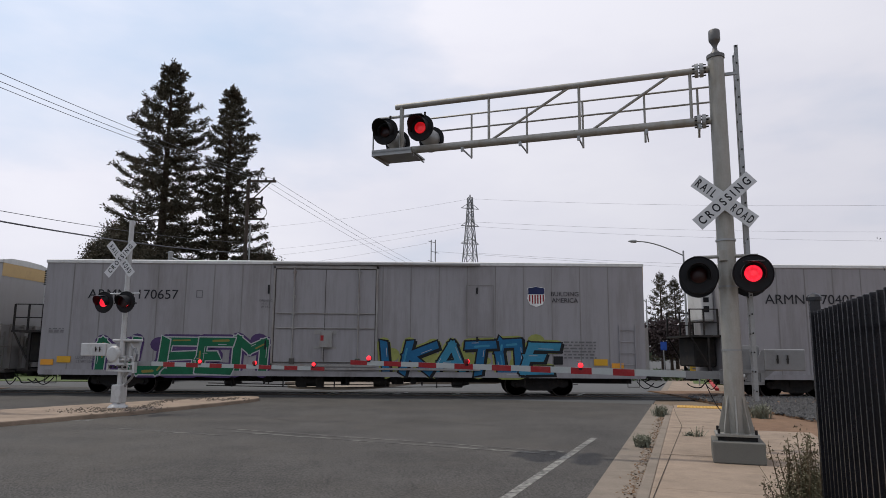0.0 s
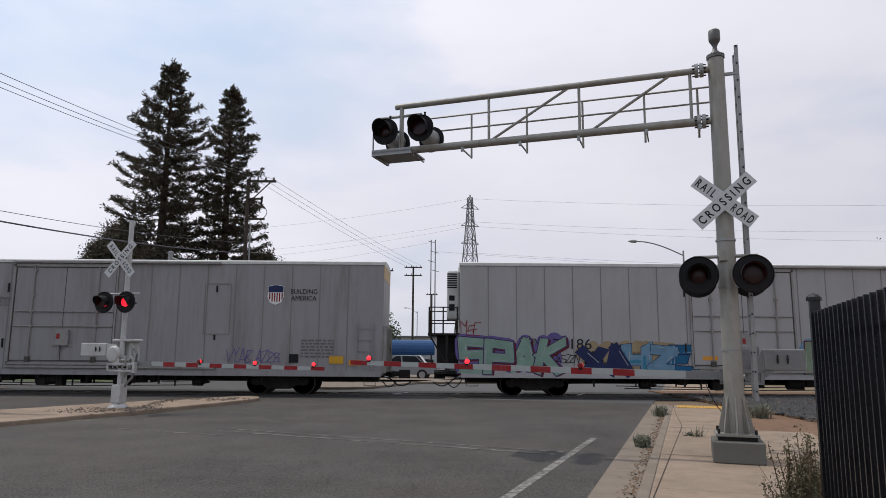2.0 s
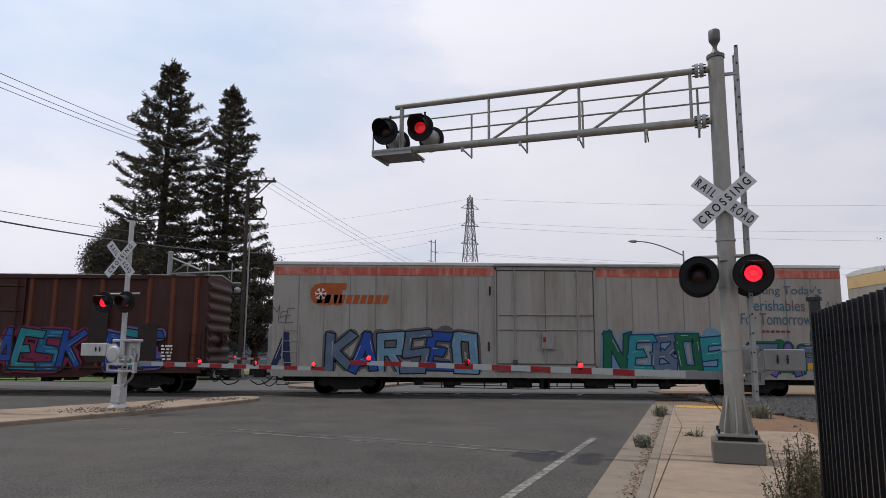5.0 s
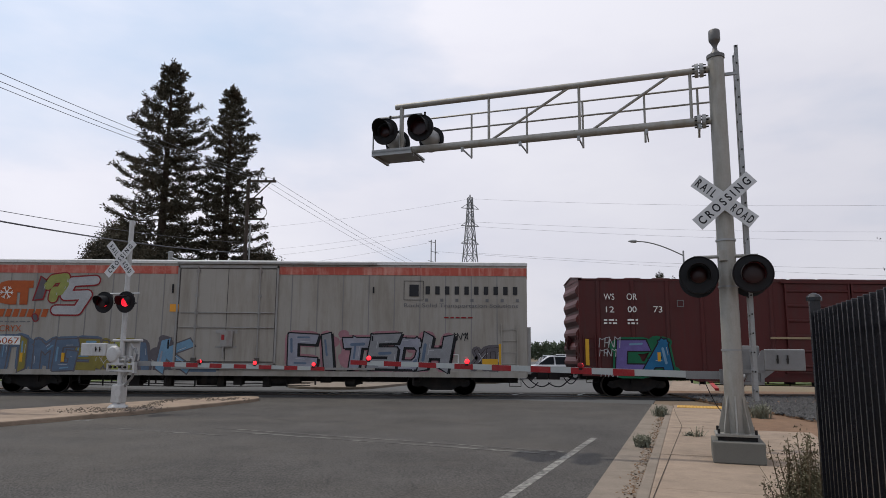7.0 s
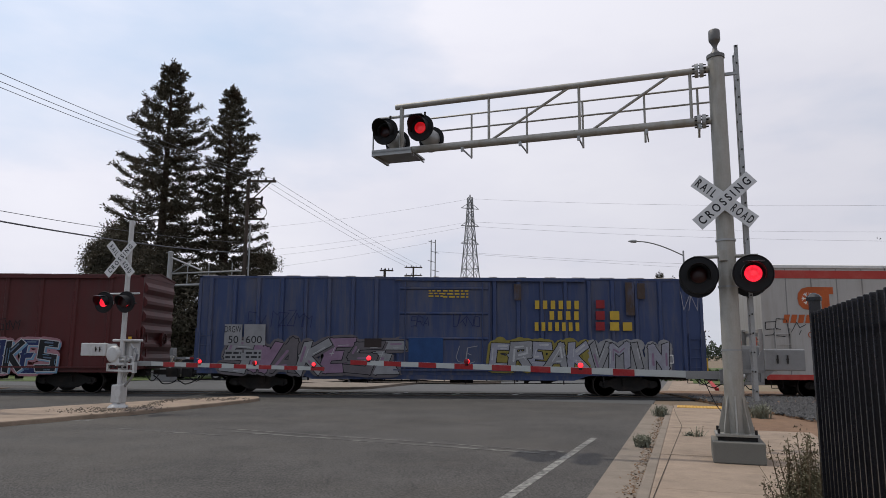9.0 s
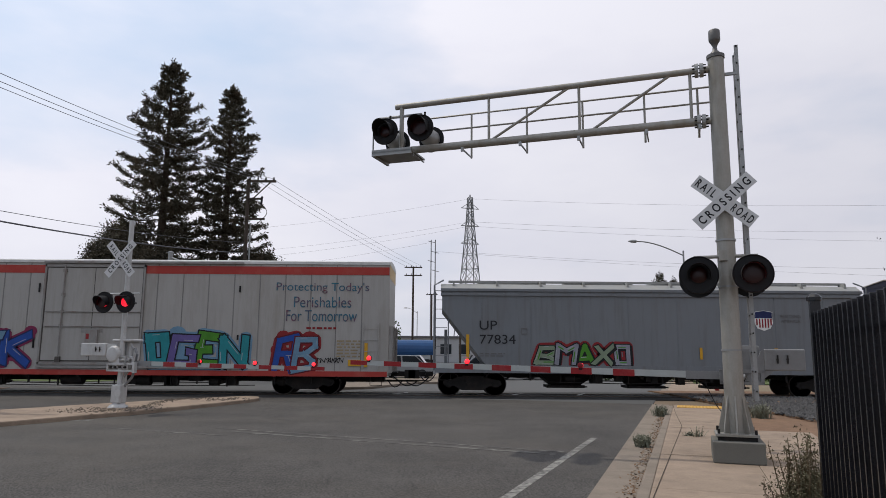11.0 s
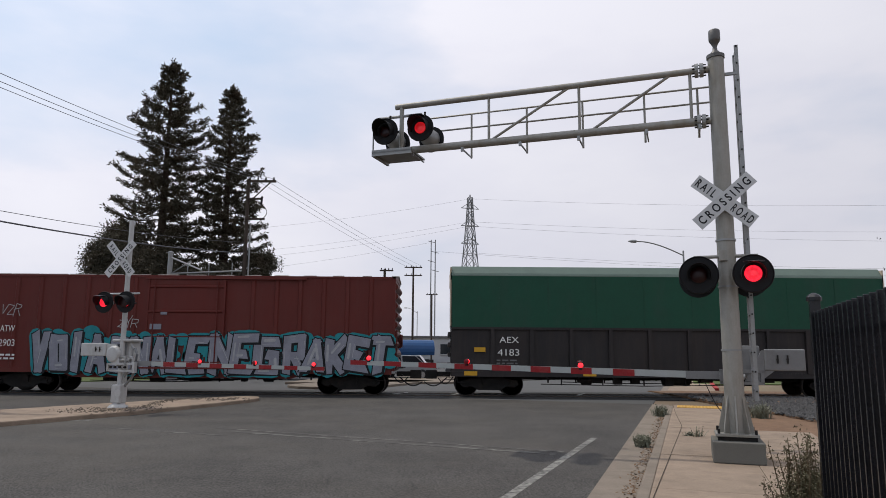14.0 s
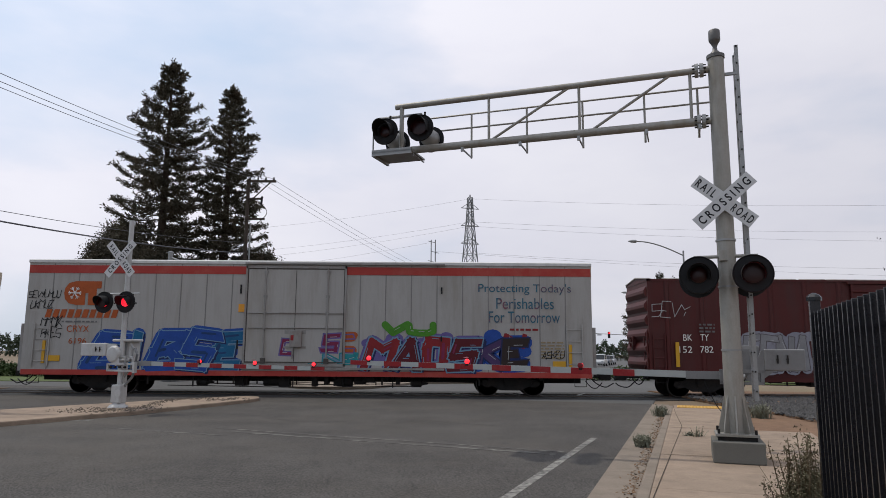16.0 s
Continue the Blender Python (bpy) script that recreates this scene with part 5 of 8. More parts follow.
text(car_f, 'Rock Solid Transportation Solutions', 17.38, 21.82, 3.37, 3.57, GREYINK)
bars(car_f, 18.94, 20.05, 2.97, 3.08, 1, TAG["red"])
scrawl(car_f, 19.31, 19.91, 2.17, 2.48, 'black')
tag(car_f, 20.1, 21.1, 1.06, 1.88, 'XO', ['dust'], edge='umber', halo='dust', thick=0.3, rim=0.02)
patch(car_f, 21.06, 21.18, 1.09, 2.03, YELLOW)
patch(car_f, 20.42, 21.02, 1.24, 1.45, YELLOW)
outline_box(car_f, 19.03, 19.51, 1.26, 1.62, WHITE)
text(car_g, 'WS', 0.96, 1.37, 3.76, 4.00, WHITE)
text(car_g, 'OR', 1.85, 2.25, 3.76, 4.01, WHITE)
text(car_g, '12', 1.03, 1.35, 3.27, 3.50, WHITE)
text(car_g, '00', 1.88, 2.22, 3.28, 3.51, WHITE)
text(car_g, '73', 2.88, 3.22, 3.28, 3.52, WHITE)
outline_box(car_g, 3.80, 4.07, 3.50, 3.77, GREYINK)
bars(car_g, 0.94, 1.45, 2.79, 3.04, 2, WHITE)
bars(car_g, 1.86, 2.26, 2.79, 3.05, 2, WHITE)
scrawl(car_g, 0.74, 1.51, 1.93, 2.33, 'white')
scrawl(car_g, 0.75, 1.35, 1.59, 1.87, 'white')
scrawl(car_g, 0.78, 1.40, 0.81, 1.03, 'white')
tag(car_g, 1.5, 3.6, 0.8, 2.3, 'CA', ['violet', 'blue'], halo='green', accent='sky', thick=0.4)
patch(car_g, 0.20, 0.34, 1.24, 2.24, YELLOW)
patch(car_g, 2.96, 3.08, 1.41, 1.75, YELLOW)
patch(car_g, 7.35, 9.28, 2.29, 2.37, TAG["tan"])
patch(car_g, 10.04, 12.02, 2.31, 2.39, TAG["tan"])
tag(car_g, 12.55, 16.4, 0.75, 2.08, 'EVOKES', ['navy', 'black'], edge='white', halo='pink', deep='sky', shine='sky', accent='slate', thick=0.33, rim=0.035)
scrawl(car_g, 13.70, 14.91, 2.44, 2.86, 'black')
bars(car_g, 11.57, 12.17, 2.52, 2.75, 3, WHITE)
patch(car_g, 19.15, 19.28, 1.83, 2.20, YELLOW)
scrawl(car_g, 10.37, 11.00, 0.63, 0.81, 'white')
tag(car_g, 11.85, 12.75, 0.72, 2.05, 'S', ['grey'], edge='black', thick=0.36, shape='round')
patch(car_h, 1.12, 1.79, 1.90, 2.70, TAG["grey"])
patch(car_h, 1.87, 2.69, 1.91, 2.71, TAG["grey"])
patch(car_h, 1.17, 1.83, 1.34, 1.73, TAG["grey"])
patch(car_h, 1.91, 2.58, 1.34, 1.74, TAG["grey"])
text(car_h, 'DRGW', 1.12, 1.76, 2.39, 2.64, INK, 0.0235)
text(car_h, '50', 1.28, 1.66, 1.98, 2.26, INK, 0.0235)
text(car_h, '600', 1.95, 2.57, 1.99, 2.26, INK, 0.0235)
bars(car_h, 1.20, 1.80, 1.37, 1.69, 2, INK, 0.0265)
bars(car_h, 1.98, 2.55, 1.38, 1.69, 2, INK, 0.0265)
tag(car_h, 1.2, 7.9, 0.8, 2.2, 'SWAKESE', ['grey', 'mauve', 'dust'], edge='black', halo='dust', deep='dust', accent='mauve', thick=0.36, lean=0.25, rim=0.03)
scrawl(car_h, 1.97, 2.63, 2.36, 3.28, 'navy')
scrawl(car_h, 2.91, 4.42, 2.64, 3.29, 'navy')
patch(car_h, 8.22, 9.55, 1.16, 2.24, TAG["cobalt"])
scrawl(car_h, 8.3, 9.0, 2.7, 3.2, 'navy')
scrawl(car_h, 9.9, 11.0, 2.7, 3.2, 'navy')
scrawl(car_h, 10.1, 10.8, 1.3, 2.1, 'grey')
scrawl(car_h, 8.83, 9.34, 1.33, 1.90, 'white')
blocks(car_h, 6, 13.11, 14.95, 3.38, 3.71, YELLOWINK, 0, 0.55)
blocks(car_h, 4, 13.67, 14.94, 2.97, 3.30, YELLOWINK, 0, 0.55)
blocks(car_h, 7, 13.09, 14.93, 2.54, 2.87, YELLOWINK, 0, 0.55)
patch(car_h, 15.48, 15.81, 3.42, 3.74, TAG["red"])
patch(car_h, 15.46, 15.80, 2.98, 3.31, TAG["red"])
patch(car_h, 15.45, 15.79, 2.57, 2.89, TAG["red"])
patch(car_h, 16.01, 16.37, 2.98, 3.32, YELLOWINK)
patch(car_h, 16.00, 16.35, 2.57, 2.89, YELLOWINK)
patch(car_h, 16.50, 16.85, 2.57, 2.89, YELLOWINK)
bars(car_h, 9.53, 10.52, 3.77, 4.12, 3, YELLOWINK)
bars(car_h, 8.97, 9.53, 3.80, 4.11, 3, YELLOWINK)
tag(car_h, 11.4, 15.1, 1.0, 2.15, 'CREAK', ['silver', 'grey'], edge='black', halo='olive', accent='white', thick=0.38, rim=0.03, lean=0.12)
tag(car_h, 15.2, 18.2, 1.0, 2.15, 'VMIN', ['grey', 'silver'], edge='black', halo='grey', accent='mauve', thick=0.36, rim=0.03)
outline_box(car_h, 17.95, 18.40, 1.33, 1.66, WHITE)
scrawl(car_h, 18.77, 19.46, 3.37, 4.07, 'silver')
patch(car_h, 6.52, 7.18, 1.86, 2.20, TAG["umber"])
patch(car_h, 16.64, 16.97, 3.16, 4.44, RUSTRUN)
patch(car_h, 12.30, 12.58, 3.71, 4.35, RUSTRUN)
patch(car_h, 17.10, 17.40, 3.80, 4.41, RUSTRUN)
badge(car_i, 1.42, 2.83, 3.41, 4.32)
blocks(car_i, 10, 0.79, 3.68, 2.92, 3.24, TAG["orange"], 0.25)
scrawl(car_i, 0.08, 1.64, 2.43, 3.14, 'black')
text(car_i, 'CRYX', 1.73, 2.59, 2.35, 2.58, TAG["orange"])
slogan(car_i, 22.07)
tag(car_i, 3.0, 8.2, 0.98, 2.4, 'RASEK', ['royal', 'sky'], edge='navy', halo='magenta', thick=0.34)
tag(car_i, 12.7, 16.6, 0.98, 2.4, 'OGEN', ['teal', 'violet', 'leaf'], halo='sky', thick=0.34)
tag(car_i, 17.73, 19.22, 0.79, 2.32, 2, ['royal', 'sky'], edge='maroon', halo='red')
scrawl(car_i, 19.33, 20.32, 1.27, 1.47, 'black')
text(car_j, 'UP', 1.81, 2.49, 2.57, 2.92, INK)
text(car_j, '77834', 1.82, 3.20, 2.03, 2.38, INK)
outline_box(car_j, 3.41, 3.66, 2.40, 2.64, GREYINK)
patch(car_j, 1.29, 1.41, 1.44, 2.38, YELLOW)
patch(car_j, 10.30, 10.40, 1.49, 1.94, YELLOW)
bars(car_j, 1.81, 2.79, 1.52, 1.70, 2, GREYINK)
tag(car_j, 4.05, 7.66, 1.20, 2.05, 'BMAXO', ['palegreen', 'silver', 'leaf'], halo='red', edge='black', deep='black', accent='leaf', thick=0.3, rim=0.04, lean=0.15, blobs=2)
shield(car_j, 12.47, 13.20, 2.60, 3.39)
text(car_j, 'BUILDING\nAMERICA', 13.50, 14.28, 2.92, 3.23, GREYINK)
patch(car_j, 13.19, 13.32, 1.47, 1.93, YELLOW)
patch(car_j, 15.50, 15.63, 1.46, 2.40, YELLOW)
bars(car_j, 12.61, 13.15, 1.52, 1.72, 2, GREYINK)
patch(car_j, 14.81, 15.04, 1.85, 2.01, TAG["leaf"])
blocks(car_k, 2, 1.28, 1.77, 2.37, 2.60, YELLOWINK, 0)
blocks(car_k, 2, 2.20, 2.67, 2.38, 2.61, YELLOWINK, 0)
tag(car_k, 0.1, 5.9, 0.72, 2.1, 'ISNEU', ['tan', 'dust'], edge='silver', halo='umber', accent='tan', thick=0.36, shape='round', rim=0.04)
tag(car_k, 6.3, 11.2, 0.81, 2.3, 'METRO', ['tan', 'umber'], edge='black', halo='umber', accent='tan', thick=0.4, shape='round', rim=0.04)
patch(car_k, 1.19, 1.81, 1.74, 2.21, TAG["black"])
patch(car_k, 2.07, 2.71, 1.74, 2.22, TAG["black"])
patch(car_k, 2.99, 3.63, 1.75, 2.23, TAG["black"])
lettering("lettering", '14', 1.33, 1.70, 1.85, 2.11, WHITE, car_k, face(car_k) - 0.06)
lettering("lettering", '01', 2.20, 2.60, 1.86, 2.12, WHITE, car_k, face(car_k) - 0.06)
lettering("lettering", '78', 3.12, 3.52, 1.86, 2.12, WHITE, car_k, face(car_k) - 0.06)
tag(car_k, 5.4, 6.75, 2.15, 3.2, 'YM', ['dust'], edge='black', halo='dust', thick=0.3, shape='round', rim=0.03)
tag(car_k, 10.4, 11.9, 2.05, 3.05, 'BM', ['grey'], edge='black', halo='dust', thick=0.3, shape='round', rim=0.03)
tag(car_k, 11.4, 16.5, 0.9, 2.45, 'GERSY', ['mauve'], halo='silver', edge='black', accent='mauve', thick=0.46, shape='round', rim=0.05)
blocks(car_k, 1, 13.13, 13.82, 3.30, 3.93, YELLOWINK, 0)
patch(car_k, 13.12, 13.67, 3.11, 3.26, YELLOWINK)
blocks(car_k, 1, 14.11, 14.67, 3.31, 3.93, YELLOWINK, 0)
patch(car_k, 14.10, 14.53, 3.12, 3.27, YELLOWINK)
blocks(car_k, 1, 14.93, 15.64, 3.31, 3.94, YELLOWINK, 0)
patch(car_k, 14.92, 15.49, 3.13, 3.28, YELLOWINK)
patch(car_k, 3.16, 3.70, 0.70, 0.85, YELLOW)
patch(car_k, 6.05, 6.55, 0.72, 0.87, YELLOW)
patch(car_k, 10.11, 10.45, 0.67, 0.78, YELLOW)
patch(car_k, 13.02, 13.50, 0.69, 0.83, YELLOW)
patch(car_k, 15.93, 16.39, 1.39, 1.57, YELLOW)
patch(car_k, 15.98, 16.25, 1.84, 1.98, YELLOW)
outline_box(car_k, 4.07, 4.35, 2.33, 2.61, YELLOWINK)
text(car_l, 'ATW', 0.95, 1.51, 2.37, 2.61, WHITE)
text(car_l, '2903', 0.94, 1.55, 1.81, 2.07, WHITE)
scrawl(car_l, 0.22, 0.70, 2.80, 3.44, 'white')
scrawl(car_l, 0.94, 1.66, 3.00, 3.50, 'white')
bars(car_l, 0.98, 1.59, 1.27, 1.55, 2, WHITE)
tag(car_l, 2.2, 5.1, 0.77, 2.41, 'VOIA', ['silver'], halo='teal', deep='black', thick=0.42, accent='white', rim=0.04)
tag(car_l, 5.3, 8.95, 0.74, 2.3, 'SNALE', ['silver'], halo='teal', deep='black', thick=0.42, accent='white', rim=0.04)
tag(car_l, 9.1, 11.7, 0.74, 2.38, 'NEG', ['silver'], halo='teal', deep='black', thick=0.4, accent='white', rim=0.04)
tag(car_l, 11.9, 16.0, 0.77, 2.3, 'RAKET', ['silver'], halo='teal', deep='black', thick=0.42, accent='white', rim=0.04)

patch(car_l, 0.18, 0.30, 1.30, 2.13, YELLOW)
scrawl(car_l, 5.50, 6.25, 2.55, 2.99, 'white')
patch(car_l, 7.10, 7.34, 3.06, 3.16, TAG["silver"])
patch(car_l, 6.71, 7.15, 2.49, 2.70, TAG["silver"])
text(car_m, 'AEX', 1.86, 2.61, 2.07, 2.30, WHITE)
text(car_m, '4183', 1.79, 2.62, 1.58, 1.83, WHITE)
patch(car_m, 0.89, 1.32, 1.72, 1.89, YELLOW)
outline_box(car_m, 14.26, 14.73, 1.25, 1.57, WHITE)
patch(car_m, 15.46, 15.89, 1.75, 1.91, YELLOW)
bars(car_m, 1.75, 2.55, 1.23, 1.46, 2, GREYINK)
patch(car_m, 14.02, 14.29, 1.90, 2.13, WHITE)
bars(car_m, 15.55, 15.99, 2.38, 2.43, 1, WHITE)
badge(car_n, 1.46, 2.89, 3.41, 4.34)
blocks(car_n, 10, 0.78, 3.63, 2.92, 3.24, TAG["orange"], 0.25)
bars(car_n, 1.46, 2.82, 2.71, 2.83, 1, GREYINK)
text(car_n, 'CRYX', 1.68, 2.54, 2.37, 2.62, TAG["orange"])
text(car_n, '6196', 1.79, 2.47, 1.92, 2.14, TAG["orange"])
scrawl(car_n, 0.10, 1.32, 3.69, 4.00, 'black')
scrawl(car_n, 0.20, 1.07, 3.28, 3.63, 'black')
scrawl(car_n, 0.65, 1.48, 2.59, 3.00, 'black')
scrawl(car_n, 0.71, 1.46, 2.16, 2.57, 'black')
tag(car_n, 2.75, 8.6, 0.82, 2.5, 'CIBSE', ['royal', 'blue', 'royal'], edge='sky', halo='royal', deep='navy', shine='sky', accent='cobalt', thick=0.36, rim=0.035, lean=0.3, blobs=3)
patch(car_n, 0.80, 0.91, 1.17, 2.04, YELLOW)
patch(car_n, 0.98, 1.50, 1.25, 1.47, YELLOW)
patch(car_n, 8.29, 8.59, 3.19, 3.49, ORANGE)
blocks(car_n, 3, 10.47, 10.89, 4.26, 4.44, TAG["red"], 0)
blocks(car_n, 9, 10.33, 11.60, 4.00, 4.19, TAG["red"], 0)
scrawl(car_n, 10.20, 10.92, 3.30, 3.85, 'green')
scrawl(car_n, 10.31, 10.85, 2.78, 3.30, 'green')
tag(car_n, 9.6, 10.85, 1.5, 2.2, 'WCA', ['maroon', 'magenta'], edge='violet', thick=0.3, rim=0.05)
tag(car_n, 11.05, 12.75, 1.62, 2.36, 'FSC', ['orange', 'magenta'], edge='violet', halo='orange', thick=0.3, rim=0.05)
tag(car_n, 11.14, 12.89, 1.19, 1.64, 3, ['teal', 'sky'], edge='teal')
tag(car_n, 13.3, 17.6, 0.89, 2.3, 'MAOS', ['red', 'maroon'], edge='sky', halo='violet', deep='navy', shine='sky', accent='magenta', thick=0.36, rim=0.05, lean=0.2)

tag(car_n, 17.6, 19.5, 1.0, 2.35, 'KE', ['purple', 'umber'], edge='navy', halo='royal', thick=0.36)
tag(car_n, 18.72, 19.35, 1.87, 2.38, 1, ['red'], edge='red')
tag(car_n, 13.9, 15.9, 2.3, 2.85, 'VU', ['leaf'], edge='leaf', thick=0.5, shape='round')
scrawl(car_n, 20.07, 20.93, 1.48, 1.80, 'black')
slogan(car_n, 22.03)
text(car_o, 'BK', 1.29, 1.64, 2.20, 2.44, WHITE)
text(car_o, 'TY', 1.95, 2.28, 2.21, 2.45, WHITE)
text(car_o, '152', 1.12, 1.62, 1.74, 1.99, WHITE)
text(car_o, '782', 1.93, 2.43, 1.75, 2.00, WHITE)
scrawl(car_o, 0.11, 1.59, 3.11, 3.78, 'white')
tag(car_o, 3.57, 6.16, 1.0, 2.45, 'SENA', ['grey'], edge='dust', halo='silver', thick=0.36, rim=0.03)
patch(car_o, 0.98, 1.12, 1.20, 2.14, YELLOW)
bars(car_o, 1.93, 2.53, 2.49, 2.89, 3, GREYINK)

# ---- kerbs, pavement, median, markings ----
SIDE_TURN = -19.5
gutter = whole("gutter", Shape().slab(quad(-12, 24.6, -1.16, -0.62), -0.2, 0.006), KERB, "worn concrete gutter strip with dirt along it", kind="structure")
kerb = whole("kerb", Shape().slab(quad(-12, 23.4, -0.62, -0.47), -0.2, 0.055), KERB, "low worn concrete kerb", kind="structure", bevel=0.015)
pavement = tagged(new("pavement"), "tan concrete pavement in cast slabs", kind="structure")
rng = random.Random(4)
u = -6.0
while u < 21.5:
    for w0, w1 in ((-0.47, 0.93),) if u < 6.3 else ((-0.47, 0.93), (0.93, 2.4)) if u < 15.5 else ((-0.47, 1.15),):
        dz = rng.uniform(-0.004, 0.004)
        part("slab", Shape().slab(quad(u + 0.003, u + 1.497, w0 + 0.003, w1 - 0.003), -0.15, 0.06 + dz), CONCRETE, pavement, bevel=0.006)
    u += 1.5
part("joint_bed", Shape().slab(quad(-6, 21.6, -0.46, 1.1), -0.2, 0.035), DIRT, pavement, "dirt in the joints")
part("slab", Shape().slab(quad(21.4, 23.9, -0.47, 1.2), -0.15, 0.045), CONCRETE, pavement, bevel=0.006)
strip = part("tactile_strip", Shape().slab(quad(22.8, 23.7, -0.35, 1.0), 0.04, 0.058), TACTILE, pavement, "yellow tactile warning strip")
for i in range(9):
    for j in range(13):
        p = uw(22.86 + i * 0.1, -0.29 + j * 0.1, 0.056)
        part("dome", Shape().lathe(p, (0, 0, 1), [(0, 0.03), (0.008, 0.02)], 6), TACTILE, strip)
for a, b in (((24.0, -0.50), (20.4, -0.36)), ((20.4, -0.36), (16.8, -0.17)), ((16.8, -0.17), (15.6, -0.20)), ((15.6, -0.20), (12.0, -0.31)), ((12.0, -0.31), (6.5, -0.48))):
    p, q = uw(*a), uw(*b)
    d = (q - p).normalized()
    e = Vector((-d.y, d.x, 0)) * 0.004
    part("score_line", Shape().slab([tuple((v).xy) for v in (p + e, p - e, q - e, q + e)], 0.05, 0.0685), SCORE, pavement, "dark score line tooled into the concrete")
dirt_strip = whole("verge", Shape().slab(quad(7.0, 22.5, 1.2, 9.0), -0.2, 0.012), GRAVEL, "bare reddish dirt beside the pavement", kind="structure")

# median island with a rounded nose
edge_points = ((-30, -14.6), (11.2, -14.15), (14.5, -13.68), (17.7, -13.6), (19.6, -13.66), (20.4, -13.85), (20.9, -14.2), (21.05, -14.6), (20.7, -15.0), (18.5, -15.85), (15.7, -16.55), (13.4, -17.05), (-30, -24.0))
isl = [tuple(uw(u, w).xy) for u, w in edge_points][::-1]
whole("median", Shape().slab(isl, -0.2, 0.11), CONCRETE, "tan concrete traffic median with a rounded nose", kind="structure", bevel=0.03)
s = Shape()
rng = random.Random(8)
trail = ((-9.79, 18.52), (-9.10, 18.40), (-8.42, 18.28), (-8.27, 19.23), (-8.61, 21.40), (-8.77, 22.68), (-8.21, 23.17), (-7.30, 22.70), (-6.80, 23.18))
for k in range(1100):
    i = rng.randrange(len(trail) - 1)
    f = rng.random()
    wide = 0.30 if i < 3 else 0.14 if i < 5 else 0.24
    p = Vector((trail[i][0] * (1 - f) + trail[i + 1][0] * f + rng.gauss(0, wide), trail[i][1] * (1 - f) + trail[i + 1][1] * f + rng.gauss(0, wide * 1.6), 0.108))
    r = rng.uniform(0.012, 0.04)
    s.add([p + Vector((math.cos(i * 1.57 + k) * r, math.sin(i * 1.57 + k) * r, 0)) for i in range(4)] + [p + Vector((0, 0, r * 0.7))], [(0, 1, 4), (1, 2, 4), (2, 3, 4), (3, 0, 4)])
whole("loose_stones", s, SCORE, "loose stones and dirt scattered on the median", kind="stuff")

# leaf litter along the kerb
s = Shape()
rng = random.Random(12)
for k in range(1500):
    p = uw(rng.uniform(2, 21), -0.68 + rng.gauss(0, 0.06) + 0.05 * math.sin(k), 0.012)
    a, r = rng.uniform(0, 6.28), rng.uniform(0.012, 0.035)
    q, e = Vector((math.cos(a), math.sin(a), rng.uniform(0, 0.5))) * r, Vector((-math.sin(a), math.cos(a), rng.uniform(0, 0.4))) * r * 0.5
    s.add([p - q, p + e, p + q, p - e], [(0, 1, 2, 3)])
whole("leaf_litter", s, surf("dead leaves", (0.15, 0.085, 0.045), 0.9, 0, 0.5, 4, 0.0), "brown dead leaves gathered along the kerb", kind="stuff")

# painted lines
def stripe(a, b, w, material, z=0.004, label="worn white road line"):
    a, b = Vector(a), Vector(b)
    d = (b - a).normalized()
    q = Vector((-d.y, d.x)) * w / 2
    whole("road_line", Shape().slab([tuple(a + q), tuple(b + q), tuple(b - q), tuple(a - q)][::-1], z - 0.003, z), material, label, kind="structure")


stripe((0.1, 6.6), (3.05, 14.05), 0.13, PAINT)
stripe((-4.4, 14.7), (1.9, 11.75), 0.16, PAINT_FAINT, label="faded white stop line")
stripe((-4.9, 15.35), (2.1, 12.05), 0.14, PAINT_FAINT, label="faded white stop line")
stripe((-9.3, 16.75), (-8.4, 16.85), 0.2, PAINT, label="scrap of white road paint")
stripe((-7.2, 15.2), (-4.3, 14.0), 0.12, PAINT_FAINT, label="faded white road line")
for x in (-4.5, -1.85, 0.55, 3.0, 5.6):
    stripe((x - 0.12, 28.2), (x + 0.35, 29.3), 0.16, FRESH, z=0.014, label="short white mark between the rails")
stripe((-7, 29.75), (8, 29.75), 0.10, PAINT, z=0.010, label="thin white line along the track")
# cracks: thin wandering seams
def crack(x, y, heading, length, seed, w=0.012):
    r, s = random.Random(seed), Shape()
    pts, a = [Vector((x, y))], heading
    while length > 0:
        a += r.gauss(0, 0.6)
        a += (heading + 0.5 * math.sin(length * 1.3 + seed) - a) * 0.25
        d = r.uniform(0.03, 0.10)
        pts.append(pts[-1] + Vector((math.cos(a), math.sin(a))) * d)
        length -= d
    vs, fs = [], []
    for i, p in enumerate(pts):
        d = (pts[min(i + 1, len(pts) - 1)] - pts[max(i - 1, 0)]).normalized()
        q = Vector((-d.y, d.x)) * w * r.uniform(0.4, 1.2)
        vs += [(*(p + q), 0.003), (*(p - q), 0.003)]
        if i:
            fs.append((2 * i - 2, 2 * i - 1, 2 * i + 1, 2 * i))
    whole("crack", s.add(vs, fs), TAR, "dark irregular crack in the asphalt", kind="structure")


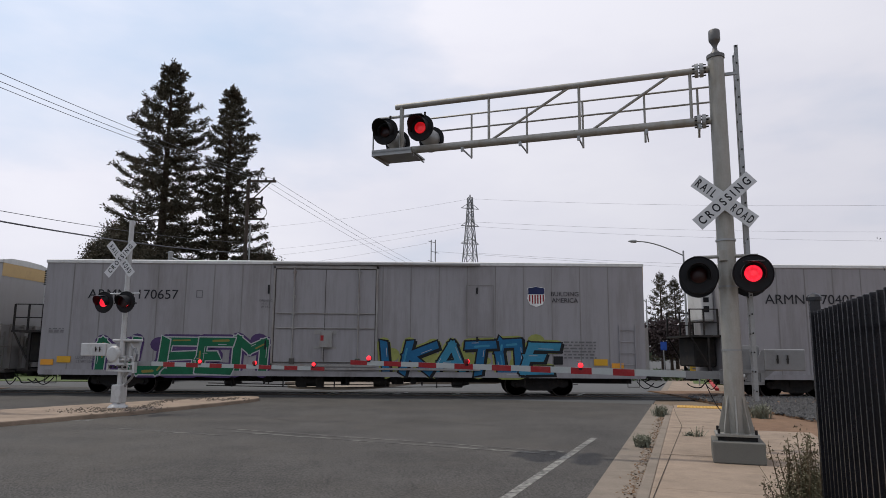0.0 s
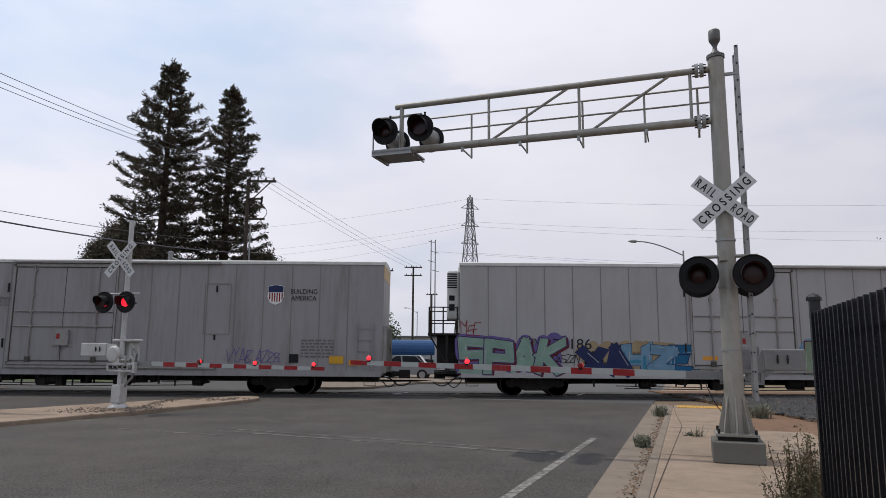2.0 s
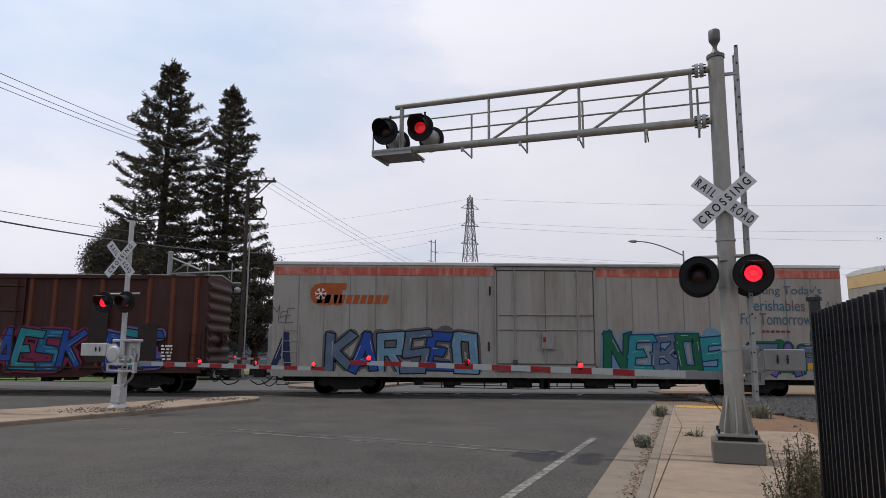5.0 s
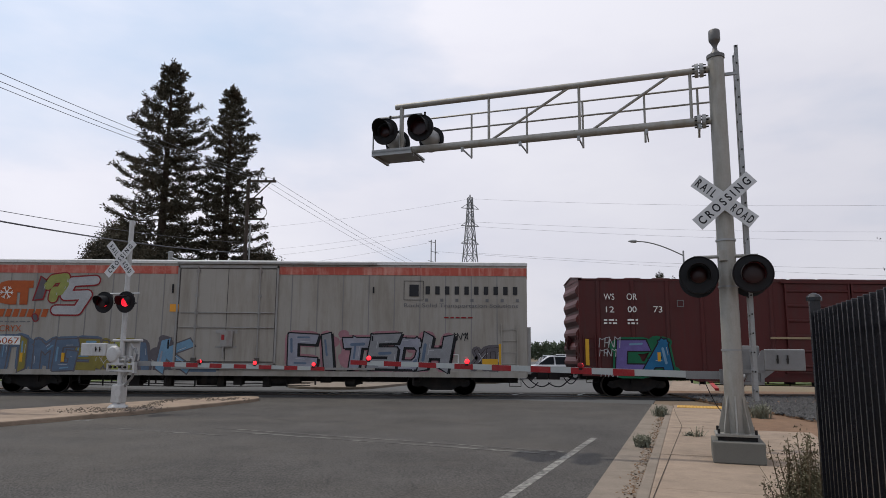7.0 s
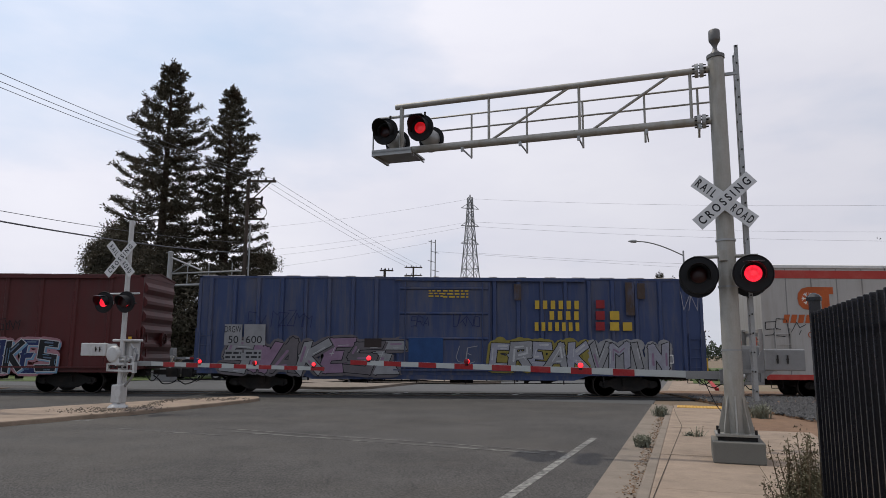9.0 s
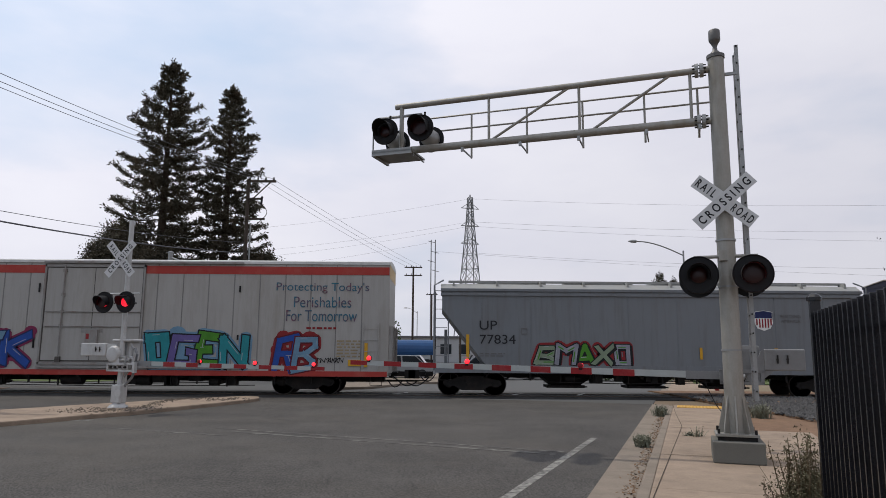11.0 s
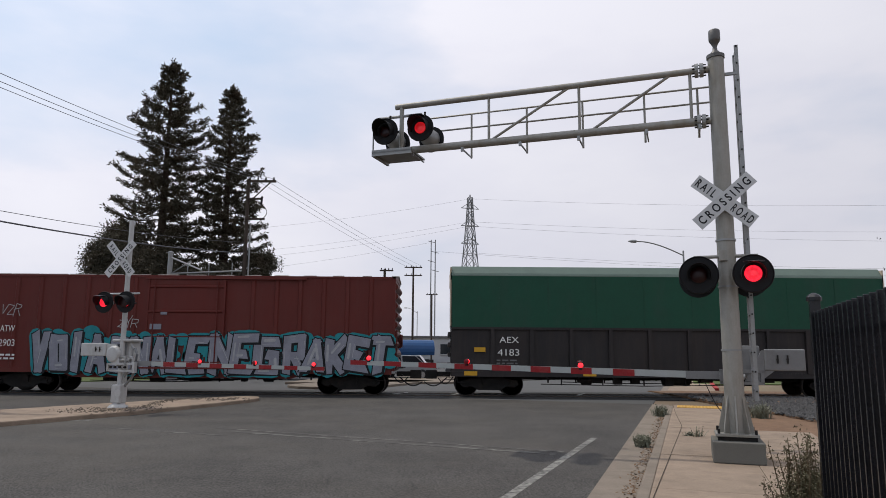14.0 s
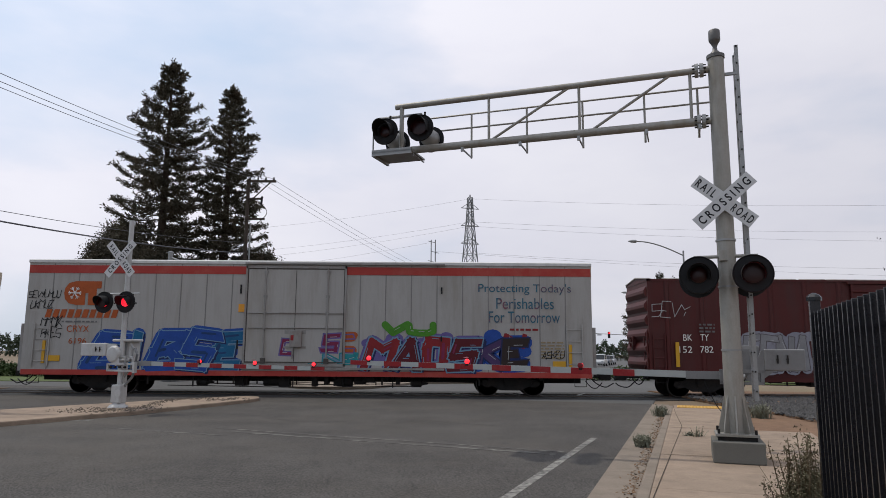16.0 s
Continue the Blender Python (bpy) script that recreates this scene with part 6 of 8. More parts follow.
for k, (x, y, h, n) in enumerate(((-6.2, 8.2, 0.75, 5.5), (-3.2, 11.5, 0.3, 3.2), (-3.6, 12.2, 1.5, 1.6), (-3.5, 11.4, -0.4, 2.5), (-1.5, 9.0, 0.9, 3.6), (-0.3, 9.3, 1.0, 3.0),
                                  (-2.2, 10.0, 1.2, 3.2), (-6.0, 18.8, -0.42, 5.5), (-1.2, 16.6, -0.3, 4.5), (-5.2, 10.2, -0.2, 1.2), (-0.6, 8.0, 2.0, 1.4), (-8.0, 13.0, 0.2, 3.0), (1.0, 9.5, 1.4, 1.5))):
    crack(x, y, h, n, k, 0.005 if k not in (7, 8) else 0.014)

# ballast beside the crossing
def stones(name, count, region, seed, size, label):
    r, s = random.Random(seed), Shape()
    for k in range(count):
        p = region(r)
        a, b = r.uniform(size * 0.5, size), r.uniform(size * 0.5, size)
        t = r.uniform(0, 6.28)
        ring = [p + Vector((math.cos(t + i * 1.2566) * a, math.sin(t + i * 1.2566) * b, r.uniform(-0.3, 0.4) * size)) for i in range(5)]
        top = p + Vector((r.uniform(-0.4, 0.4) * a, r.uniform(-0.4, 0.4) * b, size * r.uniform(0.5, 1.0)))
        s.add(ring + [top], [(i, (i + 1) % 5, 5) for i in range(5)])
    return whole(name, s, STONE, label, kind="stuff")


bank = whole("ballast_bed", Shape().cross([(16.8, -0.1), (18.3, 0.05), (24, 0.1), (26.0, 0.08), (31.5, 0.05), (33, -0.1)], 9.4, 70), GRAVEL, "bed of grey track ballast", kind="structure")
stones("ballast", 9000, lambda r: Vector((r.uniform(9.3, 17.5), r.uniform(17.2, 26.5), r.uniform(0.05, 0.11))), 5, 0.075, "grey crushed-stone track ballast")
bank = whole("ballast_bed", Shape().cross([(25.2, -0.1), (26, 0.03), (30.5, 0.03), (32.0, -0.1)], -90, -19), GRAVEL, "bed of grey track ballast", kind="structure")


def tuft(x, y, z, h, count, seed, material, label, name="weed"):
    r, s = random.Random(seed), Shape()
    for k in range(count):
        a, lean, hh = r.uniform(0, 6.28), r.uniform(0.1, 0.8), h * r.uniform(0.5, 1.0)
        b = Vector((x + r.gauss(0, h * 0.22), y + r.gauss(0, h * 0.22), z))
        d = Vector((math.cos(a) * lean, math.sin(a) * lean, 1)).normalized()
        q = Vector((-math.sin(a), math.cos(a), 0)) * 0.008
        m = b + d * hh * 0.6
        t = b + d * hh + Vector((0, 0, -lean * hh * 0.2))
        s.add([b - q, b + q, m + q * 1.4, m - q * 1.4, t], [(0, 1, 2, 3), (3, 2, 4)])
        for j in range(3):
            c = b + d * hh * r.uniform(0.4, 1)
            e = Vector((r.gauss(0, 1), r.gauss(0, 1), r.gauss(0, 0.6))).normalized() * 0.024
            s.add([c, c + e + q * 2, c + e * 1.8, c + e - q * 2], [(0, 1, 2, 3)])
    return whole(name, s, material, label, "plant", group="weeds")


WEED = surf("grey-green weed", (0.20, 0.20, 0.145), 0.8, 0, 0.35, 6, 0.0)
SHRUB = surf("dry shrub leaf", (0.105, 0.095, 0.055), 0.85, 0, 0.4, 5, 0.0, 40, (0.11, 0.06, 0.035), 0.7, 3)
for k, (x, y, h, n) in enumerate(((5.95, 19.0, 0.34, 240), (3.65, 12.75, 0.26, 170), (8.5, 18.6, 0.46, 240), (4.95, 14.0, 0.16, 90), (5.1, 13.9, 0.3, 20))):
    tuft(x, y, 0.0, h, n, k, WEED, "grey-green weed growing from a pavement crack")
rng = random.Random(3)
s, leaves = Shape(), Shape()
for k in range(260):
    a, lean = rng.uniform(0, 6.28), rng.uniform(0.03, 0.5)
    b = Vector((3.08 + rng.gauss(0, 0.08), 5.85 + rng.gauss(0, 0.14), 0))
    tip = b + Vector((math.cos(a) * lean, math.sin(a) * lean, 1.15)).normalized() * (0.45 + 0.55 * rng.random() ** 3) * (1.1 - lean * 0.5)
    s.rod(b, tip, 0.008, 0.003, n=4)
    for j in range(125):
        c = b + (tip - b) * rng.uniform(0.1, 1.03) + Vector((rng.gauss(0, 0.018), rng.gauss(0, 0.018), rng.gauss(0, 0.018)))
        e, q = Vector((rng.gauss(0, 1), rng.gauss(0, 1), rng.gauss(0.4, 1))).normalized() * 0.016, Vector((rng.gauss(0, 1), rng.gauss(0, 1), rng.gauss(0, 1))).normalized() * 0.007
        leaves.add([c, c + e + q, c + e * 2, c + e - q], [(0, 1, 2, 3)])
shrub = thing("shrub", "dry grey-green shrub at the end of the fence", "shrub")
tagged(part("stalk", s, surf("dry stem", (0.12, 0.085, 0.05), 0.9), shrub), kind="stuff")
tagged(part("leaf", leaves, SHRUB, shrub), kind="stuff")

# ---- black picket fence ----
fence = thing("fence", "black steel picket fence with square posts", "fence")
for u0 in (6.19, 3.75, 1.31, -1.13):
    p = uw(u0, 0.99)
    post = part("post", Shape().box(-0.038, 0.038, -0.038, 0.038, 0, 2.09), FENCE, fence, at=pose(p.x, p.y, 0, 0, 0, SIDE_TURN), bevel=0.004)
    part("post_cap", Shape().lathe((0, 0, 2.09), (0, 0, 1), [(0, 0.058), (0.03, 0.058), (0.05, 0.04), (0.065, 0.012)], 8), FENCE, post)
picket_mesh = solid("picket", Shape().box(-0.026, 0.026, -0.013, 0.013, 0.06, 2.0), FENCE, 0.003)
for k in range(62):
    p = uw(6.19 - 0.12 - k * 0.146, 0.99)
    ob = new("picket", picket_mesh)
    ob.parent, ob.matrix_basis = fence, pose(p.x, p.y, 0, 0, 0, SIDE_TURN)
for z in (0.22, 1.80):
    a = uw(1.6, 0.99)
    part("rail", Shape().box(0.027, 0.047, -4.6, 4.6, z, z + 0.03), FENCE, fence, at=pose(a.x, a.y, 0, 0, 0, SIDE_TURN))


# ---- crossing signals ----
flaps = []  # added flaps that uncover each lamp, their closed pose and phase


def lamp(parent, x, y, z, r, phase=None, back=False, disc=True, lens=0.128, bright=None):
    """A hooded red light: grey housing, black disc and hood, red lens; an added dark flap covers the ever-lit lens to
    stand for the light going out.
    """
    m = pose(x, y, z, 0, 0, 180 if back else 0)
    h = part("signal_light", Shape().lathe((0, 0.30, 0), (0, -1, 0), [(0, 0.04), (0.03, 0.12), (0.10, 0.17), (0.26, 0.18)], 20), GALV, parent, "grey lamp housing", at=m, smooth=True)
    if disc:
        part("target_disc", Shape().lathe((0, 0.04, 0), (0, -1, 0), [(0, r), (0.012, r), (0.03, r * 0.97), (0.012, r * 0.92), (0.010, r * 0.5)], 36), BLACK, h, "round black background disc", smooth=True)
    hood, n = Shape(), 18
    vs, fs = [], []
    for i in range(n + 1):
        a = math.radians(-25 + 230 * i / n)
        cut = 0.30 * (0.35 + 0.65 * max(0, math.sin(math.radians(90 * (1 - abs(i - n / 2) / (n / 2))))))
        for rr in (0.172, 0.18):
            vs += [(rr * math.cos(a), 0.02, rr * math.sin(a)), (rr * math.cos(a), -cut, rr * math.sin(a) - 0.02)]
    for i in range(n):
        a, b = 4 * i, 4 * i + 4
        fs += [(a, a + 1, b + 1, b), (a + 2, b + 2, b + 3, a + 3), (a + 1, a + 3, b + 3, b + 1)]
    part("hood", hood.add(vs, fs), BLACK, h, "black visor hood")
    lit = phase is not None
    part("lens", Shape().lathe((0, 0.03, 0), (0, -1, 0), [(0, lens), (0.02, lens), (0.035, lens * 0.7), (0.04, 0.03)], 28), (bright or LIT) if lit else DARKLENS, h, "round red lens", smooth=True)
    if lit:
        # added flap, no real lamp part: covers the glow between flashes
        f = part("shutter", Shape().lathe((0, -0.02, -0.15), (0, -1, 0), [(0, 0.152), (0.006, 0.152), (0.014, 0.1), (0.016, 0.02)], 28), DARKLENS, h, "dark red flap added to hide the lit lens between flashes", at=pose(0, -0.015, 0.15), smooth=True)
        flaps.append((f, pose(0, -0.015, 0.15), pose(0, -0.015, 0.15, -86), phase))
    return h


def crossbuck(parent, y, z, wide=1.12, tilt=41, x=0.0):
    for k, (a, words) in enumerate(((-tilt, ("RAIL", "ROAD")), (tilt, ("CROSSING",)))):
        turn = pose(x, 0, z, 0, -a, 0)
        yy = y - 0.01 * k
        b = part("crossbuck_blade", Shape().box(-wide / 2, wide / 2, yy - 0.004, yy + 0.003, -0.115, 0.115, turn), SIGN, parent, "white blade with black railroad lettering")
        if k == 0:
            lettering("lettering", "R A I L", -0.52, -0.17, -0.07, 0.07, INK, b, yy - 0.004, turn=turn, heavy=0.02)
            lettering("lettering", "R O A D", 0.16, 0.53, -0.07, 0.07, INK, b, yy - 0.004, turn=turn, heavy=0.02)
        else:
            lettering("lettering", "C R O S S I N G", -0.5, 0.5, -0.07, 0.07, INK, b, yy - 0.004, turn=turn, heavy=0.02)


def gate_arm(gate, start, end, z0, z1, sign, lamps):
    """A striped arm with three small red lights; sign: which way it reaches along local x."""
    slope = (z1 - z0) / (end - start)
    arm = part("gate_arm", Shape().prism([(sign * start, z0 - 0.05), (sign * end, z1 - 0.045), (sign * end, z1 + 0.045), (sign * start, z0 + 0.07)], -0.012, 0.012), STRIPE_WHITE, gate, "long red and white striped gate arm")
    x, k = end, 0
    while x > start + 0.9:
        a, b = x, x - 0.38
        f = (end - x) / (end - start)
        if k % 2 == 0:
            zz = [(sign * q, z0 + slope * (q - start)) for q in (a, b)]
            h = 0.046 + 0.018 * f
            part("red_stripe", Shape().prism([(zz[0][0], zz[0][1] - h), (zz[1][0], zz[1][1] - h), (zz[1][0], zz[1][1] + h), (zz[0][0], zz[0][1] + h)], -0.016, 0.016), STRIPE_RED, arm)
        x -= 0.38
        k += 1
    part("arm_bracket", Shape().box(min(sign * (start - 0.4), sign * (start + 0.3)), max(sign * (start - 0.4), sign * (start + 0.3)), -0.03, 0.03, z0 - 0.06, z0 + 0.075), ALU, gate, "aluminium arm bracket")
    for q, phase in lamps:
        z = z0 + slope * (q - start) + 0.10
        m = part("arm_light", Shape().rod((0, 0.02, 0), (0, 0.07, 0), 0.05, n=14).box(-0.03, 0.03, 0.0, 0.05, -0.08, -0.02), BLACK, arm, "small red light on the arm", at=pose(sign * q, -0.03, z))
        part("lens", Shape().lathe((0, 0.02, 0), (0, -1, 0), [(0, 0.05), (0.02, 0.045), (0.03, 0.02)], 16), LIT_SMALL, m, smooth=True)
        if phase is not None:
            # added flap over the ever-lit marker, stands for its dark half of the flash
            f = part("shutter", Shape().lathe((0, -0.025, -0.052), (0, -1, 0), [(0, 0.052), (0.006, 0.05), (0.012, 0.02)], 16), REDLENS, m, at=pose(0, 0, 0.052))
            flaps.append((f, pose(0, 0, 0.052), pose(0, 0, 0.052, -86), phase))


def gate_machine(gate, sign, z, w0, w1, metal=None):
    """Mechanism box, pivot frame and counterweight; the weight is on the side away from the arm."""
    s = -sign
    metal = metal or ALU
    e0, e1 = min(sign * 0.5, -sign * 0.2), max(sign * 0.5, -sign * 0.2)
    part("mechanism_box", Shape().box(-0.17, 0.17, 0.12, 0.5, z - 0.05, z + 0.5), metal, gate, "grey cast mechanism housing", bevel=0.03)
    part("side_plate", Shape().prism([(s * -0.1, z - 0.1), (s * 0.12, z - 0.12), (s * 0.5, z + 0.18), (s * 0.52, z + 0.42), (s * 0.18, z + 0.42)], -0.06, -0.03), metal, gate, "aluminium counterweight arm")
    part("counterweight", Shape().box(min(s * w0, s * w1), max(s * w0, s * w1), -0.09, 0.0, z + 0.08, z + 0.44), metal, gate, "flat grey counterweight plates", bevel=0.02)
    for x in (w0 + 0.2, w0 + 0.35):
        part("weight_bolt", Shape().rod((s * x, -0.12, z + 0.2), (s * x, -0.12, z + 0.34), 0.014, n=6).rod((s * x, -0.12, z + 0.27), (s * x, -0.06, z + 0.27), 0.02, n=6), UNDER, gate)
    part("pivot_frame", Shape().box(e0, e1, -0.10, -0.05, z + 0.04, z + 0.09).box(e0, e1, -0.10, -0.05, z - 0.16, z - 0.11).box(e0, e0 + 0.05, -0.1, -0.05, z - 0.15, z + 0.08).box(e1 - 0.05, e1, -0.1, -0.05, z - 0.15, z + 0.08), metal, gate)
    part("pivot_shaft", Shape().rod((0.1 * sign, -0.12, z - 0.03), (0.42 * sign, -0.12, z - 0.03), 0.045, n=12).rod((0.3 * sign, -0.16, z + 0.1), (0.3 * sign, -0.16, z - 0.16), 0.03, n=10), GALV, gate)
    part("conduit", Shape().tube([(0.25 * sign, 0.05, z + 0.4), (0.33 * sign, 0.05, z + 0.3), (0.34 * sign, 0.05, z), (0.3 * sign, 0.05, z - 0.25), (0.1 * sign, 0.05, z - 0.5)], 0.022), GALV, gate)


# cantilever over the road
MAST = pose(4.57, 10.88, 0.06, 0, 0, SIDE_TURN)
footing = whole("concrete_footing", Shape().box(-0.365, 0.365, -0.46, 0.40, 0, 0.31), FOOTING, "grey cast concrete footing block on the pavement", "footing", at=MAST, bevel=0.015)
cant = thing("cantilever_signal", "silver steel cantilever signal mast with lattice arm and red lights", "crossing signal", pose(4.57, 10.88, 0.37, 0, 0, SIDE_TURN))
Z = -0.37
part("base_plate", Shape().box(-0.31, 0.31, -0.31, 0.31, 0.06, 0.10), MASTCOAT, cant, bevel=0.006)
part("base_plate", Shape().box(-0.27, 0.27, -0.27, 0.27, 0.0, 0.05), UNDER, cant)
for a in range(8):
    q = pose(0, 0, 0, 0, 0, a * 45)
    part("gusset", Shape().prism([(0.13, 0.1), (0.26, 0.1), (0.255, 0.16), (0.152, 0.66), (0.13, 0.66)], -0.01, 0.01, q), MASTCOAT, cant, "welded stiffener fin")
for a in range(4):
    q = pose(0, 0, 0, 0, 0, 45 + a * 90)
    part("anchor_bolt", Shape().rod(q @ Vector((0.37, 0, 0.0)), q @ Vector((0.37, 0, 0.17)), 0.02, n=6), UNDER, cant)
part("mast", Shape().lathe((0, 0, 0.1), (0, 0, 1), [(0, 0.15), (6.15, 0.128)], 32), MASTCOAT, cant, "tapered silver-painted mast", smooth=True)
part("mast_cap", Shape().lathe((0, 0, 6.22), (0, 0, 1), [(0, 0.145), (0.06, 0.145), (0.07, 0.09), (0.11, 0.075), (0.15, 0.04), (0.22, 0.035), (0.27, 0.06), (0.31, 0.086), (0.33, 0.094), (0.49, 0.094), (0.51, 0.08)], 20), BELL, cant, "small dark grey bell on top of the mast", smooth=True)
for z in (1.35, 2.35, 3.1):
    part("mast_band", Shape().lathe((0, 0, z), (0, 0, 1), [(0, 0.155), (0.03, 0.155)], 28), GALV, cant)
part("top_chord", Shape().rod((-0.30, 0, 6.42 + Z), (-5.85, 0, 6.42 + Z), 0.055, n=16), MASTCOAT, cant, "upper tube of the arm", smooth=True)
part("bottom_chord", Shape().rod((-0.30, 0, 5.52 + Z), (-6.0, 0, 5.52 + Z), 0.072, n=16), MASTCOAT, cant, "lower tube of the arm", smooth=True)
for z in (6.42, 5.52):
    part("flange", Shape().rod((-0.34, 0, z + Z), (-0.28, 0, z + Z), 0.12, n=18).rod((-0.26, 0, z + Z), (-0.20, 0, z + Z), 0.12, n=18), GALV, cant, "bolted pipe flange")
    part("flange_neck", Shape().rod((-0.22, 0, z + Z), (0, 0, z + Z), 0.06, n=14), MASTCOAT, cant)
    for k in range(8):
        a = k * math.pi / 4
        part("flange_bolt", Shape().rod((-0.38, 0.095 * math.cos(a), z + Z + 0.095 * math.sin(a)), (-0.16, 0.095 * math.cos(a), z + Z + 0.095 * math.sin(a)), 0.012, n=5), UNDER, cant)
for x in (0.42, 2.29, 3.96):
    part("arm_post", Shape().rod((-x, 0, 5.55 + Z), (-x, 0, 6.4 + Z), 0.026, n=8), MASTCOAT, cant)
part("arm_post", Shape().rod((-5.72, 0, 5.5 + Z), (-5.72, 0, 6.42 + Z), 0.045, n=10), MASTCOAT, cant)
for a, b in ((3.92, 2.46), (2.08, 0.73)):
    part("arm_brace", Shape().rod((-a, 0, 5.56 + Z), (-b, 0, 6.40 + Z), 0.026, n=8), MASTCOAT, cant)
for z in (6.20, 5.92):
    part("handrail", Shape().rod((-0.1, 0.5, z + 0.1 + Z), (-5.6, 0.5, z + 0.1 + Z), 0.017, n=6), MASTCOAT, cant)
for x in (0.3, 1.2, 2.3, 3.35, 4.45):
    part("rail_post", Shape().rod((-x, 0.5, 5.40 + Z), (-x, 0.5, 6.30 + Z), 0.02, n=6), MASTCOAT, cant)
for x in (0.3, 1.15, 2.3, 3.35, 4.45, 5.45):
    part("walkway_bracket", Shape().box(-x - 0.012, -x + 0.012, -0.10, 0.52, 5.405 + Z, 5.425 + Z).box(-x - 0.025, -x + 0.025, -0.11, -0.07, 5.37 + Z, 5.45 + Z), GALV, cant)
part("end_platform", Shape().box(-6.22, -5.4, -0.28, 0.45, 5.43 + Z, 5.46 + Z).box(-6.22, -6.17, -0.28, 0.45, 5.38 + Z, 5.5 + Z).box(-6.17, -5.4, -0.28, -0.24, 5.38 + Z, 5.5 + Z), GALV, cant)
part("end_rail", Shape().rod((-6.2, 0.42, 5.45 + Z), (-6.2, 0.42, 6.1 + Z), 0.02, n=6).rod((-6.2, -0.26, 5.45 + Z), (-6.2, -0.26, 5.95 + Z), 0.016, n=6), GALV, cant)
part("lamp_crossarm", Shape().rod((-6.2, 0, 6.22 + Z), (-5.3, 0, 6.22 + Z), 0.03, n=8), GALV, cant)
part("lamp_crossarm", Shape().rod((-0.5, -0.05, 3.22 + Z), (0.46, -0.05, 3.22 + Z), 0.028, n=8).box(-0.12, 0.0, -0.2, 0.0, 3.14 + Z, 3.3 + Z), MASTCOAT, cant)
for x, r, ph in ((-5.92, 0.26, None), (-5.20, 0.26, 0)):
    lamp(cant, x, -0.36, 5.83 + Z, r, ph, lens=0.11, bright=LIT_ASIDE)
    lamp(cant, x - 0.02, 0.36, 5.80 + Z, r, None, back=True)
    part("lamp_bracket", Shape().rod((x, -0.1, 6.22 + Z), (x, -0.1, 5.83 + Z), 0.022, n=6).rod((x, -0.12, 5.83 + Z), (x, 0.1, 5.83 + Z), 0.022, n=6), UNDER, cant)
for x, ph in ((-0.44, None), (0.345, 0)):
    lamp(cant, x, -0.40, 2.90 + Z, 0.30, ph)
    lamp(cant, x, 0.42, 2.90 + Z, 0.30, None, back=True)
    part("lamp_bracket", Shape().rod((x, -0.05, 3.22 + Z), (x, -0.05, 2.90 + Z), 0.022, n=6).rod((x, -0.15, 2.9 + Z), (x, 0.15, 2.9 + Z), 0.022, n=6), UNDER, cant)
crossbuck(cant, -0.2, 4.10 + Z)
part("sign_bracket", Shape().box(-0.05, 0.05, -0.2, -0.1, 4.0 + Z, 4.2 + Z), GALV, cant)
for y in (0.08, 0.5):
    part("ladder_rail", Shape().box(0.30, 0.36, y - 0.02, y + 0.02, 0.95 + Z, 6.82 + Z), GALV, cant, "perforated ladder side rail")
for k in range(20):
    part("rung", Shape().rod((0.33, 0.04, 1.1 + k * 0.3 + Z), (0.33, 0.54, 1.1 + k * 0.3 + Z), 0.014, n=6), UNDER, cant)
for z in (1.75, 4.0, 6.3):
    part("ladder_bracket", Shape().box(0.08, 0.33, 0.05, 0.09, z + Z, z + 0.05 + Z), GALV, cant)

# its gate
GATE_A = pose(5.28, 11.85, 0.012, 0, 0, SIDE_TURN)
gate = thing("crossing_gate", "lowered red and white striped crossing gate with counterweight", "crossing gate", GATE_A, group="crossing gates")
part("gate_post", Shape().rod((-0.25, 0.3, 0), (-0.25, 0.3, 1.75), 0.06, n=14), GALV, gate, smooth=True)
part("post_base", Shape().box(-0.37, -0.13, 0.18, 0.42, 0, 0.4), ALU, gate, bevel=0.03)
gate_machine(gate, -1, 1.31, 0.22, 0.84)
gate_arm(gate, 0.75, 7.62, 1.29, 1.44, -1, ((2.88, 0), (5.08, 1), (7.2, None)))
part("hanging_cable", Shape().tube([(-0.75 + k * 0.06, -0.05, 1.2 - 0.55 * math.sin(math.pi * k / 11)) for k in range(12)], 0.008), BLACK, gate, "loose black cable")

# signal and gate on the median
SIG_B = pose(-8.95, 19.3, 0.11, 0, 0, -14)
sig = thing("crossing_signal", "silver crossing signal post with crossbuck and two red lights", "crossing signal", SIG_B, group="crossing signals")
part("mast", Shape().rod((0, 0, 0.1), (0, 0, 5.25), 0.072, 0.066, n=18), SILVER, sig, smooth=True)
part("junction_base", Shape().box(-0.15, 0.15, -0.15, 0.15, 0.12, 0.62), SILVER, sig, "grey junction box base", bevel=0.03)
part("base_plate", Shape().lathe((0, 0, 0), (0, 0, 1), [(0, 0.27), (0.04, 0.25), (0.12, 0.14), (0.14, 0.13)], 8), SILVER, sig)
part("base_door", Shape().rod((0.08, -0.16, 0.4), (0.08, -0.15, 0.4), 0.1, n=14), SILVER, sig)
part("lamp_crossarm", Shape().rod((-0.45, -0.1, 3.14), (0.5, -0.1, 3.14), 0.025, n=8), SILVER, sig)
crossbuck(sig, -0.22, 4.12, 1.24, 48, -0.11)
for x, ph in ((-0.40, 0), (0.30, 1)):
    lamp(sig, x, -0.42, 2.88, 0.30, ph)
    part("lamp_bracket", Shape().rod((x, -0.1, 3.14), (x, -0.1, 2.88), 0.02, n=6).rod((x, -0.14, 2.88), (x, 0.05, 2.88), 0.02, n=6), UNDER, sig)
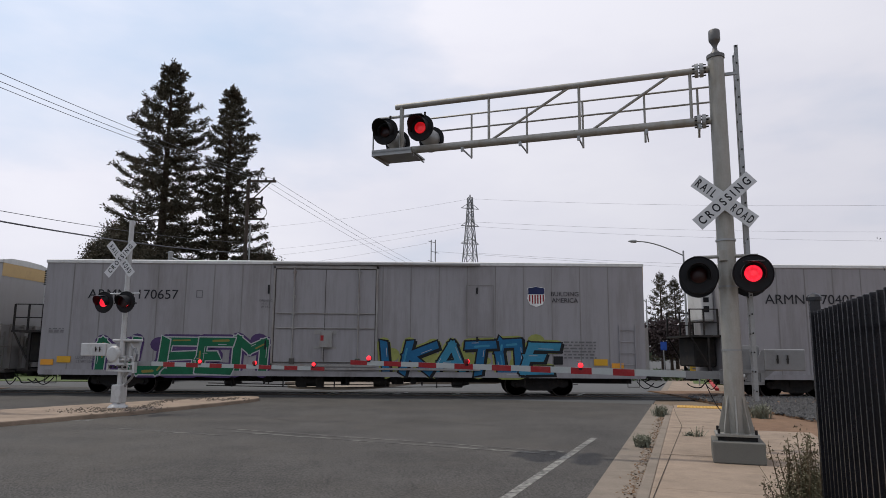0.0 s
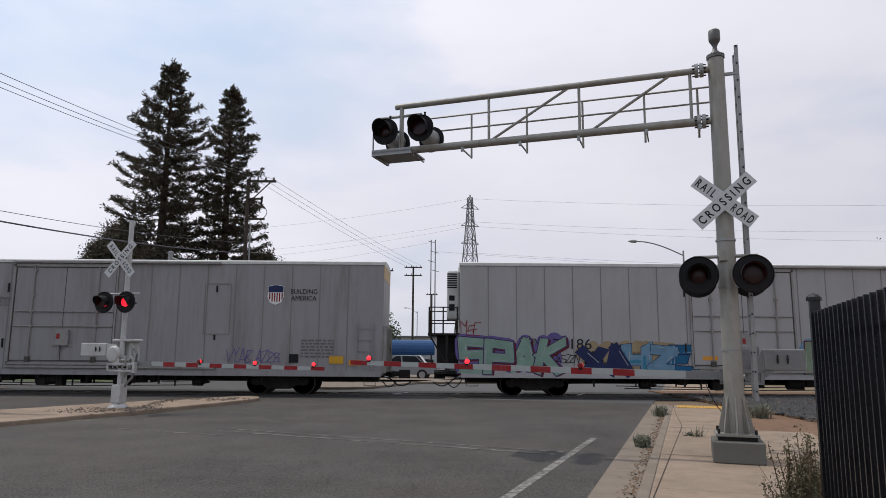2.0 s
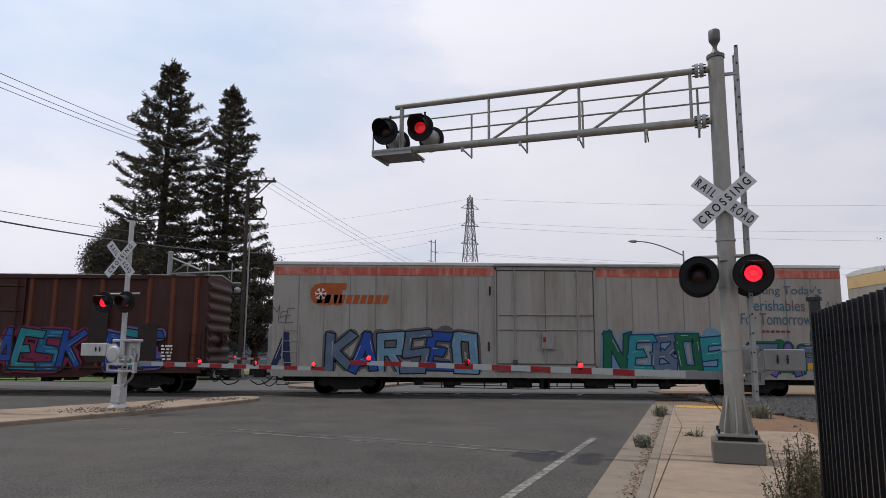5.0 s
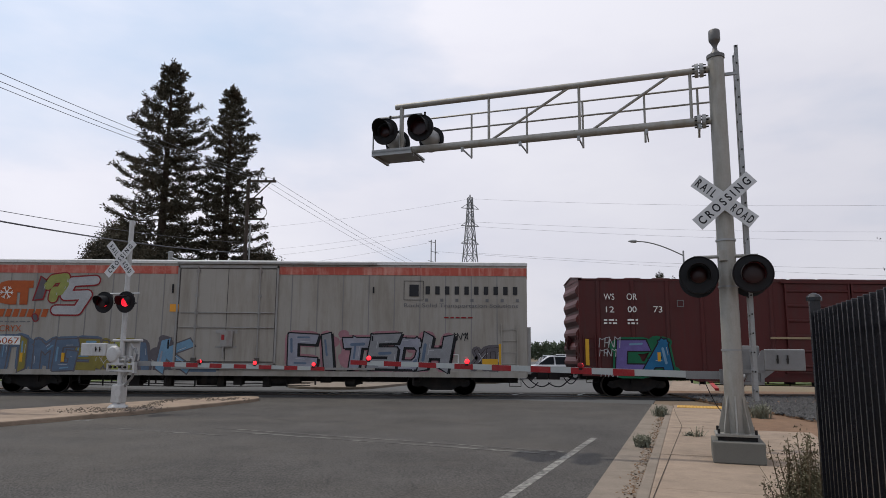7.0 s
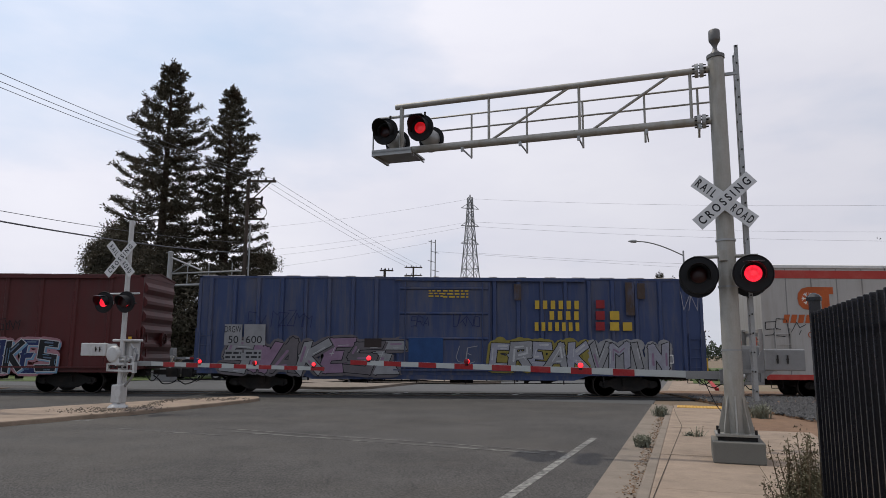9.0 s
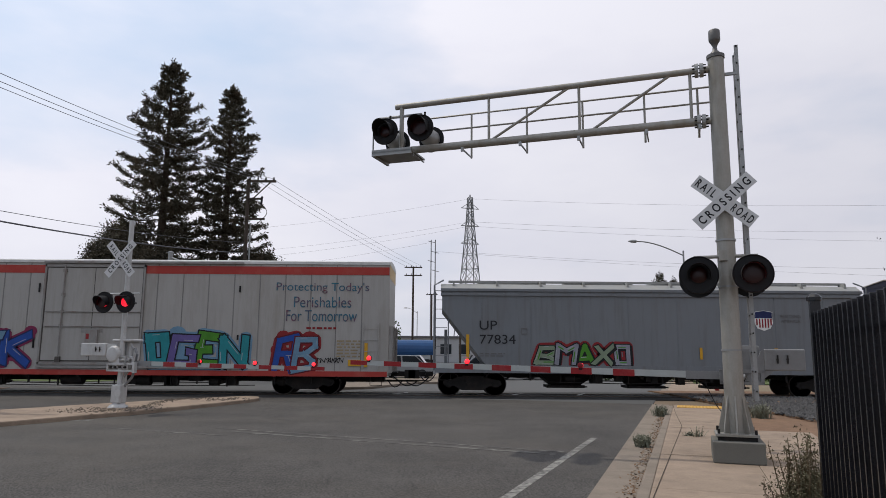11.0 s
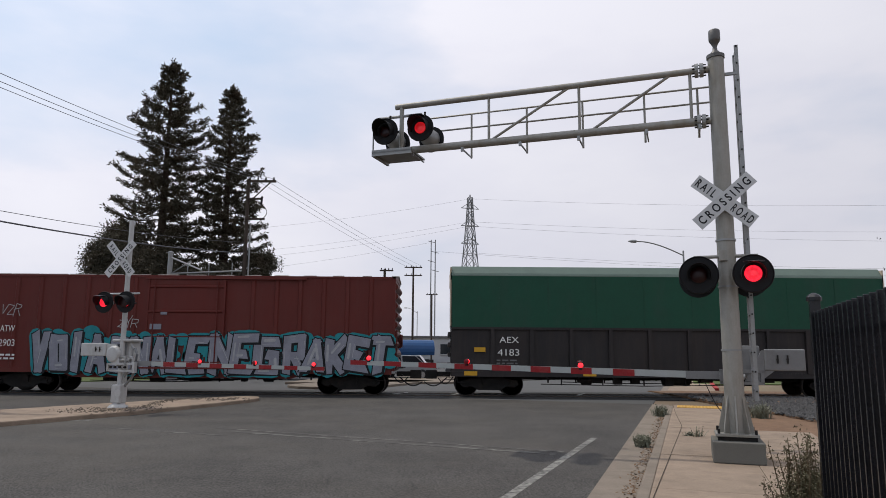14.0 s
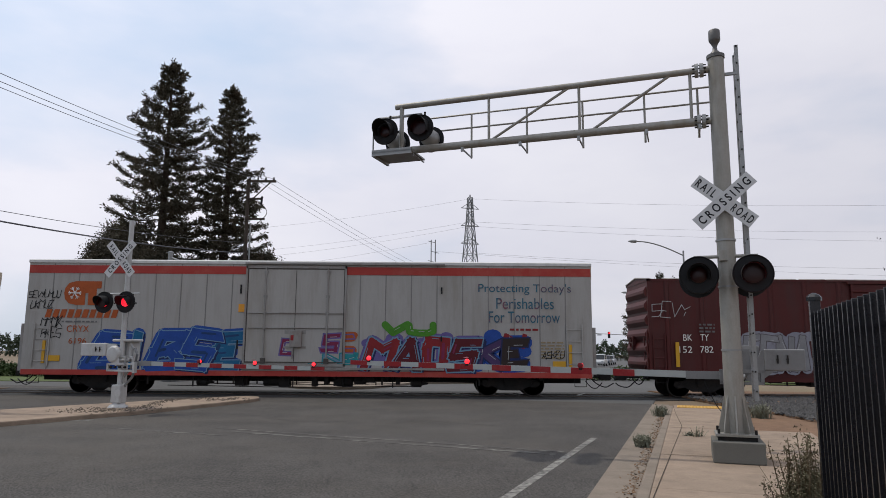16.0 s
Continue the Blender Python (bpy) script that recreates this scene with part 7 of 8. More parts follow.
gate2 = thing("crossing_gate", "lowered striped crossing gate on the median signal post", "crossing gate", pose(-8.95, 19.3, 0.11, 0, 0, SIDE_TURN), group="crossing gates")
part("gate_post", Shape().rod((0, 0.18, 0), (0, 0.18, 1.6), 0.05, n=12), SILVER, gate2)
gate_machine(gate2, 1, 1.32, 0.5, 1.42, SILVER)
part("crank_housing", Shape().lathe((-0.18, -0.02, 1.45), (0, -1, 0), [(0, 0.20), (0.05, 0.24), (0.12, 0.24), (0.17, 0.19), (0.18, 0.06)], 18).prism([(-0.42, 1.42), (-0.05, 1.12), (0.08, 1.2), (-0.02, 1.5), (-0.3, 1.66)], -0.15, -0.02), SILVER, gate2, "rounded cast crank housing", bevel=0.012)
part("housing_lid", Shape().box(-0.34, 0.30, -0.05, 0.46, 1.80, 1.87), SILVER, gate2, "flat lid with rounded edges", bevel=0.025)
part("hinge_pin", Shape().rod((-0.30, 0.0, 1.84), (0.28, 0.0, 1.84), 0.03, n=8), SILVER, gate2)
part("support_bracket", Shape().box(-0.34, 0.62, -0.16, -0.10, 1.16, 1.21).box(-0.34, 0.62, -0.16, -0.10, 0.98, 1.03).box(-0.36, -0.30, -0.16, -0.10, 0.98, 1.21).box(0.56, 0.64, -0.18, -0.08, 0.95, 1.24), SILVER, gate2, "angle-iron bracket round the pivot")
for x in (-0.2, -0.05, 0.12, 0.3):
    part("clamp_bolt", Shape().rod((x, -0.20, 1.10), (x, -0.14, 1.10), 0.03, n=8), UNDER, gate2)
part("flex_conduit", Shape().tube([(0.36, 0.1, 1.62), (0.46, 0.08, 1.45), (0.44, 0.05, 1.05), (0.36, 0.05, 0.82), (0.16, 0.05, 0.62), (0.05, 0.05, 0.45)], 0.035, 8), ALU, gate2, "flexible grey conduit", smooth=True)
gate_arm(gate2, 0.75, 6.4, 1.20, 1.14, 1, ((2.66, 0), (4.38, 1), (6.1, None)))

# ---- trees ----
NEEDLE = surf("redwood needles", (0.060, 0.053, 0.034), 0.7, 0, 0.55, 0.9, 0.0, 3, (0.10, 0.068, 0.042), 0.6, 0.5)
BARK = surf("dark bark", (0.05, 0.035, 0.025), 0.95, 0, 0.4, 2, 0.5, 12)
LEAF = surf("broad leaves", (0.045, 0.07, 0.02), 0.75, 0, 0.5, 0.8, 0.0, 3)
# leaf colour lightened to hold the haze of distance
HAZED_LEAF = surf("hazed far foliage", (0.075, 0.095, 0.06), 0.85, 0, 0.35, 0.2, 0.0, 1)
PLUM = surf("dark plum leaves", (0.040, 0.026, 0.026), 0.75, 0, 0.5, 0.8, 0.0, 3)
PALE_LEAF = surf("fresh pale leaves", (0.10, 0.15, 0.035), 0.75, 0, 0.5, 0.8, 0.0, 3)


def cards(points, ways, length, width, seed):
    """Many small pointed leaf blades, as one shape."""
    r = np.random.RandomState(seed)
    n = len(points)
    side = np.cross(ways, r.normal(size=(n, 3)))
    side /= np.linalg.norm(side, axis=1)[:, None] + 1e-9
    l = (length * r.uniform(0.6, 1.3, n))[:, None]
    w = (width * r.uniform(0.6, 1.3, n))[:, None]
    v = np.stack([points, points + ways * l * 0.45 + side * w, points + ways * l, points + ways * l * 0.45 - side * w], 1).reshape(-1, 3)
    s = Shape()
    s.v = [tuple(p) for p in v.tolist()]
    s.f = [(4 * i, 4 * i + 1, 4 * i + 2, 4 * i + 3) for i in range(n)]
    return s


def leafy(name, shape, material, parent, label=""):
    me = bpy.data.meshes.new(name)
    me.from_pydata(shape.v, [], shape.f)
    me.materials.append(material)
    ob = new(name, me)
    ob.parent = parent
    return tagged(ob, label)


def conifer(x, y, top, reach, base, seed, label, limbs=150, density=1.0, group="redwoods", fall=4.2):
    """A redwood: straight trunk, long limbs that sag and lift at the tips, side twigs set with needle sprays, gaps between the limbs."""
    r = random.Random(seed)
    q = np.random.RandomState(seed)
    t = thing("conifer", label, "tree", pose(x, y, 0), group=group)
    trunk = Shape().lathe((0, 0, -0.1), (0, 0, 1), [(0, top * 0.022), (top * 0.3, top * 0.016), (top * 0.7, top * 0.008), (top * 0.99, 0.02)], 10)
    pts, ways = [], []

    def spray(a, b, count, spread, loose):
        a, b = np.array(a), np.array(b)
        d = (b - a) / (np.linalg.norm(b - a) + 1e-6)
        pts.append(a + (b - a) * q.uniform(0, 1.05, (count, 1)) + np.clip(q.normal(size=(count, 3)), -1.7, 1.7) * spread)
        w = d + q.normal(size=(count, 3)) * loose
        ways.append(w / np.linalg.norm(w, axis=1)[:, None])

    spray((0, 0, top - 1.3), (0, 0, top + 0.1), int(140 * density), 0.10, 0.5)
    for k in range(limbs):
        f = (k + 0.5) / limbs
        d = 0.35 + (top - base - 0.4) * f ** 1.12
        z = top - d
        a = k * 2.39996 + r.uniform(-0.45, 0.45)
        L = 0.10 + reach * (1 - math.exp(-d / fall)) * r.choice((0.5, 0.68, 0.8, 0.9, 0.97, 1.04, 1.12))
        start = 0.42 * max(0.0, 1 - d / 6.0) - 0.12 - 0.10 * f + r.uniform(-0.16, 0.18)
        curve = [Vector((math.cos(a + 0.15 * g) * L * g, math.sin(a + 0.15 * g) * L * g, z + L * (start * g + 0.26 * g ** 3))) for g in (0, 0.2, 0.4, 0.6, 0.8, 1.0)]
        trunk.tube(curve, 0.016 + 0.007 * L, 4)
        twigs = int(4 + 4.6 * L)
        for j in range(twigs):
            g = 0.12 + 0.88 * (j + r.random()) / twigs
            i = min(4, int(g * 5))
            p = curve[i].lerp(curve[i + 1], g * 5 - i)
            b = a + (1 if j % 2 else -1) * r.uniform(0.35, 1.15)
            n = (0.14 + 0.09 * min(L, 2.0) + 0.17 * L * (1.1 - g)) * r.uniform(0.6, 1.25)
            e = p + Vector((math.cos(b) * n, math.sin(b) * n, n * r.uniform(-0.15, 0.65)))
            spray(p, e, int((16 + 30 * n) * density), 0.075, 0.55)
        spray(curve[4], curve[5] + Vector((0, 0, 0.12)), int(26 * density), 0.07, 0.45)
    part("trunk", trunk, BARK, t, "dark trunk with bare limbs")
    leafy("crown", cards(np.concatenate(pts), np.concatenate(ways), 0.21, 0.042, seed), NEEDLE, t, "dark green needle sprays with gaps")
    return t


def broadleaf(x, y, top, reach, seed, material, label, clumps=60, per=110, size=0.16, base=0.25, group="garden trees", z0=0.0, name="tree"):
    """A round-headed tree: forked trunk and a crown of leaf clumps."""
    r = random.Random(seed)
    q = np.random.RandomState(seed)
    t = thing(name, label, "tree", pose(x, y, z0), group=group)
    trunk = Shape().lathe((0, 0, -0.1), (0, 0, 1), [(0, 0.035 * top), (top * base * 1.3, 0.022 * top)], 9)
    pts, ways = [], []
    for k in range(clumps):
        d = Vector((r.gauss(0, 1), r.gauss(0, 1), r.gauss(0.15, 0.9))).normalized()
        g = r.uniform(0.45, 1.0) ** 0.6
        c = Vector((d.x * reach * g, d.y * reach * g, top * (base + 1) / 2 + d.z * top * (1 - base) / 2 * g * 0.92))
        trunk.rod((0, 0, top * base * r.uniform(0.8, 1.4)), c, 0.02 * top * 0.3, 0.012, n=4, caps=False)
        s = reach * r.uniform(0.14, 0.30)
        pts.append(np.array(c) + np.clip(q.normal(size=(per, 3)), -1.5, 1.5) * s * np.array([1, 1, 0.75]))
        w = q.normal(size=(per, 3))
        ways.append(w / np.linalg.norm(w, axis=1)[:, None])
    part("trunk", trunk, BARK, t)
    leafy("crown", cards(np.concatenate(pts), np.concatenate(ways), size * 1.7, size * 0.5, seed), material, t)
    return t


conifer(-20.1, 48, 22.8, 4.15, 2.0, 2, "tall dark redwood with drooping boughs", 165, 1.0, fall=6.2)
conifer(-15.9, 49, 21.3, 3.05, 2.5, 7, "slimmer dark redwood beside the taller one", 150, 1.0, fall=5.4)
broadleaf(-22.5, 47, 11.0, 1.85, 11, NEEDLE, "low dark evergreen at the foot of the redwoods", 130, 620, 0.085, 0.12)
broadleaf(-13.6, 50, 9.6, 1.5, 12, NEEDLE, "dark evergreen under the slimmer redwood", 70, 480, 0.085, 0.15)
broadleaf(-16.8, 46.5, 7.5, 3.6, 13, NEEDLE, "dark evergreen between the redwoods", 80, 220, 0.13, 0.1)
broadleaf(-20.6, 46, 9.6, 2.8, 14, NEEDLE, "dark evergreen in front of the redwoods", 110, 480, 0.09, 0.1)
conifer(25.6, 80, 11.2, 1.9, 1.0, 21, "dark pointed evergreen beyond the crossing", 70, 0.5, "far evergreens")
conifer(27.6, 81, 10.7, 1.8, 1.0, 22, "dark pointed evergreen beyond the crossing", 70, 0.5, "far evergreens")
conifer(23.4, 84, 9.0, 1.8, 1.0, 23, "shorter dark evergreen beyond the crossing", 60, 0.5, "far evergreens")
broadleaf(24.6, 74, 5.4, 2.9, 24, PLUM, "round dark plum tree beside the far kerb", 60, 100, 0.2, 0.3)
broadleaf(-7.2, 62, 6.6, 2.3, 25, PALE_LEAF, "young tree with fresh pale leaves", 36, 60, 0.16, 0.25)
broadleaf(-9.3, 58, 5.6, 2.3, 26, PLUM, "dark plum tree by the side street", 45, 90, 0.18, 0.25)
broadleaf(-8.2, 80, 6.0, 2.6, 27, LEAF, "bushy green tree by the side street", 45, 80, 0.2, 0.2)
# a twig with a few leaves reaches in from the near right
twig = thing("tree", "slim young tree with thin sparse branches", "tree", pose(6.8, 9.9, 3.05))
part("trunk", Shape().tube([(1.9, 0, -3.08), (1.85, 0.05, -1.5), (1.6, 0, -0.3), (1.15, 0, 0.1)], 0.04), BARK, twig)
s, pts = Shape(), []
rng = random.Random(31)
for k in range(6):
    p = Vector((1.2, rng.uniform(-0.2, 0.2), rng.uniform(-0.15, 0.4)))
    for j in range(6):
        n = p + Vector((-0.22, rng.gauss(0, 0.05), rng.gauss(0.0, 0.07)))
        s.rod(p, n, 0.007, 0.005, n=4)
        p = n
        pts += [p + Vector((rng.gauss(0, 0.05), rng.gauss(0, 0.05), rng.gauss(0, 0.05))) for _ in range(5)]
tagged(part("twig", s, BARK, twig), kind="stuff")
wy = np.random.RandomState(2).normal(size=(len(pts), 3))
leafy("leaves", cards(np.array([tuple(p) for p in pts]), wy / np.linalg.norm(wy, axis=1)[:, None], 0.05, 0.014, 3), PLUM, twig)


def hedge(x0, x1, y, h, seed, material, label, per=900, name="hedge"):
    q = np.random.RandomState(seed)
    n = int((x1 - x0) * per)
    px = q.uniform(x0, x1, n)
    lump = 0.75 + 0.25 * np.sin(px * 1.9 + seed) * np.sin(px * 0.7)
    p = np.stack([px, y + q.normal(0, 0.5, n), np.abs(q.beta(1.6, 1.1, n)) * h * lump], 1)
    w = q.normal(size=(n, 3))
    s = cards(p, w / np.linalg.norm(w, axis=1)[:, None], 0.16 * max(1, h / 1.5), 0.05 * max(1, h / 1.5), seed)
    me = bpy.data.meshes.new(name)
    me.from_pydata(s.v, [], s.f)
    me.materials.append(material)
    tagged(new(name, me), label, "hedge", kind="stuff")


hedge(-34, -17, 44.5, 1.15, 41, LEAF, "clipped dark green hedge of round bushes")
hedge(9.5, 24, 45, 0.9, 42, LEAF, "low green bushes beside the far tracks", 500)
hedge(-60, 40, 190, 5.5, 43, HAZED_LEAF, "distant belt of trees on the horizon", 220, "far_trees")
hedge(26, 120, 200, 6.0, 44, HAZED_LEAF, "distant belt of trees on the horizon", 200, "far_trees")
hedge(-160, -60, 190, 7, 45, HAZED_LEAF, "distant belt of trees on the horizon", 150, "far_trees")
whole("lawn", Shape().slab([(-60, 37.5), (-19, 37.5), (-14, 43), (-14, 60), (-60, 60)], -0.2, 0.03), GRASS, "mown green lawn below the redwoods", kind="structure")
whole("lawn", Shape().slab([(14.5, 40), (60, 40), (60, 90), (32, 90)], -0.2, 0.03), GRASS, "mown green lawn beyond the crossing", kind="structure")
whole("kerb", Shape().slab(quad(32.5, 150, -1.2, -0.9), -0.2, 0.03), KERB, "concrete kerb beyond the tracks", kind="structure")
whole("pavement", Shape().slab(quad(32.5, 150, -0.9, 1.2), -0.2, 0.025), CONCRETE, "concrete pavement beyond the tracks", kind="structure")
RED_KERB = surf("red kerb paint", (0.32, 0.03, 0.03), 0.8, 0, 0.2, 3, 0.1)
whole("kerb", Shape().slab(quad(36, 52, 1.2, 1.4), -0.2, 0.08), RED_KERB, "kerb painted red beside the far pavement", kind="structure")
nose = [tuple(uw(29.5 - 1.8 * math.cos(a), -16.0 + 2.2 * math.sin(a)).xy) for a in np.linspace(-math.pi / 2, math.pi / 2, 9)]
whole("median", Shape().slab([tuple(uw(90, -18.2).xy)] + nose + [tuple(uw(90, -13.8).xy)], -0.2, 0.12), KERB, "concrete median beyond the tracks", kind="structure", bevel=0.03)
whole("traffic_island", Shape().slab([(-8.2, 36.2), (3.0, 38.6), (3.4, 39.8), (-7.5, 41.0)], -0.2, 0.12), KERB, "low concrete island in the side street", kind="structure", bevel=0.03)

# ---- poles, wires, towers ----
WOOD = surf("weathered pole wood", (0.055, 0.042, 0.033), 0.9, 0, 0.3, 2, 0.3, 20)
WIRE = surf("wire", (0.10, 0.10, 0.11), 0.6, 0.3, 0.1, 2, 0.0)
TOWER_STEEL = surf("galvanised lattice", (0.2, 0.205, 0.21), 0.6, 0.3, 0.15, 0.2, 0.0)


def utility_pole(x, y, top, arm0, arm1, label, r=0.15, arms=1):
    t = thing("utility_pole", label, "utility pole", pose(x, y, 0), group="utility poles")
    part("pole", Shape().rod((0, 0, -0.2), (0, 0, top), r, r * 0.75, n=12), WOOD, t, smooth=True)
    for k in range(arms):
        z = top - 0.15 - k * 1.1
        part("crossarm", Shape().box(arm0, arm1, -0.2, -0.06, z - 0.07, z + 0.07), WOOD, t)
        n = 4
        for i in range(n):
            a = arm0 + (arm1 - arm0) * (0.12 + 0.8 * i / (n - 1))
            part("insulator", Shape().lathe((a, -0.13, z + 0.07), (0, 0, 1), [(0, 0.02), (0.06, 0.06), (0.12, 0.06), (0.16, 0.03), (0.2, 0.04)], 8), BLACK, t)
    return t


main_pole = utility_pole(-12.9, 44, 12.95, -0.1, 1.85, "tall dark wooden utility pole with a side crossarm")
part("arm_brace", Shape().rod((0.05, -0.13, 11.3), (1.5, -0.13, 12.75), 0.04, n=6), WOOD, main_pole)
part("crossarm", Shape().box(-0.1, 1.2, -0.2, -0.08, 10.2, 10.32), WOOD, main_pole)
part("crossarm", Shape().box(0, 0.9, -0.2, -0.08, 11.55, 11.67), WOOD, main_pole)
part("cutout", Shape().rod((0.95, -0.2, 11.2), (1.0, -0.2, 11.75), 0.07, n=8), BLACK, main_pole, "black fuse cutout")
part("drop_lead", Shape().tube([(1.0 + 0.35 * math.sin(k * 0.55), -0.2, 11.2 - k * 0.18) for k in range(9)], 0.025), BLACK, main_pole)
part("riser", Shape().rod((0.28, -0.05, 0), (0.28, -0.05, 10.0), 0.05, n=6), GALV, main_pole)
utility_pole(-4.0, 92, 13.3, -1.2, 1.2, "wooden utility pole with crossarms far beyond the tracks", 0.16, 2)
utility_pole(-6.0, 70, 10.2, -0.5, 0.9, "dark wooden pole beside the side street", 0.17)
utility_pole(-1.9, 120, 12.0, -1.0, 1.0, "wooden pole on the far side of the road", 0.16, 1)
utility_pole(2.6, 100, 11.0, -0.4, 0.4, "plain dark wooden pole on the far side of the road", 0.16, 1)
utility_pole(21, 260, 14.0, -1.2, 1.2, "far wooden utility pole", 0.25, 2)


def wire(a, b, sag, r, label="overhead wire against the sky"):
    a, b = Vector(a), Vector(b)
    pts = [a.lerp(b, k / 24) - Vector((0, 0, sag * 4 * (k / 24) * (1 - k / 24))) for k in range(25)]
    whole("overhead_wire", Shape().tube(pts, r, 5), WIRE, label, "wire", group="overhead wires")


def lattice(x, y, top, wide_low, wide_top, label, panels=9, arms=()):
    t = thing("transmission_tower", label, "transmission tower", pose(x, y, 0, 0, 0, 20))

    def corner(i, z):
        w = wide_top + (wide_low - wide_top) * (1 - z / top) ** 1.25
        return Vector(((-w, w, w, -w)[i] / 2, (-w, -w, w, w)[i] / 2, z))

    zs = [top * (1 - (1 - k / panels) ** 1.0) for k in range(panels + 1)]
    r = top * 0.0024
    for i in range(4):
        part("leg", Shape().tube([corner(i, z) for z in zs], r * 1.4, 4), TOWER_STEEL, t)
        s = Shape()
        for z0, z1 in zip(zs, zs[1:]):
            j = (i + 1) % 4
            s.rod(corner(i, z0), corner(j, z1), r * 0.8, n=4, caps=False).rod(corner(j, z0), corner(i, z1), r * 0.8, n=4, caps=False).rod(corner(i, z1), corner(j, z1), r * 0.8, n=4, caps=False)
        part("bracing", s, TOWER_STEEL, t)
    for z, w in arms:
        part("tower_arm", Shape().rod((-w, 0, z), (w, 0, z), r, n=4).rod((-w, 0, z), (0, 0, z + 3), r * 0.8, n=4).rod((w, 0, z), (0, 0, z + 3), r * 0.8, n=4), TOWER_STEEL, t)
    part("peak", Shape().rod(corner(0, top), (0, 0, top * 1.02), r, n=4).rod(corner(2, top), (0, 0, top * 1.02), r, n=4), TOWER_STEEL, t)
    return t


lattice(12.0, 300, 71, 12.5, 1.7, "grey steel lattice transmission tower far behind the train", 11, ((66, 4.2), (58, 4.2), (50, 4.2)))
slim = thing("transmission_pole", "slim grey steel power pole with short arms far away", "transmission tower", pose(-4.2, 290, 0))
for x in (-0.9, 0.9):
    part("pole", Shape().rod((x, 0, 0), (x, 0, 50), 0.3, 0.2, n=8), TOWER_STEEL, slim)
for z, a, b in ((49.5, -2.2, 0.9), (45, -0.9, 2.4), (41, -2.2, 0.9), (37, -0.9, 2.4)):
    part("arm", Shape().rod((a, 0, z), (b, 0, z - 0.8), 0.14, n=6), TOWER_STEEL, slim)
utility_pole(-15.2, 19.4, 10.25, -0.2, 1.2, "wooden utility pole beside the road")
for a, b in (((-11.3, 43.87, 12.98), (-2.9, 91.87, 13.35)), ((-11.9, 43.87, 12.98), (-4.0, 91.87, 13.35)), ((-12.5, 43.87, 12.98), (-5.1, 91.87, 13.35)),
             ((-11.3, 43.87, 12.98), (-14.3, 19.3, 10.27)), ((-11.9, 43.87, 12.98), (-14.7, 19.3, 10.17)), ((-12.5, 43.87, 12.98), (-15.0, 19.3, 10.1))):
    wire(a, b, 0.25, 0.012)
wire((-12.9, 43.8, 8.0), (-15.2, 19.3, 5.75), 0.25, 0.03, "thick black cable between the poles")
wire((-12.9, 43.8, 8.7), (-15.2, 19.3, 6.05), 0.25, 0.012)
for k, (z, far) in enumerate(((70.5, (262, 236, 58)), (60, (262, 236, 47.5)), (58, (262, 236, 43)), (46, (262, 236, 33)), (70.5, (-150, 350, 62)), (60, (-150, 350, 50)), (58, (-150, 350, 46)))):
    wire((12.0, 300, z), far, 3.0, 0.035, "far power line against the sky")
wire((-4.2, 290, 49), (-150, 360, 40), 2, 0.035, "far power line against the sky")
wire((-4.2, 290, 45), (262, 300, 36), 2, 0.035, "far power line against the sky")
# street lights beyond the tracks
def street_light(x, y, h, reach, label):
    t = thing("street_light", label, "street light", pose(x, y, 0), group="street lights")
    part("pole", Shape().rod((0, 0, 0), (0, 0, h), 0.10, 0.06, n=10), GALV, t, smooth=True)
    pts = [Vector((reach * k / 8, 0, h - 0.35 + 1.0 * math.sin(k / 8 * math.pi / 2))) for k in range(9)]
    part("arm", Shape().tube(pts, 0.045), GALV, t)
    part("lamp_head", Shape().lathe(pts[-1] + Vector((0.1 if reach > 0 else -0.1, 0, 0)), (1 if reach < 0 else -1, 0, 0), [(-0.5, 0.03), (-0.3, 0.10), (0, 0.12), (0.15, 0.05)], 10), GALV, t)


street_light(17.1, 48, 9.0, -3.3, "grey street light with a curved arm")
street_light(21.5, 72, 7.5, -2.0, "grey street light farther along the road")
street_light(-4.8, 130, 9.5, -2.0, "far grey street light")

# ---- beyond the tracks: signals, signs, vehicles, buildings ----
far_cant = thing("cantilever_signal", "grey cantilever signal mast on the far side of the tracks", "crossing signal", pose(-16.2, 40.2, 0.0, 0, 0, SIDE_TURN + 180))
part("mast", Shape().rod((0, 0, 0), (0, 0, 7.45), 0.16, 0.14, n=14), GALV, far_cant, smooth=True)
part("mast_cap", Shape().lathe((0, 0, 7.45), (0, 0, 1), [(0, 0.17), (0.05, 0.17), (0.1, 0.05)], 10), GALV, far_cant)
part("base", Shape().box(-0.45, 0.45, -0.45, 0.45, 0, 0.55), ALU, far_cant, bevel=0.03)
part("tie_rod", Shape().rod((0, 0, 7.2), (-3.6, 1.6, 6.1), 0.05, n=6), GALV, far_cant)
part("arm_tube", Shape().rod((0, 0, 5.5), (-5.0, 0, 5.5), 0.07, n=8), GALV, far_cant)
part("arm_tube", Shape().rod((0, 0, 6.2), (-5.0, 0, 6.2), 0.05, n=8), GALV, far_cant)
for x in (1.3, 2.8, 4.4):
    part("arm_post", Shape().rod((-x, 0, 5.5), (-x, 0, 6.7), 0.03, n=6), GALV, far_cant)
part("arm_brace", Shape().rod((-0.1, 0, 6.2), (-1.5, 0, 6.9), 0.035, n=6), GALV, far_cant)
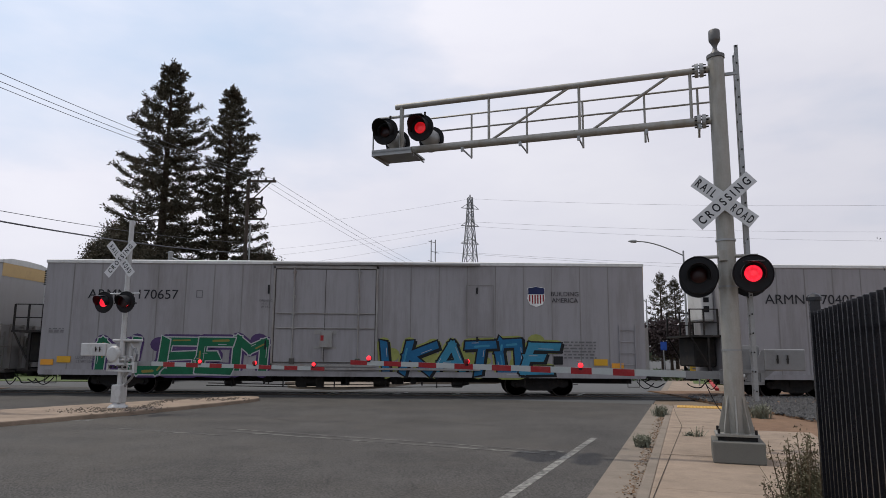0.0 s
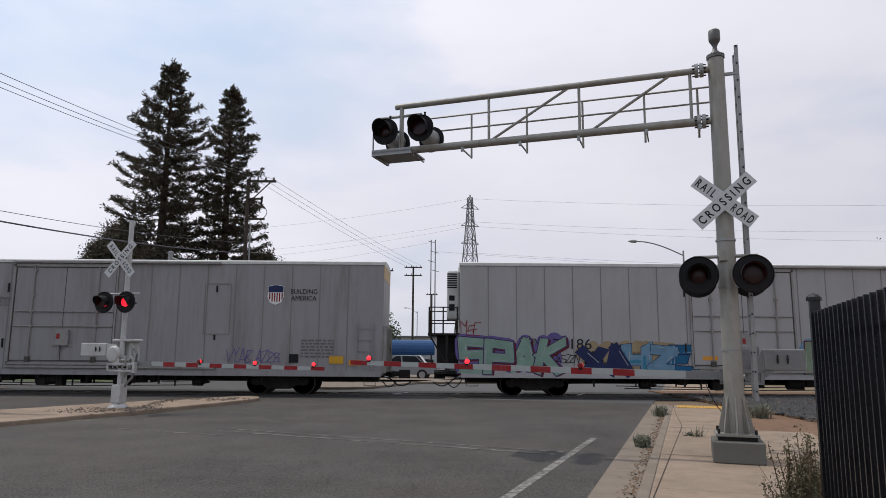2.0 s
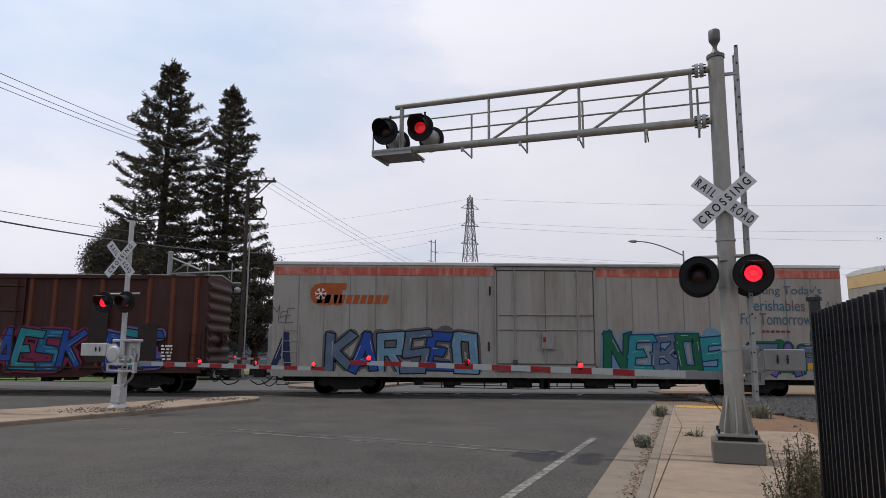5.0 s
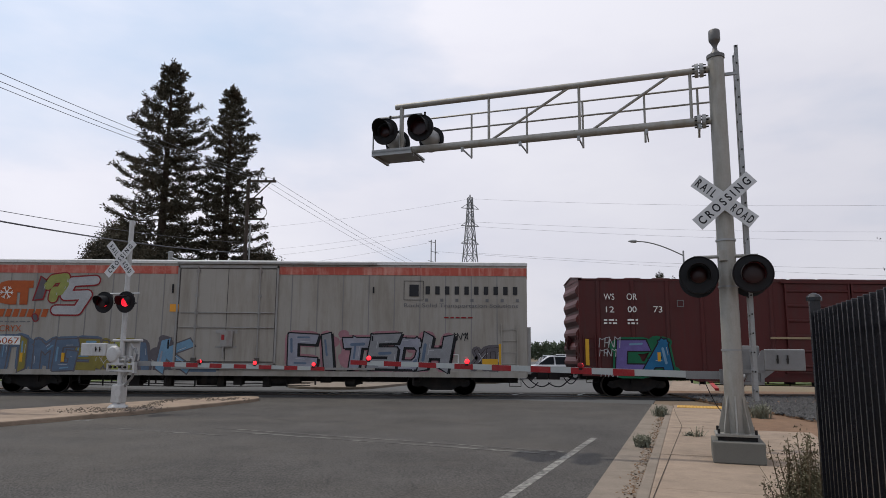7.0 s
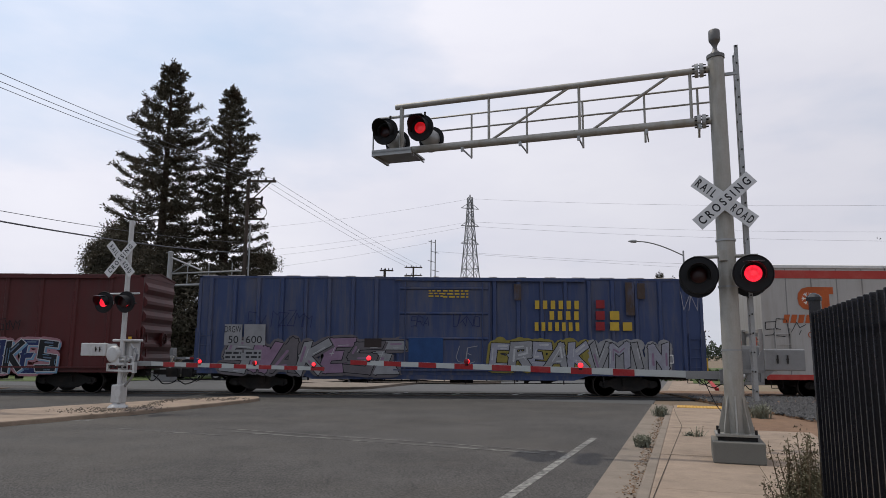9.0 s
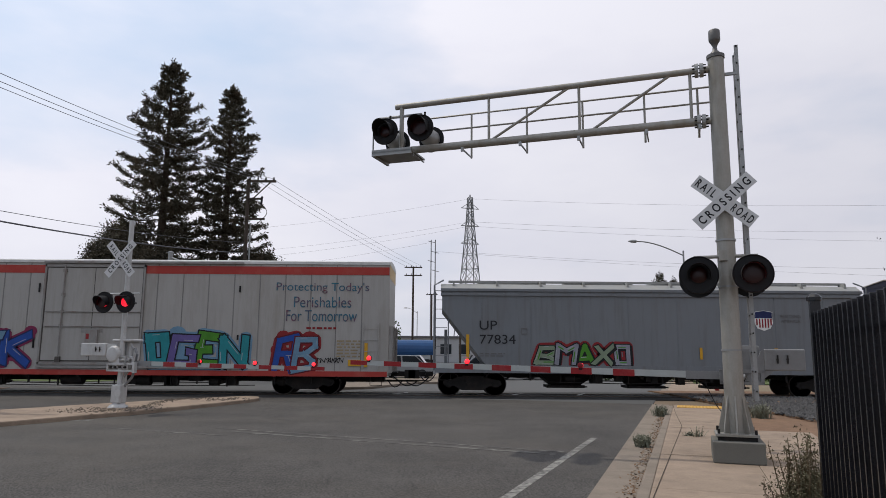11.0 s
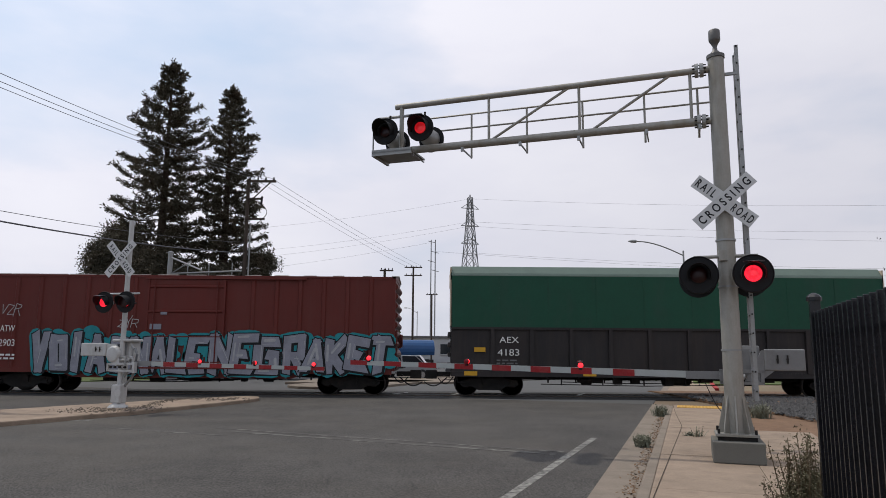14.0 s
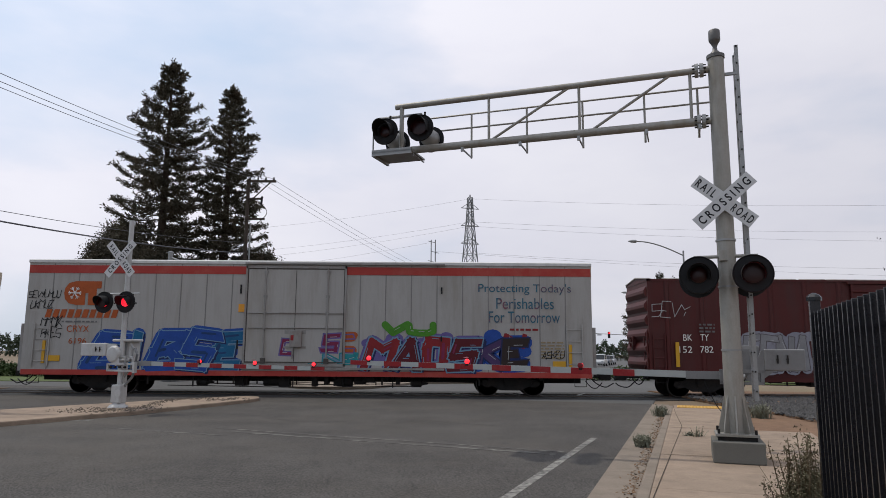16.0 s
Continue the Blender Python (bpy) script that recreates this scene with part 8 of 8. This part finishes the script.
for x, ph in ((3.75, 0), (4.65, None)):
    lamp(far_cant, -x, -0.4, 5.12, 0.25, None)
    lamp(far_cant, -x, 0.4, 5.12, 0.25, ph, back=True)
    part("lamp_bracket", Shape().rod((-x, 0, 5.5), (-x, 0, 5.12), 0.025, n=6).rod((-x, -0.15, 5.12), (-x, 0.15, 5.12), 0.025, n=6), UNDER, far_cant)
crossbuck(far_cant, 0.2, 3.9)
far_sig = thing("crossing_signal", "grey crossing signal post seen from behind, on the far median", "crossing signal", pose(-4.75, 36.6, 0, 0, 0, 175), group="crossing signals")
part("mast", Shape().rod((0, 0, 0), (0, 0, 5.2), 0.07, n=12), GALV, far_sig, smooth=True)
part("junction_base", Shape().box(-0.17, 0.17, -0.17, 0.17, 0, 0.6), ALU, far_sig, bevel=0.03)
crossbuck(far_sig, -0.12, 3.95)
part("lamp_crossarm", Shape().rod((-0.5, -0.1, 3.1), (0.5, -0.1, 3.1), 0.025, n=6), GALV, far_sig)
for x in (-0.38, 0.38):
    lamp(far_sig, x, -0.35, 2.85, 0.30, None)
    part("lamp_bracket", Shape().rod((x, -0.1, 3.1), (x, -0.1, 2.85), 0.02, n=6), UNDER, far_sig)

far_gate = thing("crossing_gate", "lowered striped crossing gate on the far side of the tracks", "crossing gate", pose(-15.2, 38.4, 0, 0, 0, SIDE_TURN + 8), group="crossing gates")
part("gate_post", Shape().rod((0, 0.2, 0), (0, 0.2, 1.8), 0.06, n=12), GALV, far_gate)
part("post_base", Shape().box(-0.3, 0.3, -0.1, 0.5, 0, 0.6), ALU, far_gate, bevel=0.03)
gate_machine(far_gate, 1, 1.35, 0.5, 1.42)
gate_arm(far_gate, 0.75, 7.0, 1.28, 1.30, 1, ((1.6, None), (4.0, None), (6.7, None)))

PANE = surf("dark car glass", (0.02, 0.024, 0.028), 0.08, 0, 0.1, 1, 0.0)
TYRE = surf("tyre rubber", (0.02, 0.02, 0.02), 0.85, 0, 0.2, 4, 0.1)
CHROME = surf("alloy rim", (0.45, 0.45, 0.46), 0.3, 0.8, 0.1, 4, 0.0)


def motor_car(x, y, turn, rgb, label, tall=1.45, length=4.6, boxy=False):
    """A parked car: shaped body, glass house, wheels, lights."""
    t = thing("car", label, "car", pose(x, y, 0, 0, 0, turn), group="waiting cars")
    paint = surf("car paint", rgb, 0.3, 0.2, 0.06, 1, 0.0, coat=0.5)
    L, h = length / 2, tall
    low = [(-L, 0.35), (L, 0.35), (L + 0.03, 0.6), (L - 0.08, 0.82), (L * 0.42, 0.95), (-L * 0.75, 0.98), (-L + 0.03, 0.9), (-L - 0.02, 0.6)]
    part("body", Shape().prism(low, -0.88, 0.88), paint, t, bevel=0.06)
    back = -L * (0.92 if boxy else 0.72)
    house = [(back, 0.93), (L * 0.45, 0.93), (L * 0.12, h - 0.04), (-0.1, h), (back * 0.75, h - 0.03)]
    part("glass_house", Shape().prism(house, -0.74, 0.74), PANE, t, "dark windows", bevel=0.04)
    part("roof", Shape().prism([(back * 0.78, h - 0.06), (L * 0.14, h - 0.06), (L * 0.08, h + 0.012), (back * 0.7, h + 0.01)], -0.72, 0.72), paint, t, bevel=0.02)
    for px in (back * 0.98, -0.15, L * 0.44):
        for sy in (-0.755, 0.755):
            part("pillar", Shape().prism([(px - 0.05, 0.92), (px + 0.05, 0.92), (px * 0.62 + 0.04, h - 0.04), (px * 0.62 - 0.05, h - 0.04)], sy - 0.012, sy + 0.012), paint, t)
    for px in (-L * 0.62, L * 0.63):
        for sy in (-0.8, 0.8):
            w = part("wheel", Shape().lathe((px, sy - 0.1, 0.33), (0, 1, 0), [(0, 0.3), (0.02, 0.33), (0.18, 0.33), (0.2, 0.3)], 18), TYRE, t, smooth=True)
            part("rim", Shape().rod((px, sy - 0.11, 0.33), (px, sy + 0.11, 0.33), 0.2, n=14), CHROME, w)
    for sy in (-0.62, 0.62):
        part("headlight", Shape().box(L - 0.12, L + 0.015, sy - 0.16, sy + 0.16, 0.62, 0.76), CHROME, t, bevel=0.02)
        part("tail_light", Shape().box(-L - 0.02, -L + 0.1, sy - 0.13, sy + 0.13, 0.68, 0.88), REDLENS, t, bevel=0.02)
    return t


for k, (x, y, turn, rgb, tall, length, label) in enumerate((
        (-8.1, 42.2, 176, (0.06, 0.06, 0.065), 1.45, 4.7, "dark grey sedan waiting in the side street"), (-2.6, 44.0, 176, (0.28, 0.29, 0.30), 1.5, 4.6, "silver sedan waiting in the side street"),
        (2.6, 45.2, 178, (0.05, 0.05, 0.055), 1.6, 4.7, "black car waiting in the side street"), (-14.6, 41.6, 176, (0.08, 0.075, 0.07), 1.4, 4.6, "dark sedan waiting in the side street"),
        (-4.8, 46.8, -60, (0.62, 0.62, 0.62), 1.75, 4.8, "white sport utility car facing the crossing"), (7.4, 46.8, 178, (0.55, 0.56, 0.57), 1.5, 4.6, "pale car waiting in the side street"),
        (19.5, 94, -110, (0.16, 0.17, 0.18), 1.5, 4.6, "grey car facing the crossing far down the road"), (22.8, 100, -110, (0.6, 0.6, 0.6), 1.7, 4.8, "white car facing the crossing far down the road"),
        (25.5, 108, -110, (0.05, 0.06, 0.08), 1.5, 4.6, "dark car far down the road"), (17.4, 101, -110, (0.55, 0.55, 0.55), 1.6, 4.7, "white car far down the road"),
        (28.6, 118, -110, (0.5, 0.5, 0.52), 1.5, 4.6, "silver car far down the road"), (14.8, 96, -110, (0.35, 0.36, 0.37), 1.5, 4.6, "silver car far down the road"))):
    motor_car(x, y, turn, rgb, label, tall, length, boxy=tall > 1.55)

TRUCKBLUE = surf("blue truck paint", (0.022, 0.075, 0.19), 0.4, 0, 0.15, 1, 0.05, 30, (0.02, 0.05, 0.12), 0.5, 1.5)
tk = thing("lorry", "blue lorry with a rounded tank body beyond the tracks", "lorry", pose(-4.6, 78, 0, 0, 0, 12))
part("cab", Shape().prism([(-3.6, 0.8), (-1.7, 0.8), (-1.7, 2.7), (-3.2, 2.7), (-3.6, 1.8)], -1.1, 1.1), TRUCKBLUE, tk, bevel=0.06)
part("windscreen", Shape().box(-3.52, -2.2, -1.13, 1.13, 1.75, 2.5), PANE, tk)
part("tank_body", Shape().cross([(-1.15 * math.cos(a), 2.0 + 1.15 * math.sin(a)) for a in np.linspace(-0.5, math.pi + 0.5, 14)], -1.5, 3.6), TRUCKBLUE, tk, "rounded pale blue body with dark streaks", bevel=0.04)
part("chassis", Shape().box(-3.5, 3.6, -0.5, 0.5, 0.6, 0.95), UNDER, tk)
for px in (-2.7, 1.6, 2.8):
    for sy in (-0.95, 0.95):
        part("wheel", Shape().lathe((px, sy - 0.15, 0.5), (0, 1, 0), [(0, 0.45), (0.03, 0.5), (0.27, 0.5), (0.3, 0.45)], 18), TYRE, tk, smooth=True)

WALL = surf("pale grey render", (0.36, 0.37, 0.38), 0.85, 0, 0.1, 0.3, 0.1, 10)
WALL_DARK = surf("blue-grey cladding", (0.15, 0.17, 0.19), 0.8, 0, 0.12, 0.3, 0.1, 10)
ROOFING = surf("flat roof edge", (0.12, 0.12, 0.12), 0.8)


def low_building(x, y, w, d, h, mat, label, bays):
    t = thing("building", label, "building", pose(x, y, 0), group="far buildings")
    part("wall", Shape().box(0, w, 0, d, 0, h), mat, t)
    part("roof", Shape().box(-0.3, w + 0.3, -0.3, d + 0.3, h, h + 0.35), ROOFING, t, "dark flat roof edge")
    for k in range(bays):
        a = (k + 0.5) * w / bays
        win = part("window", Shape().box(a - w / bays * 0.3, a + w / bays * 0.3, -0.06, 0.05, h * 0.35, h * 0.75), PANE, t)
        part("sill", Shape().box(a - w / bays * 0.33, a + w / bays * 0.33, -0.14, 0.0, h * 0.31, h * 0.35), mat, win)


low_building(-30, 95, 18, 12, 4.6, WALL_DARK, "low blue-grey commercial building beyond the side street", 5)
low_building(-11, 125, 20, 14, 4.4, WALL, "long pale grey commercial building in the distance", 6)
low_building(9, 165, 9, 8, 7.0, WALL_DARK, "dark two-storey building far down the road", 3)

# traffic signals and signs down the road
def traffic_signal(x, y, h, reach, label):
    t = thing("traffic_signal", label, "traffic signal", pose(x, y, 0), group="traffic signals")
    part("pole", Shape().rod((0, 0, 0), (0, 0, h + 0.4), 0.11, 0.08, n=10), GALV, t)
    part("arm", Shape().rod((0, 0, h - 0.2), (reach, 0, h + 0.2), 0.07, 0.05, n=8), GALV, t)
    for k in (0.55, 0.97):
        hd = part("signal_head", Shape().box(reach * k - 0.2, reach * k + 0.2, -0.15, 0.15, h - 0.7, h + 0.45), BLACK, t, bevel=0.02)
        for j, m in enumerate((REDLENS, BLACK, BLACK)):
            part("light", Shape().rod((reach * k, -0.17, h + 0.2 - j * 0.35), (reach * k, -0.14, h + 0.2 - j * 0.35), 0.12, n=12), LIT_FAR if j == 0 else m, hd)
    part("street_sign", Shape().box(reach * 0.75 - 0.4, reach * 0.75 + 0.4, -0.05, -0.02, h - 0.25, h + 0.1), SIGN, t)


traffic_signal(36, 128, 5.4, -9.0, "grey traffic signal with a long mast arm showing red")
traffic_signal(10, 132, 5.2, 6.0, "grey traffic signal with a mast arm across the far lanes")
st = thing("road_sign", "small blue road sign on a post by the far kerb", "road sign", pose(21.2, 66, 0))
part("post", Shape().rod((0, 0, 0), (0, 0, 3.0), 0.04, n=6), GALV, st)
part("sign_plate", Shape().box(-0.3, 0.3, -0.05, -0.03, 2.1, 2.9), TAG["royal"], st)
bs = thing("notice_board", "yellow notice board with unreadable dark lines", "sign", pose(14.1, 38, 0))
part("post", Shape().rod((0, 0, 0), (0, 0, 1.2), 0.04, n=6), GALV, bs)
part("board", Shape().box(-0.5, 0.5, -0.06, -0.03, 0.75, 1.5), YELLOWINK, bs)
for k in range(3):
    part("print_bar", Shape().box(-0.38, 0.38, -0.068, -0.06, 0.88 + k * 0.2, 0.97 + k * 0.2), GREYINK, bs)


# ---- what moves ----
FLASH, LIT_FOR, FIRST = 1.32, 0.64, -0.59


def shining(t, phase):
    on = (t - FIRST) % FLASH < LIT_FOR
    return on if phase == 0 else not on


def motions():
    step = 1 / FPS
    count = round(16 * FPS)
    for car, left, sets in train:
        walk(car, [(0, pose(left, TRACK_Y, 0)), (8, pose(left - 8 * SPEED, TRACK_Y, 0)), (16, pose(left - 16 * SPEED, TRACK_Y, 0))])
        turn = math.degrees(SPEED * step / 0.47)
        for s in sets:
            x = s.location.x
            walk(s, [(k * step, pose(x, 0, 0.47, 0, -turn * k % 360, 0)) for k in range(count + 1)])
    # each added flap lifts under the hood while its lamp counts as lit
    for flap, shut, lifted, phase in flaps:
        rows, last = [(0, lifted if shining(0, phase) else shut)], shining(0, phase)
        for k in range(1, count + 1):
            now = shining(k * step, phase)
            if now != last:
                rows += [((k - 1) * step, lifted if last else shut), (k * step, lifted if now else shut)]
                last = now
        rows.append((16.0, lifted if last else shut))
        walk(flap, rows)


motions()
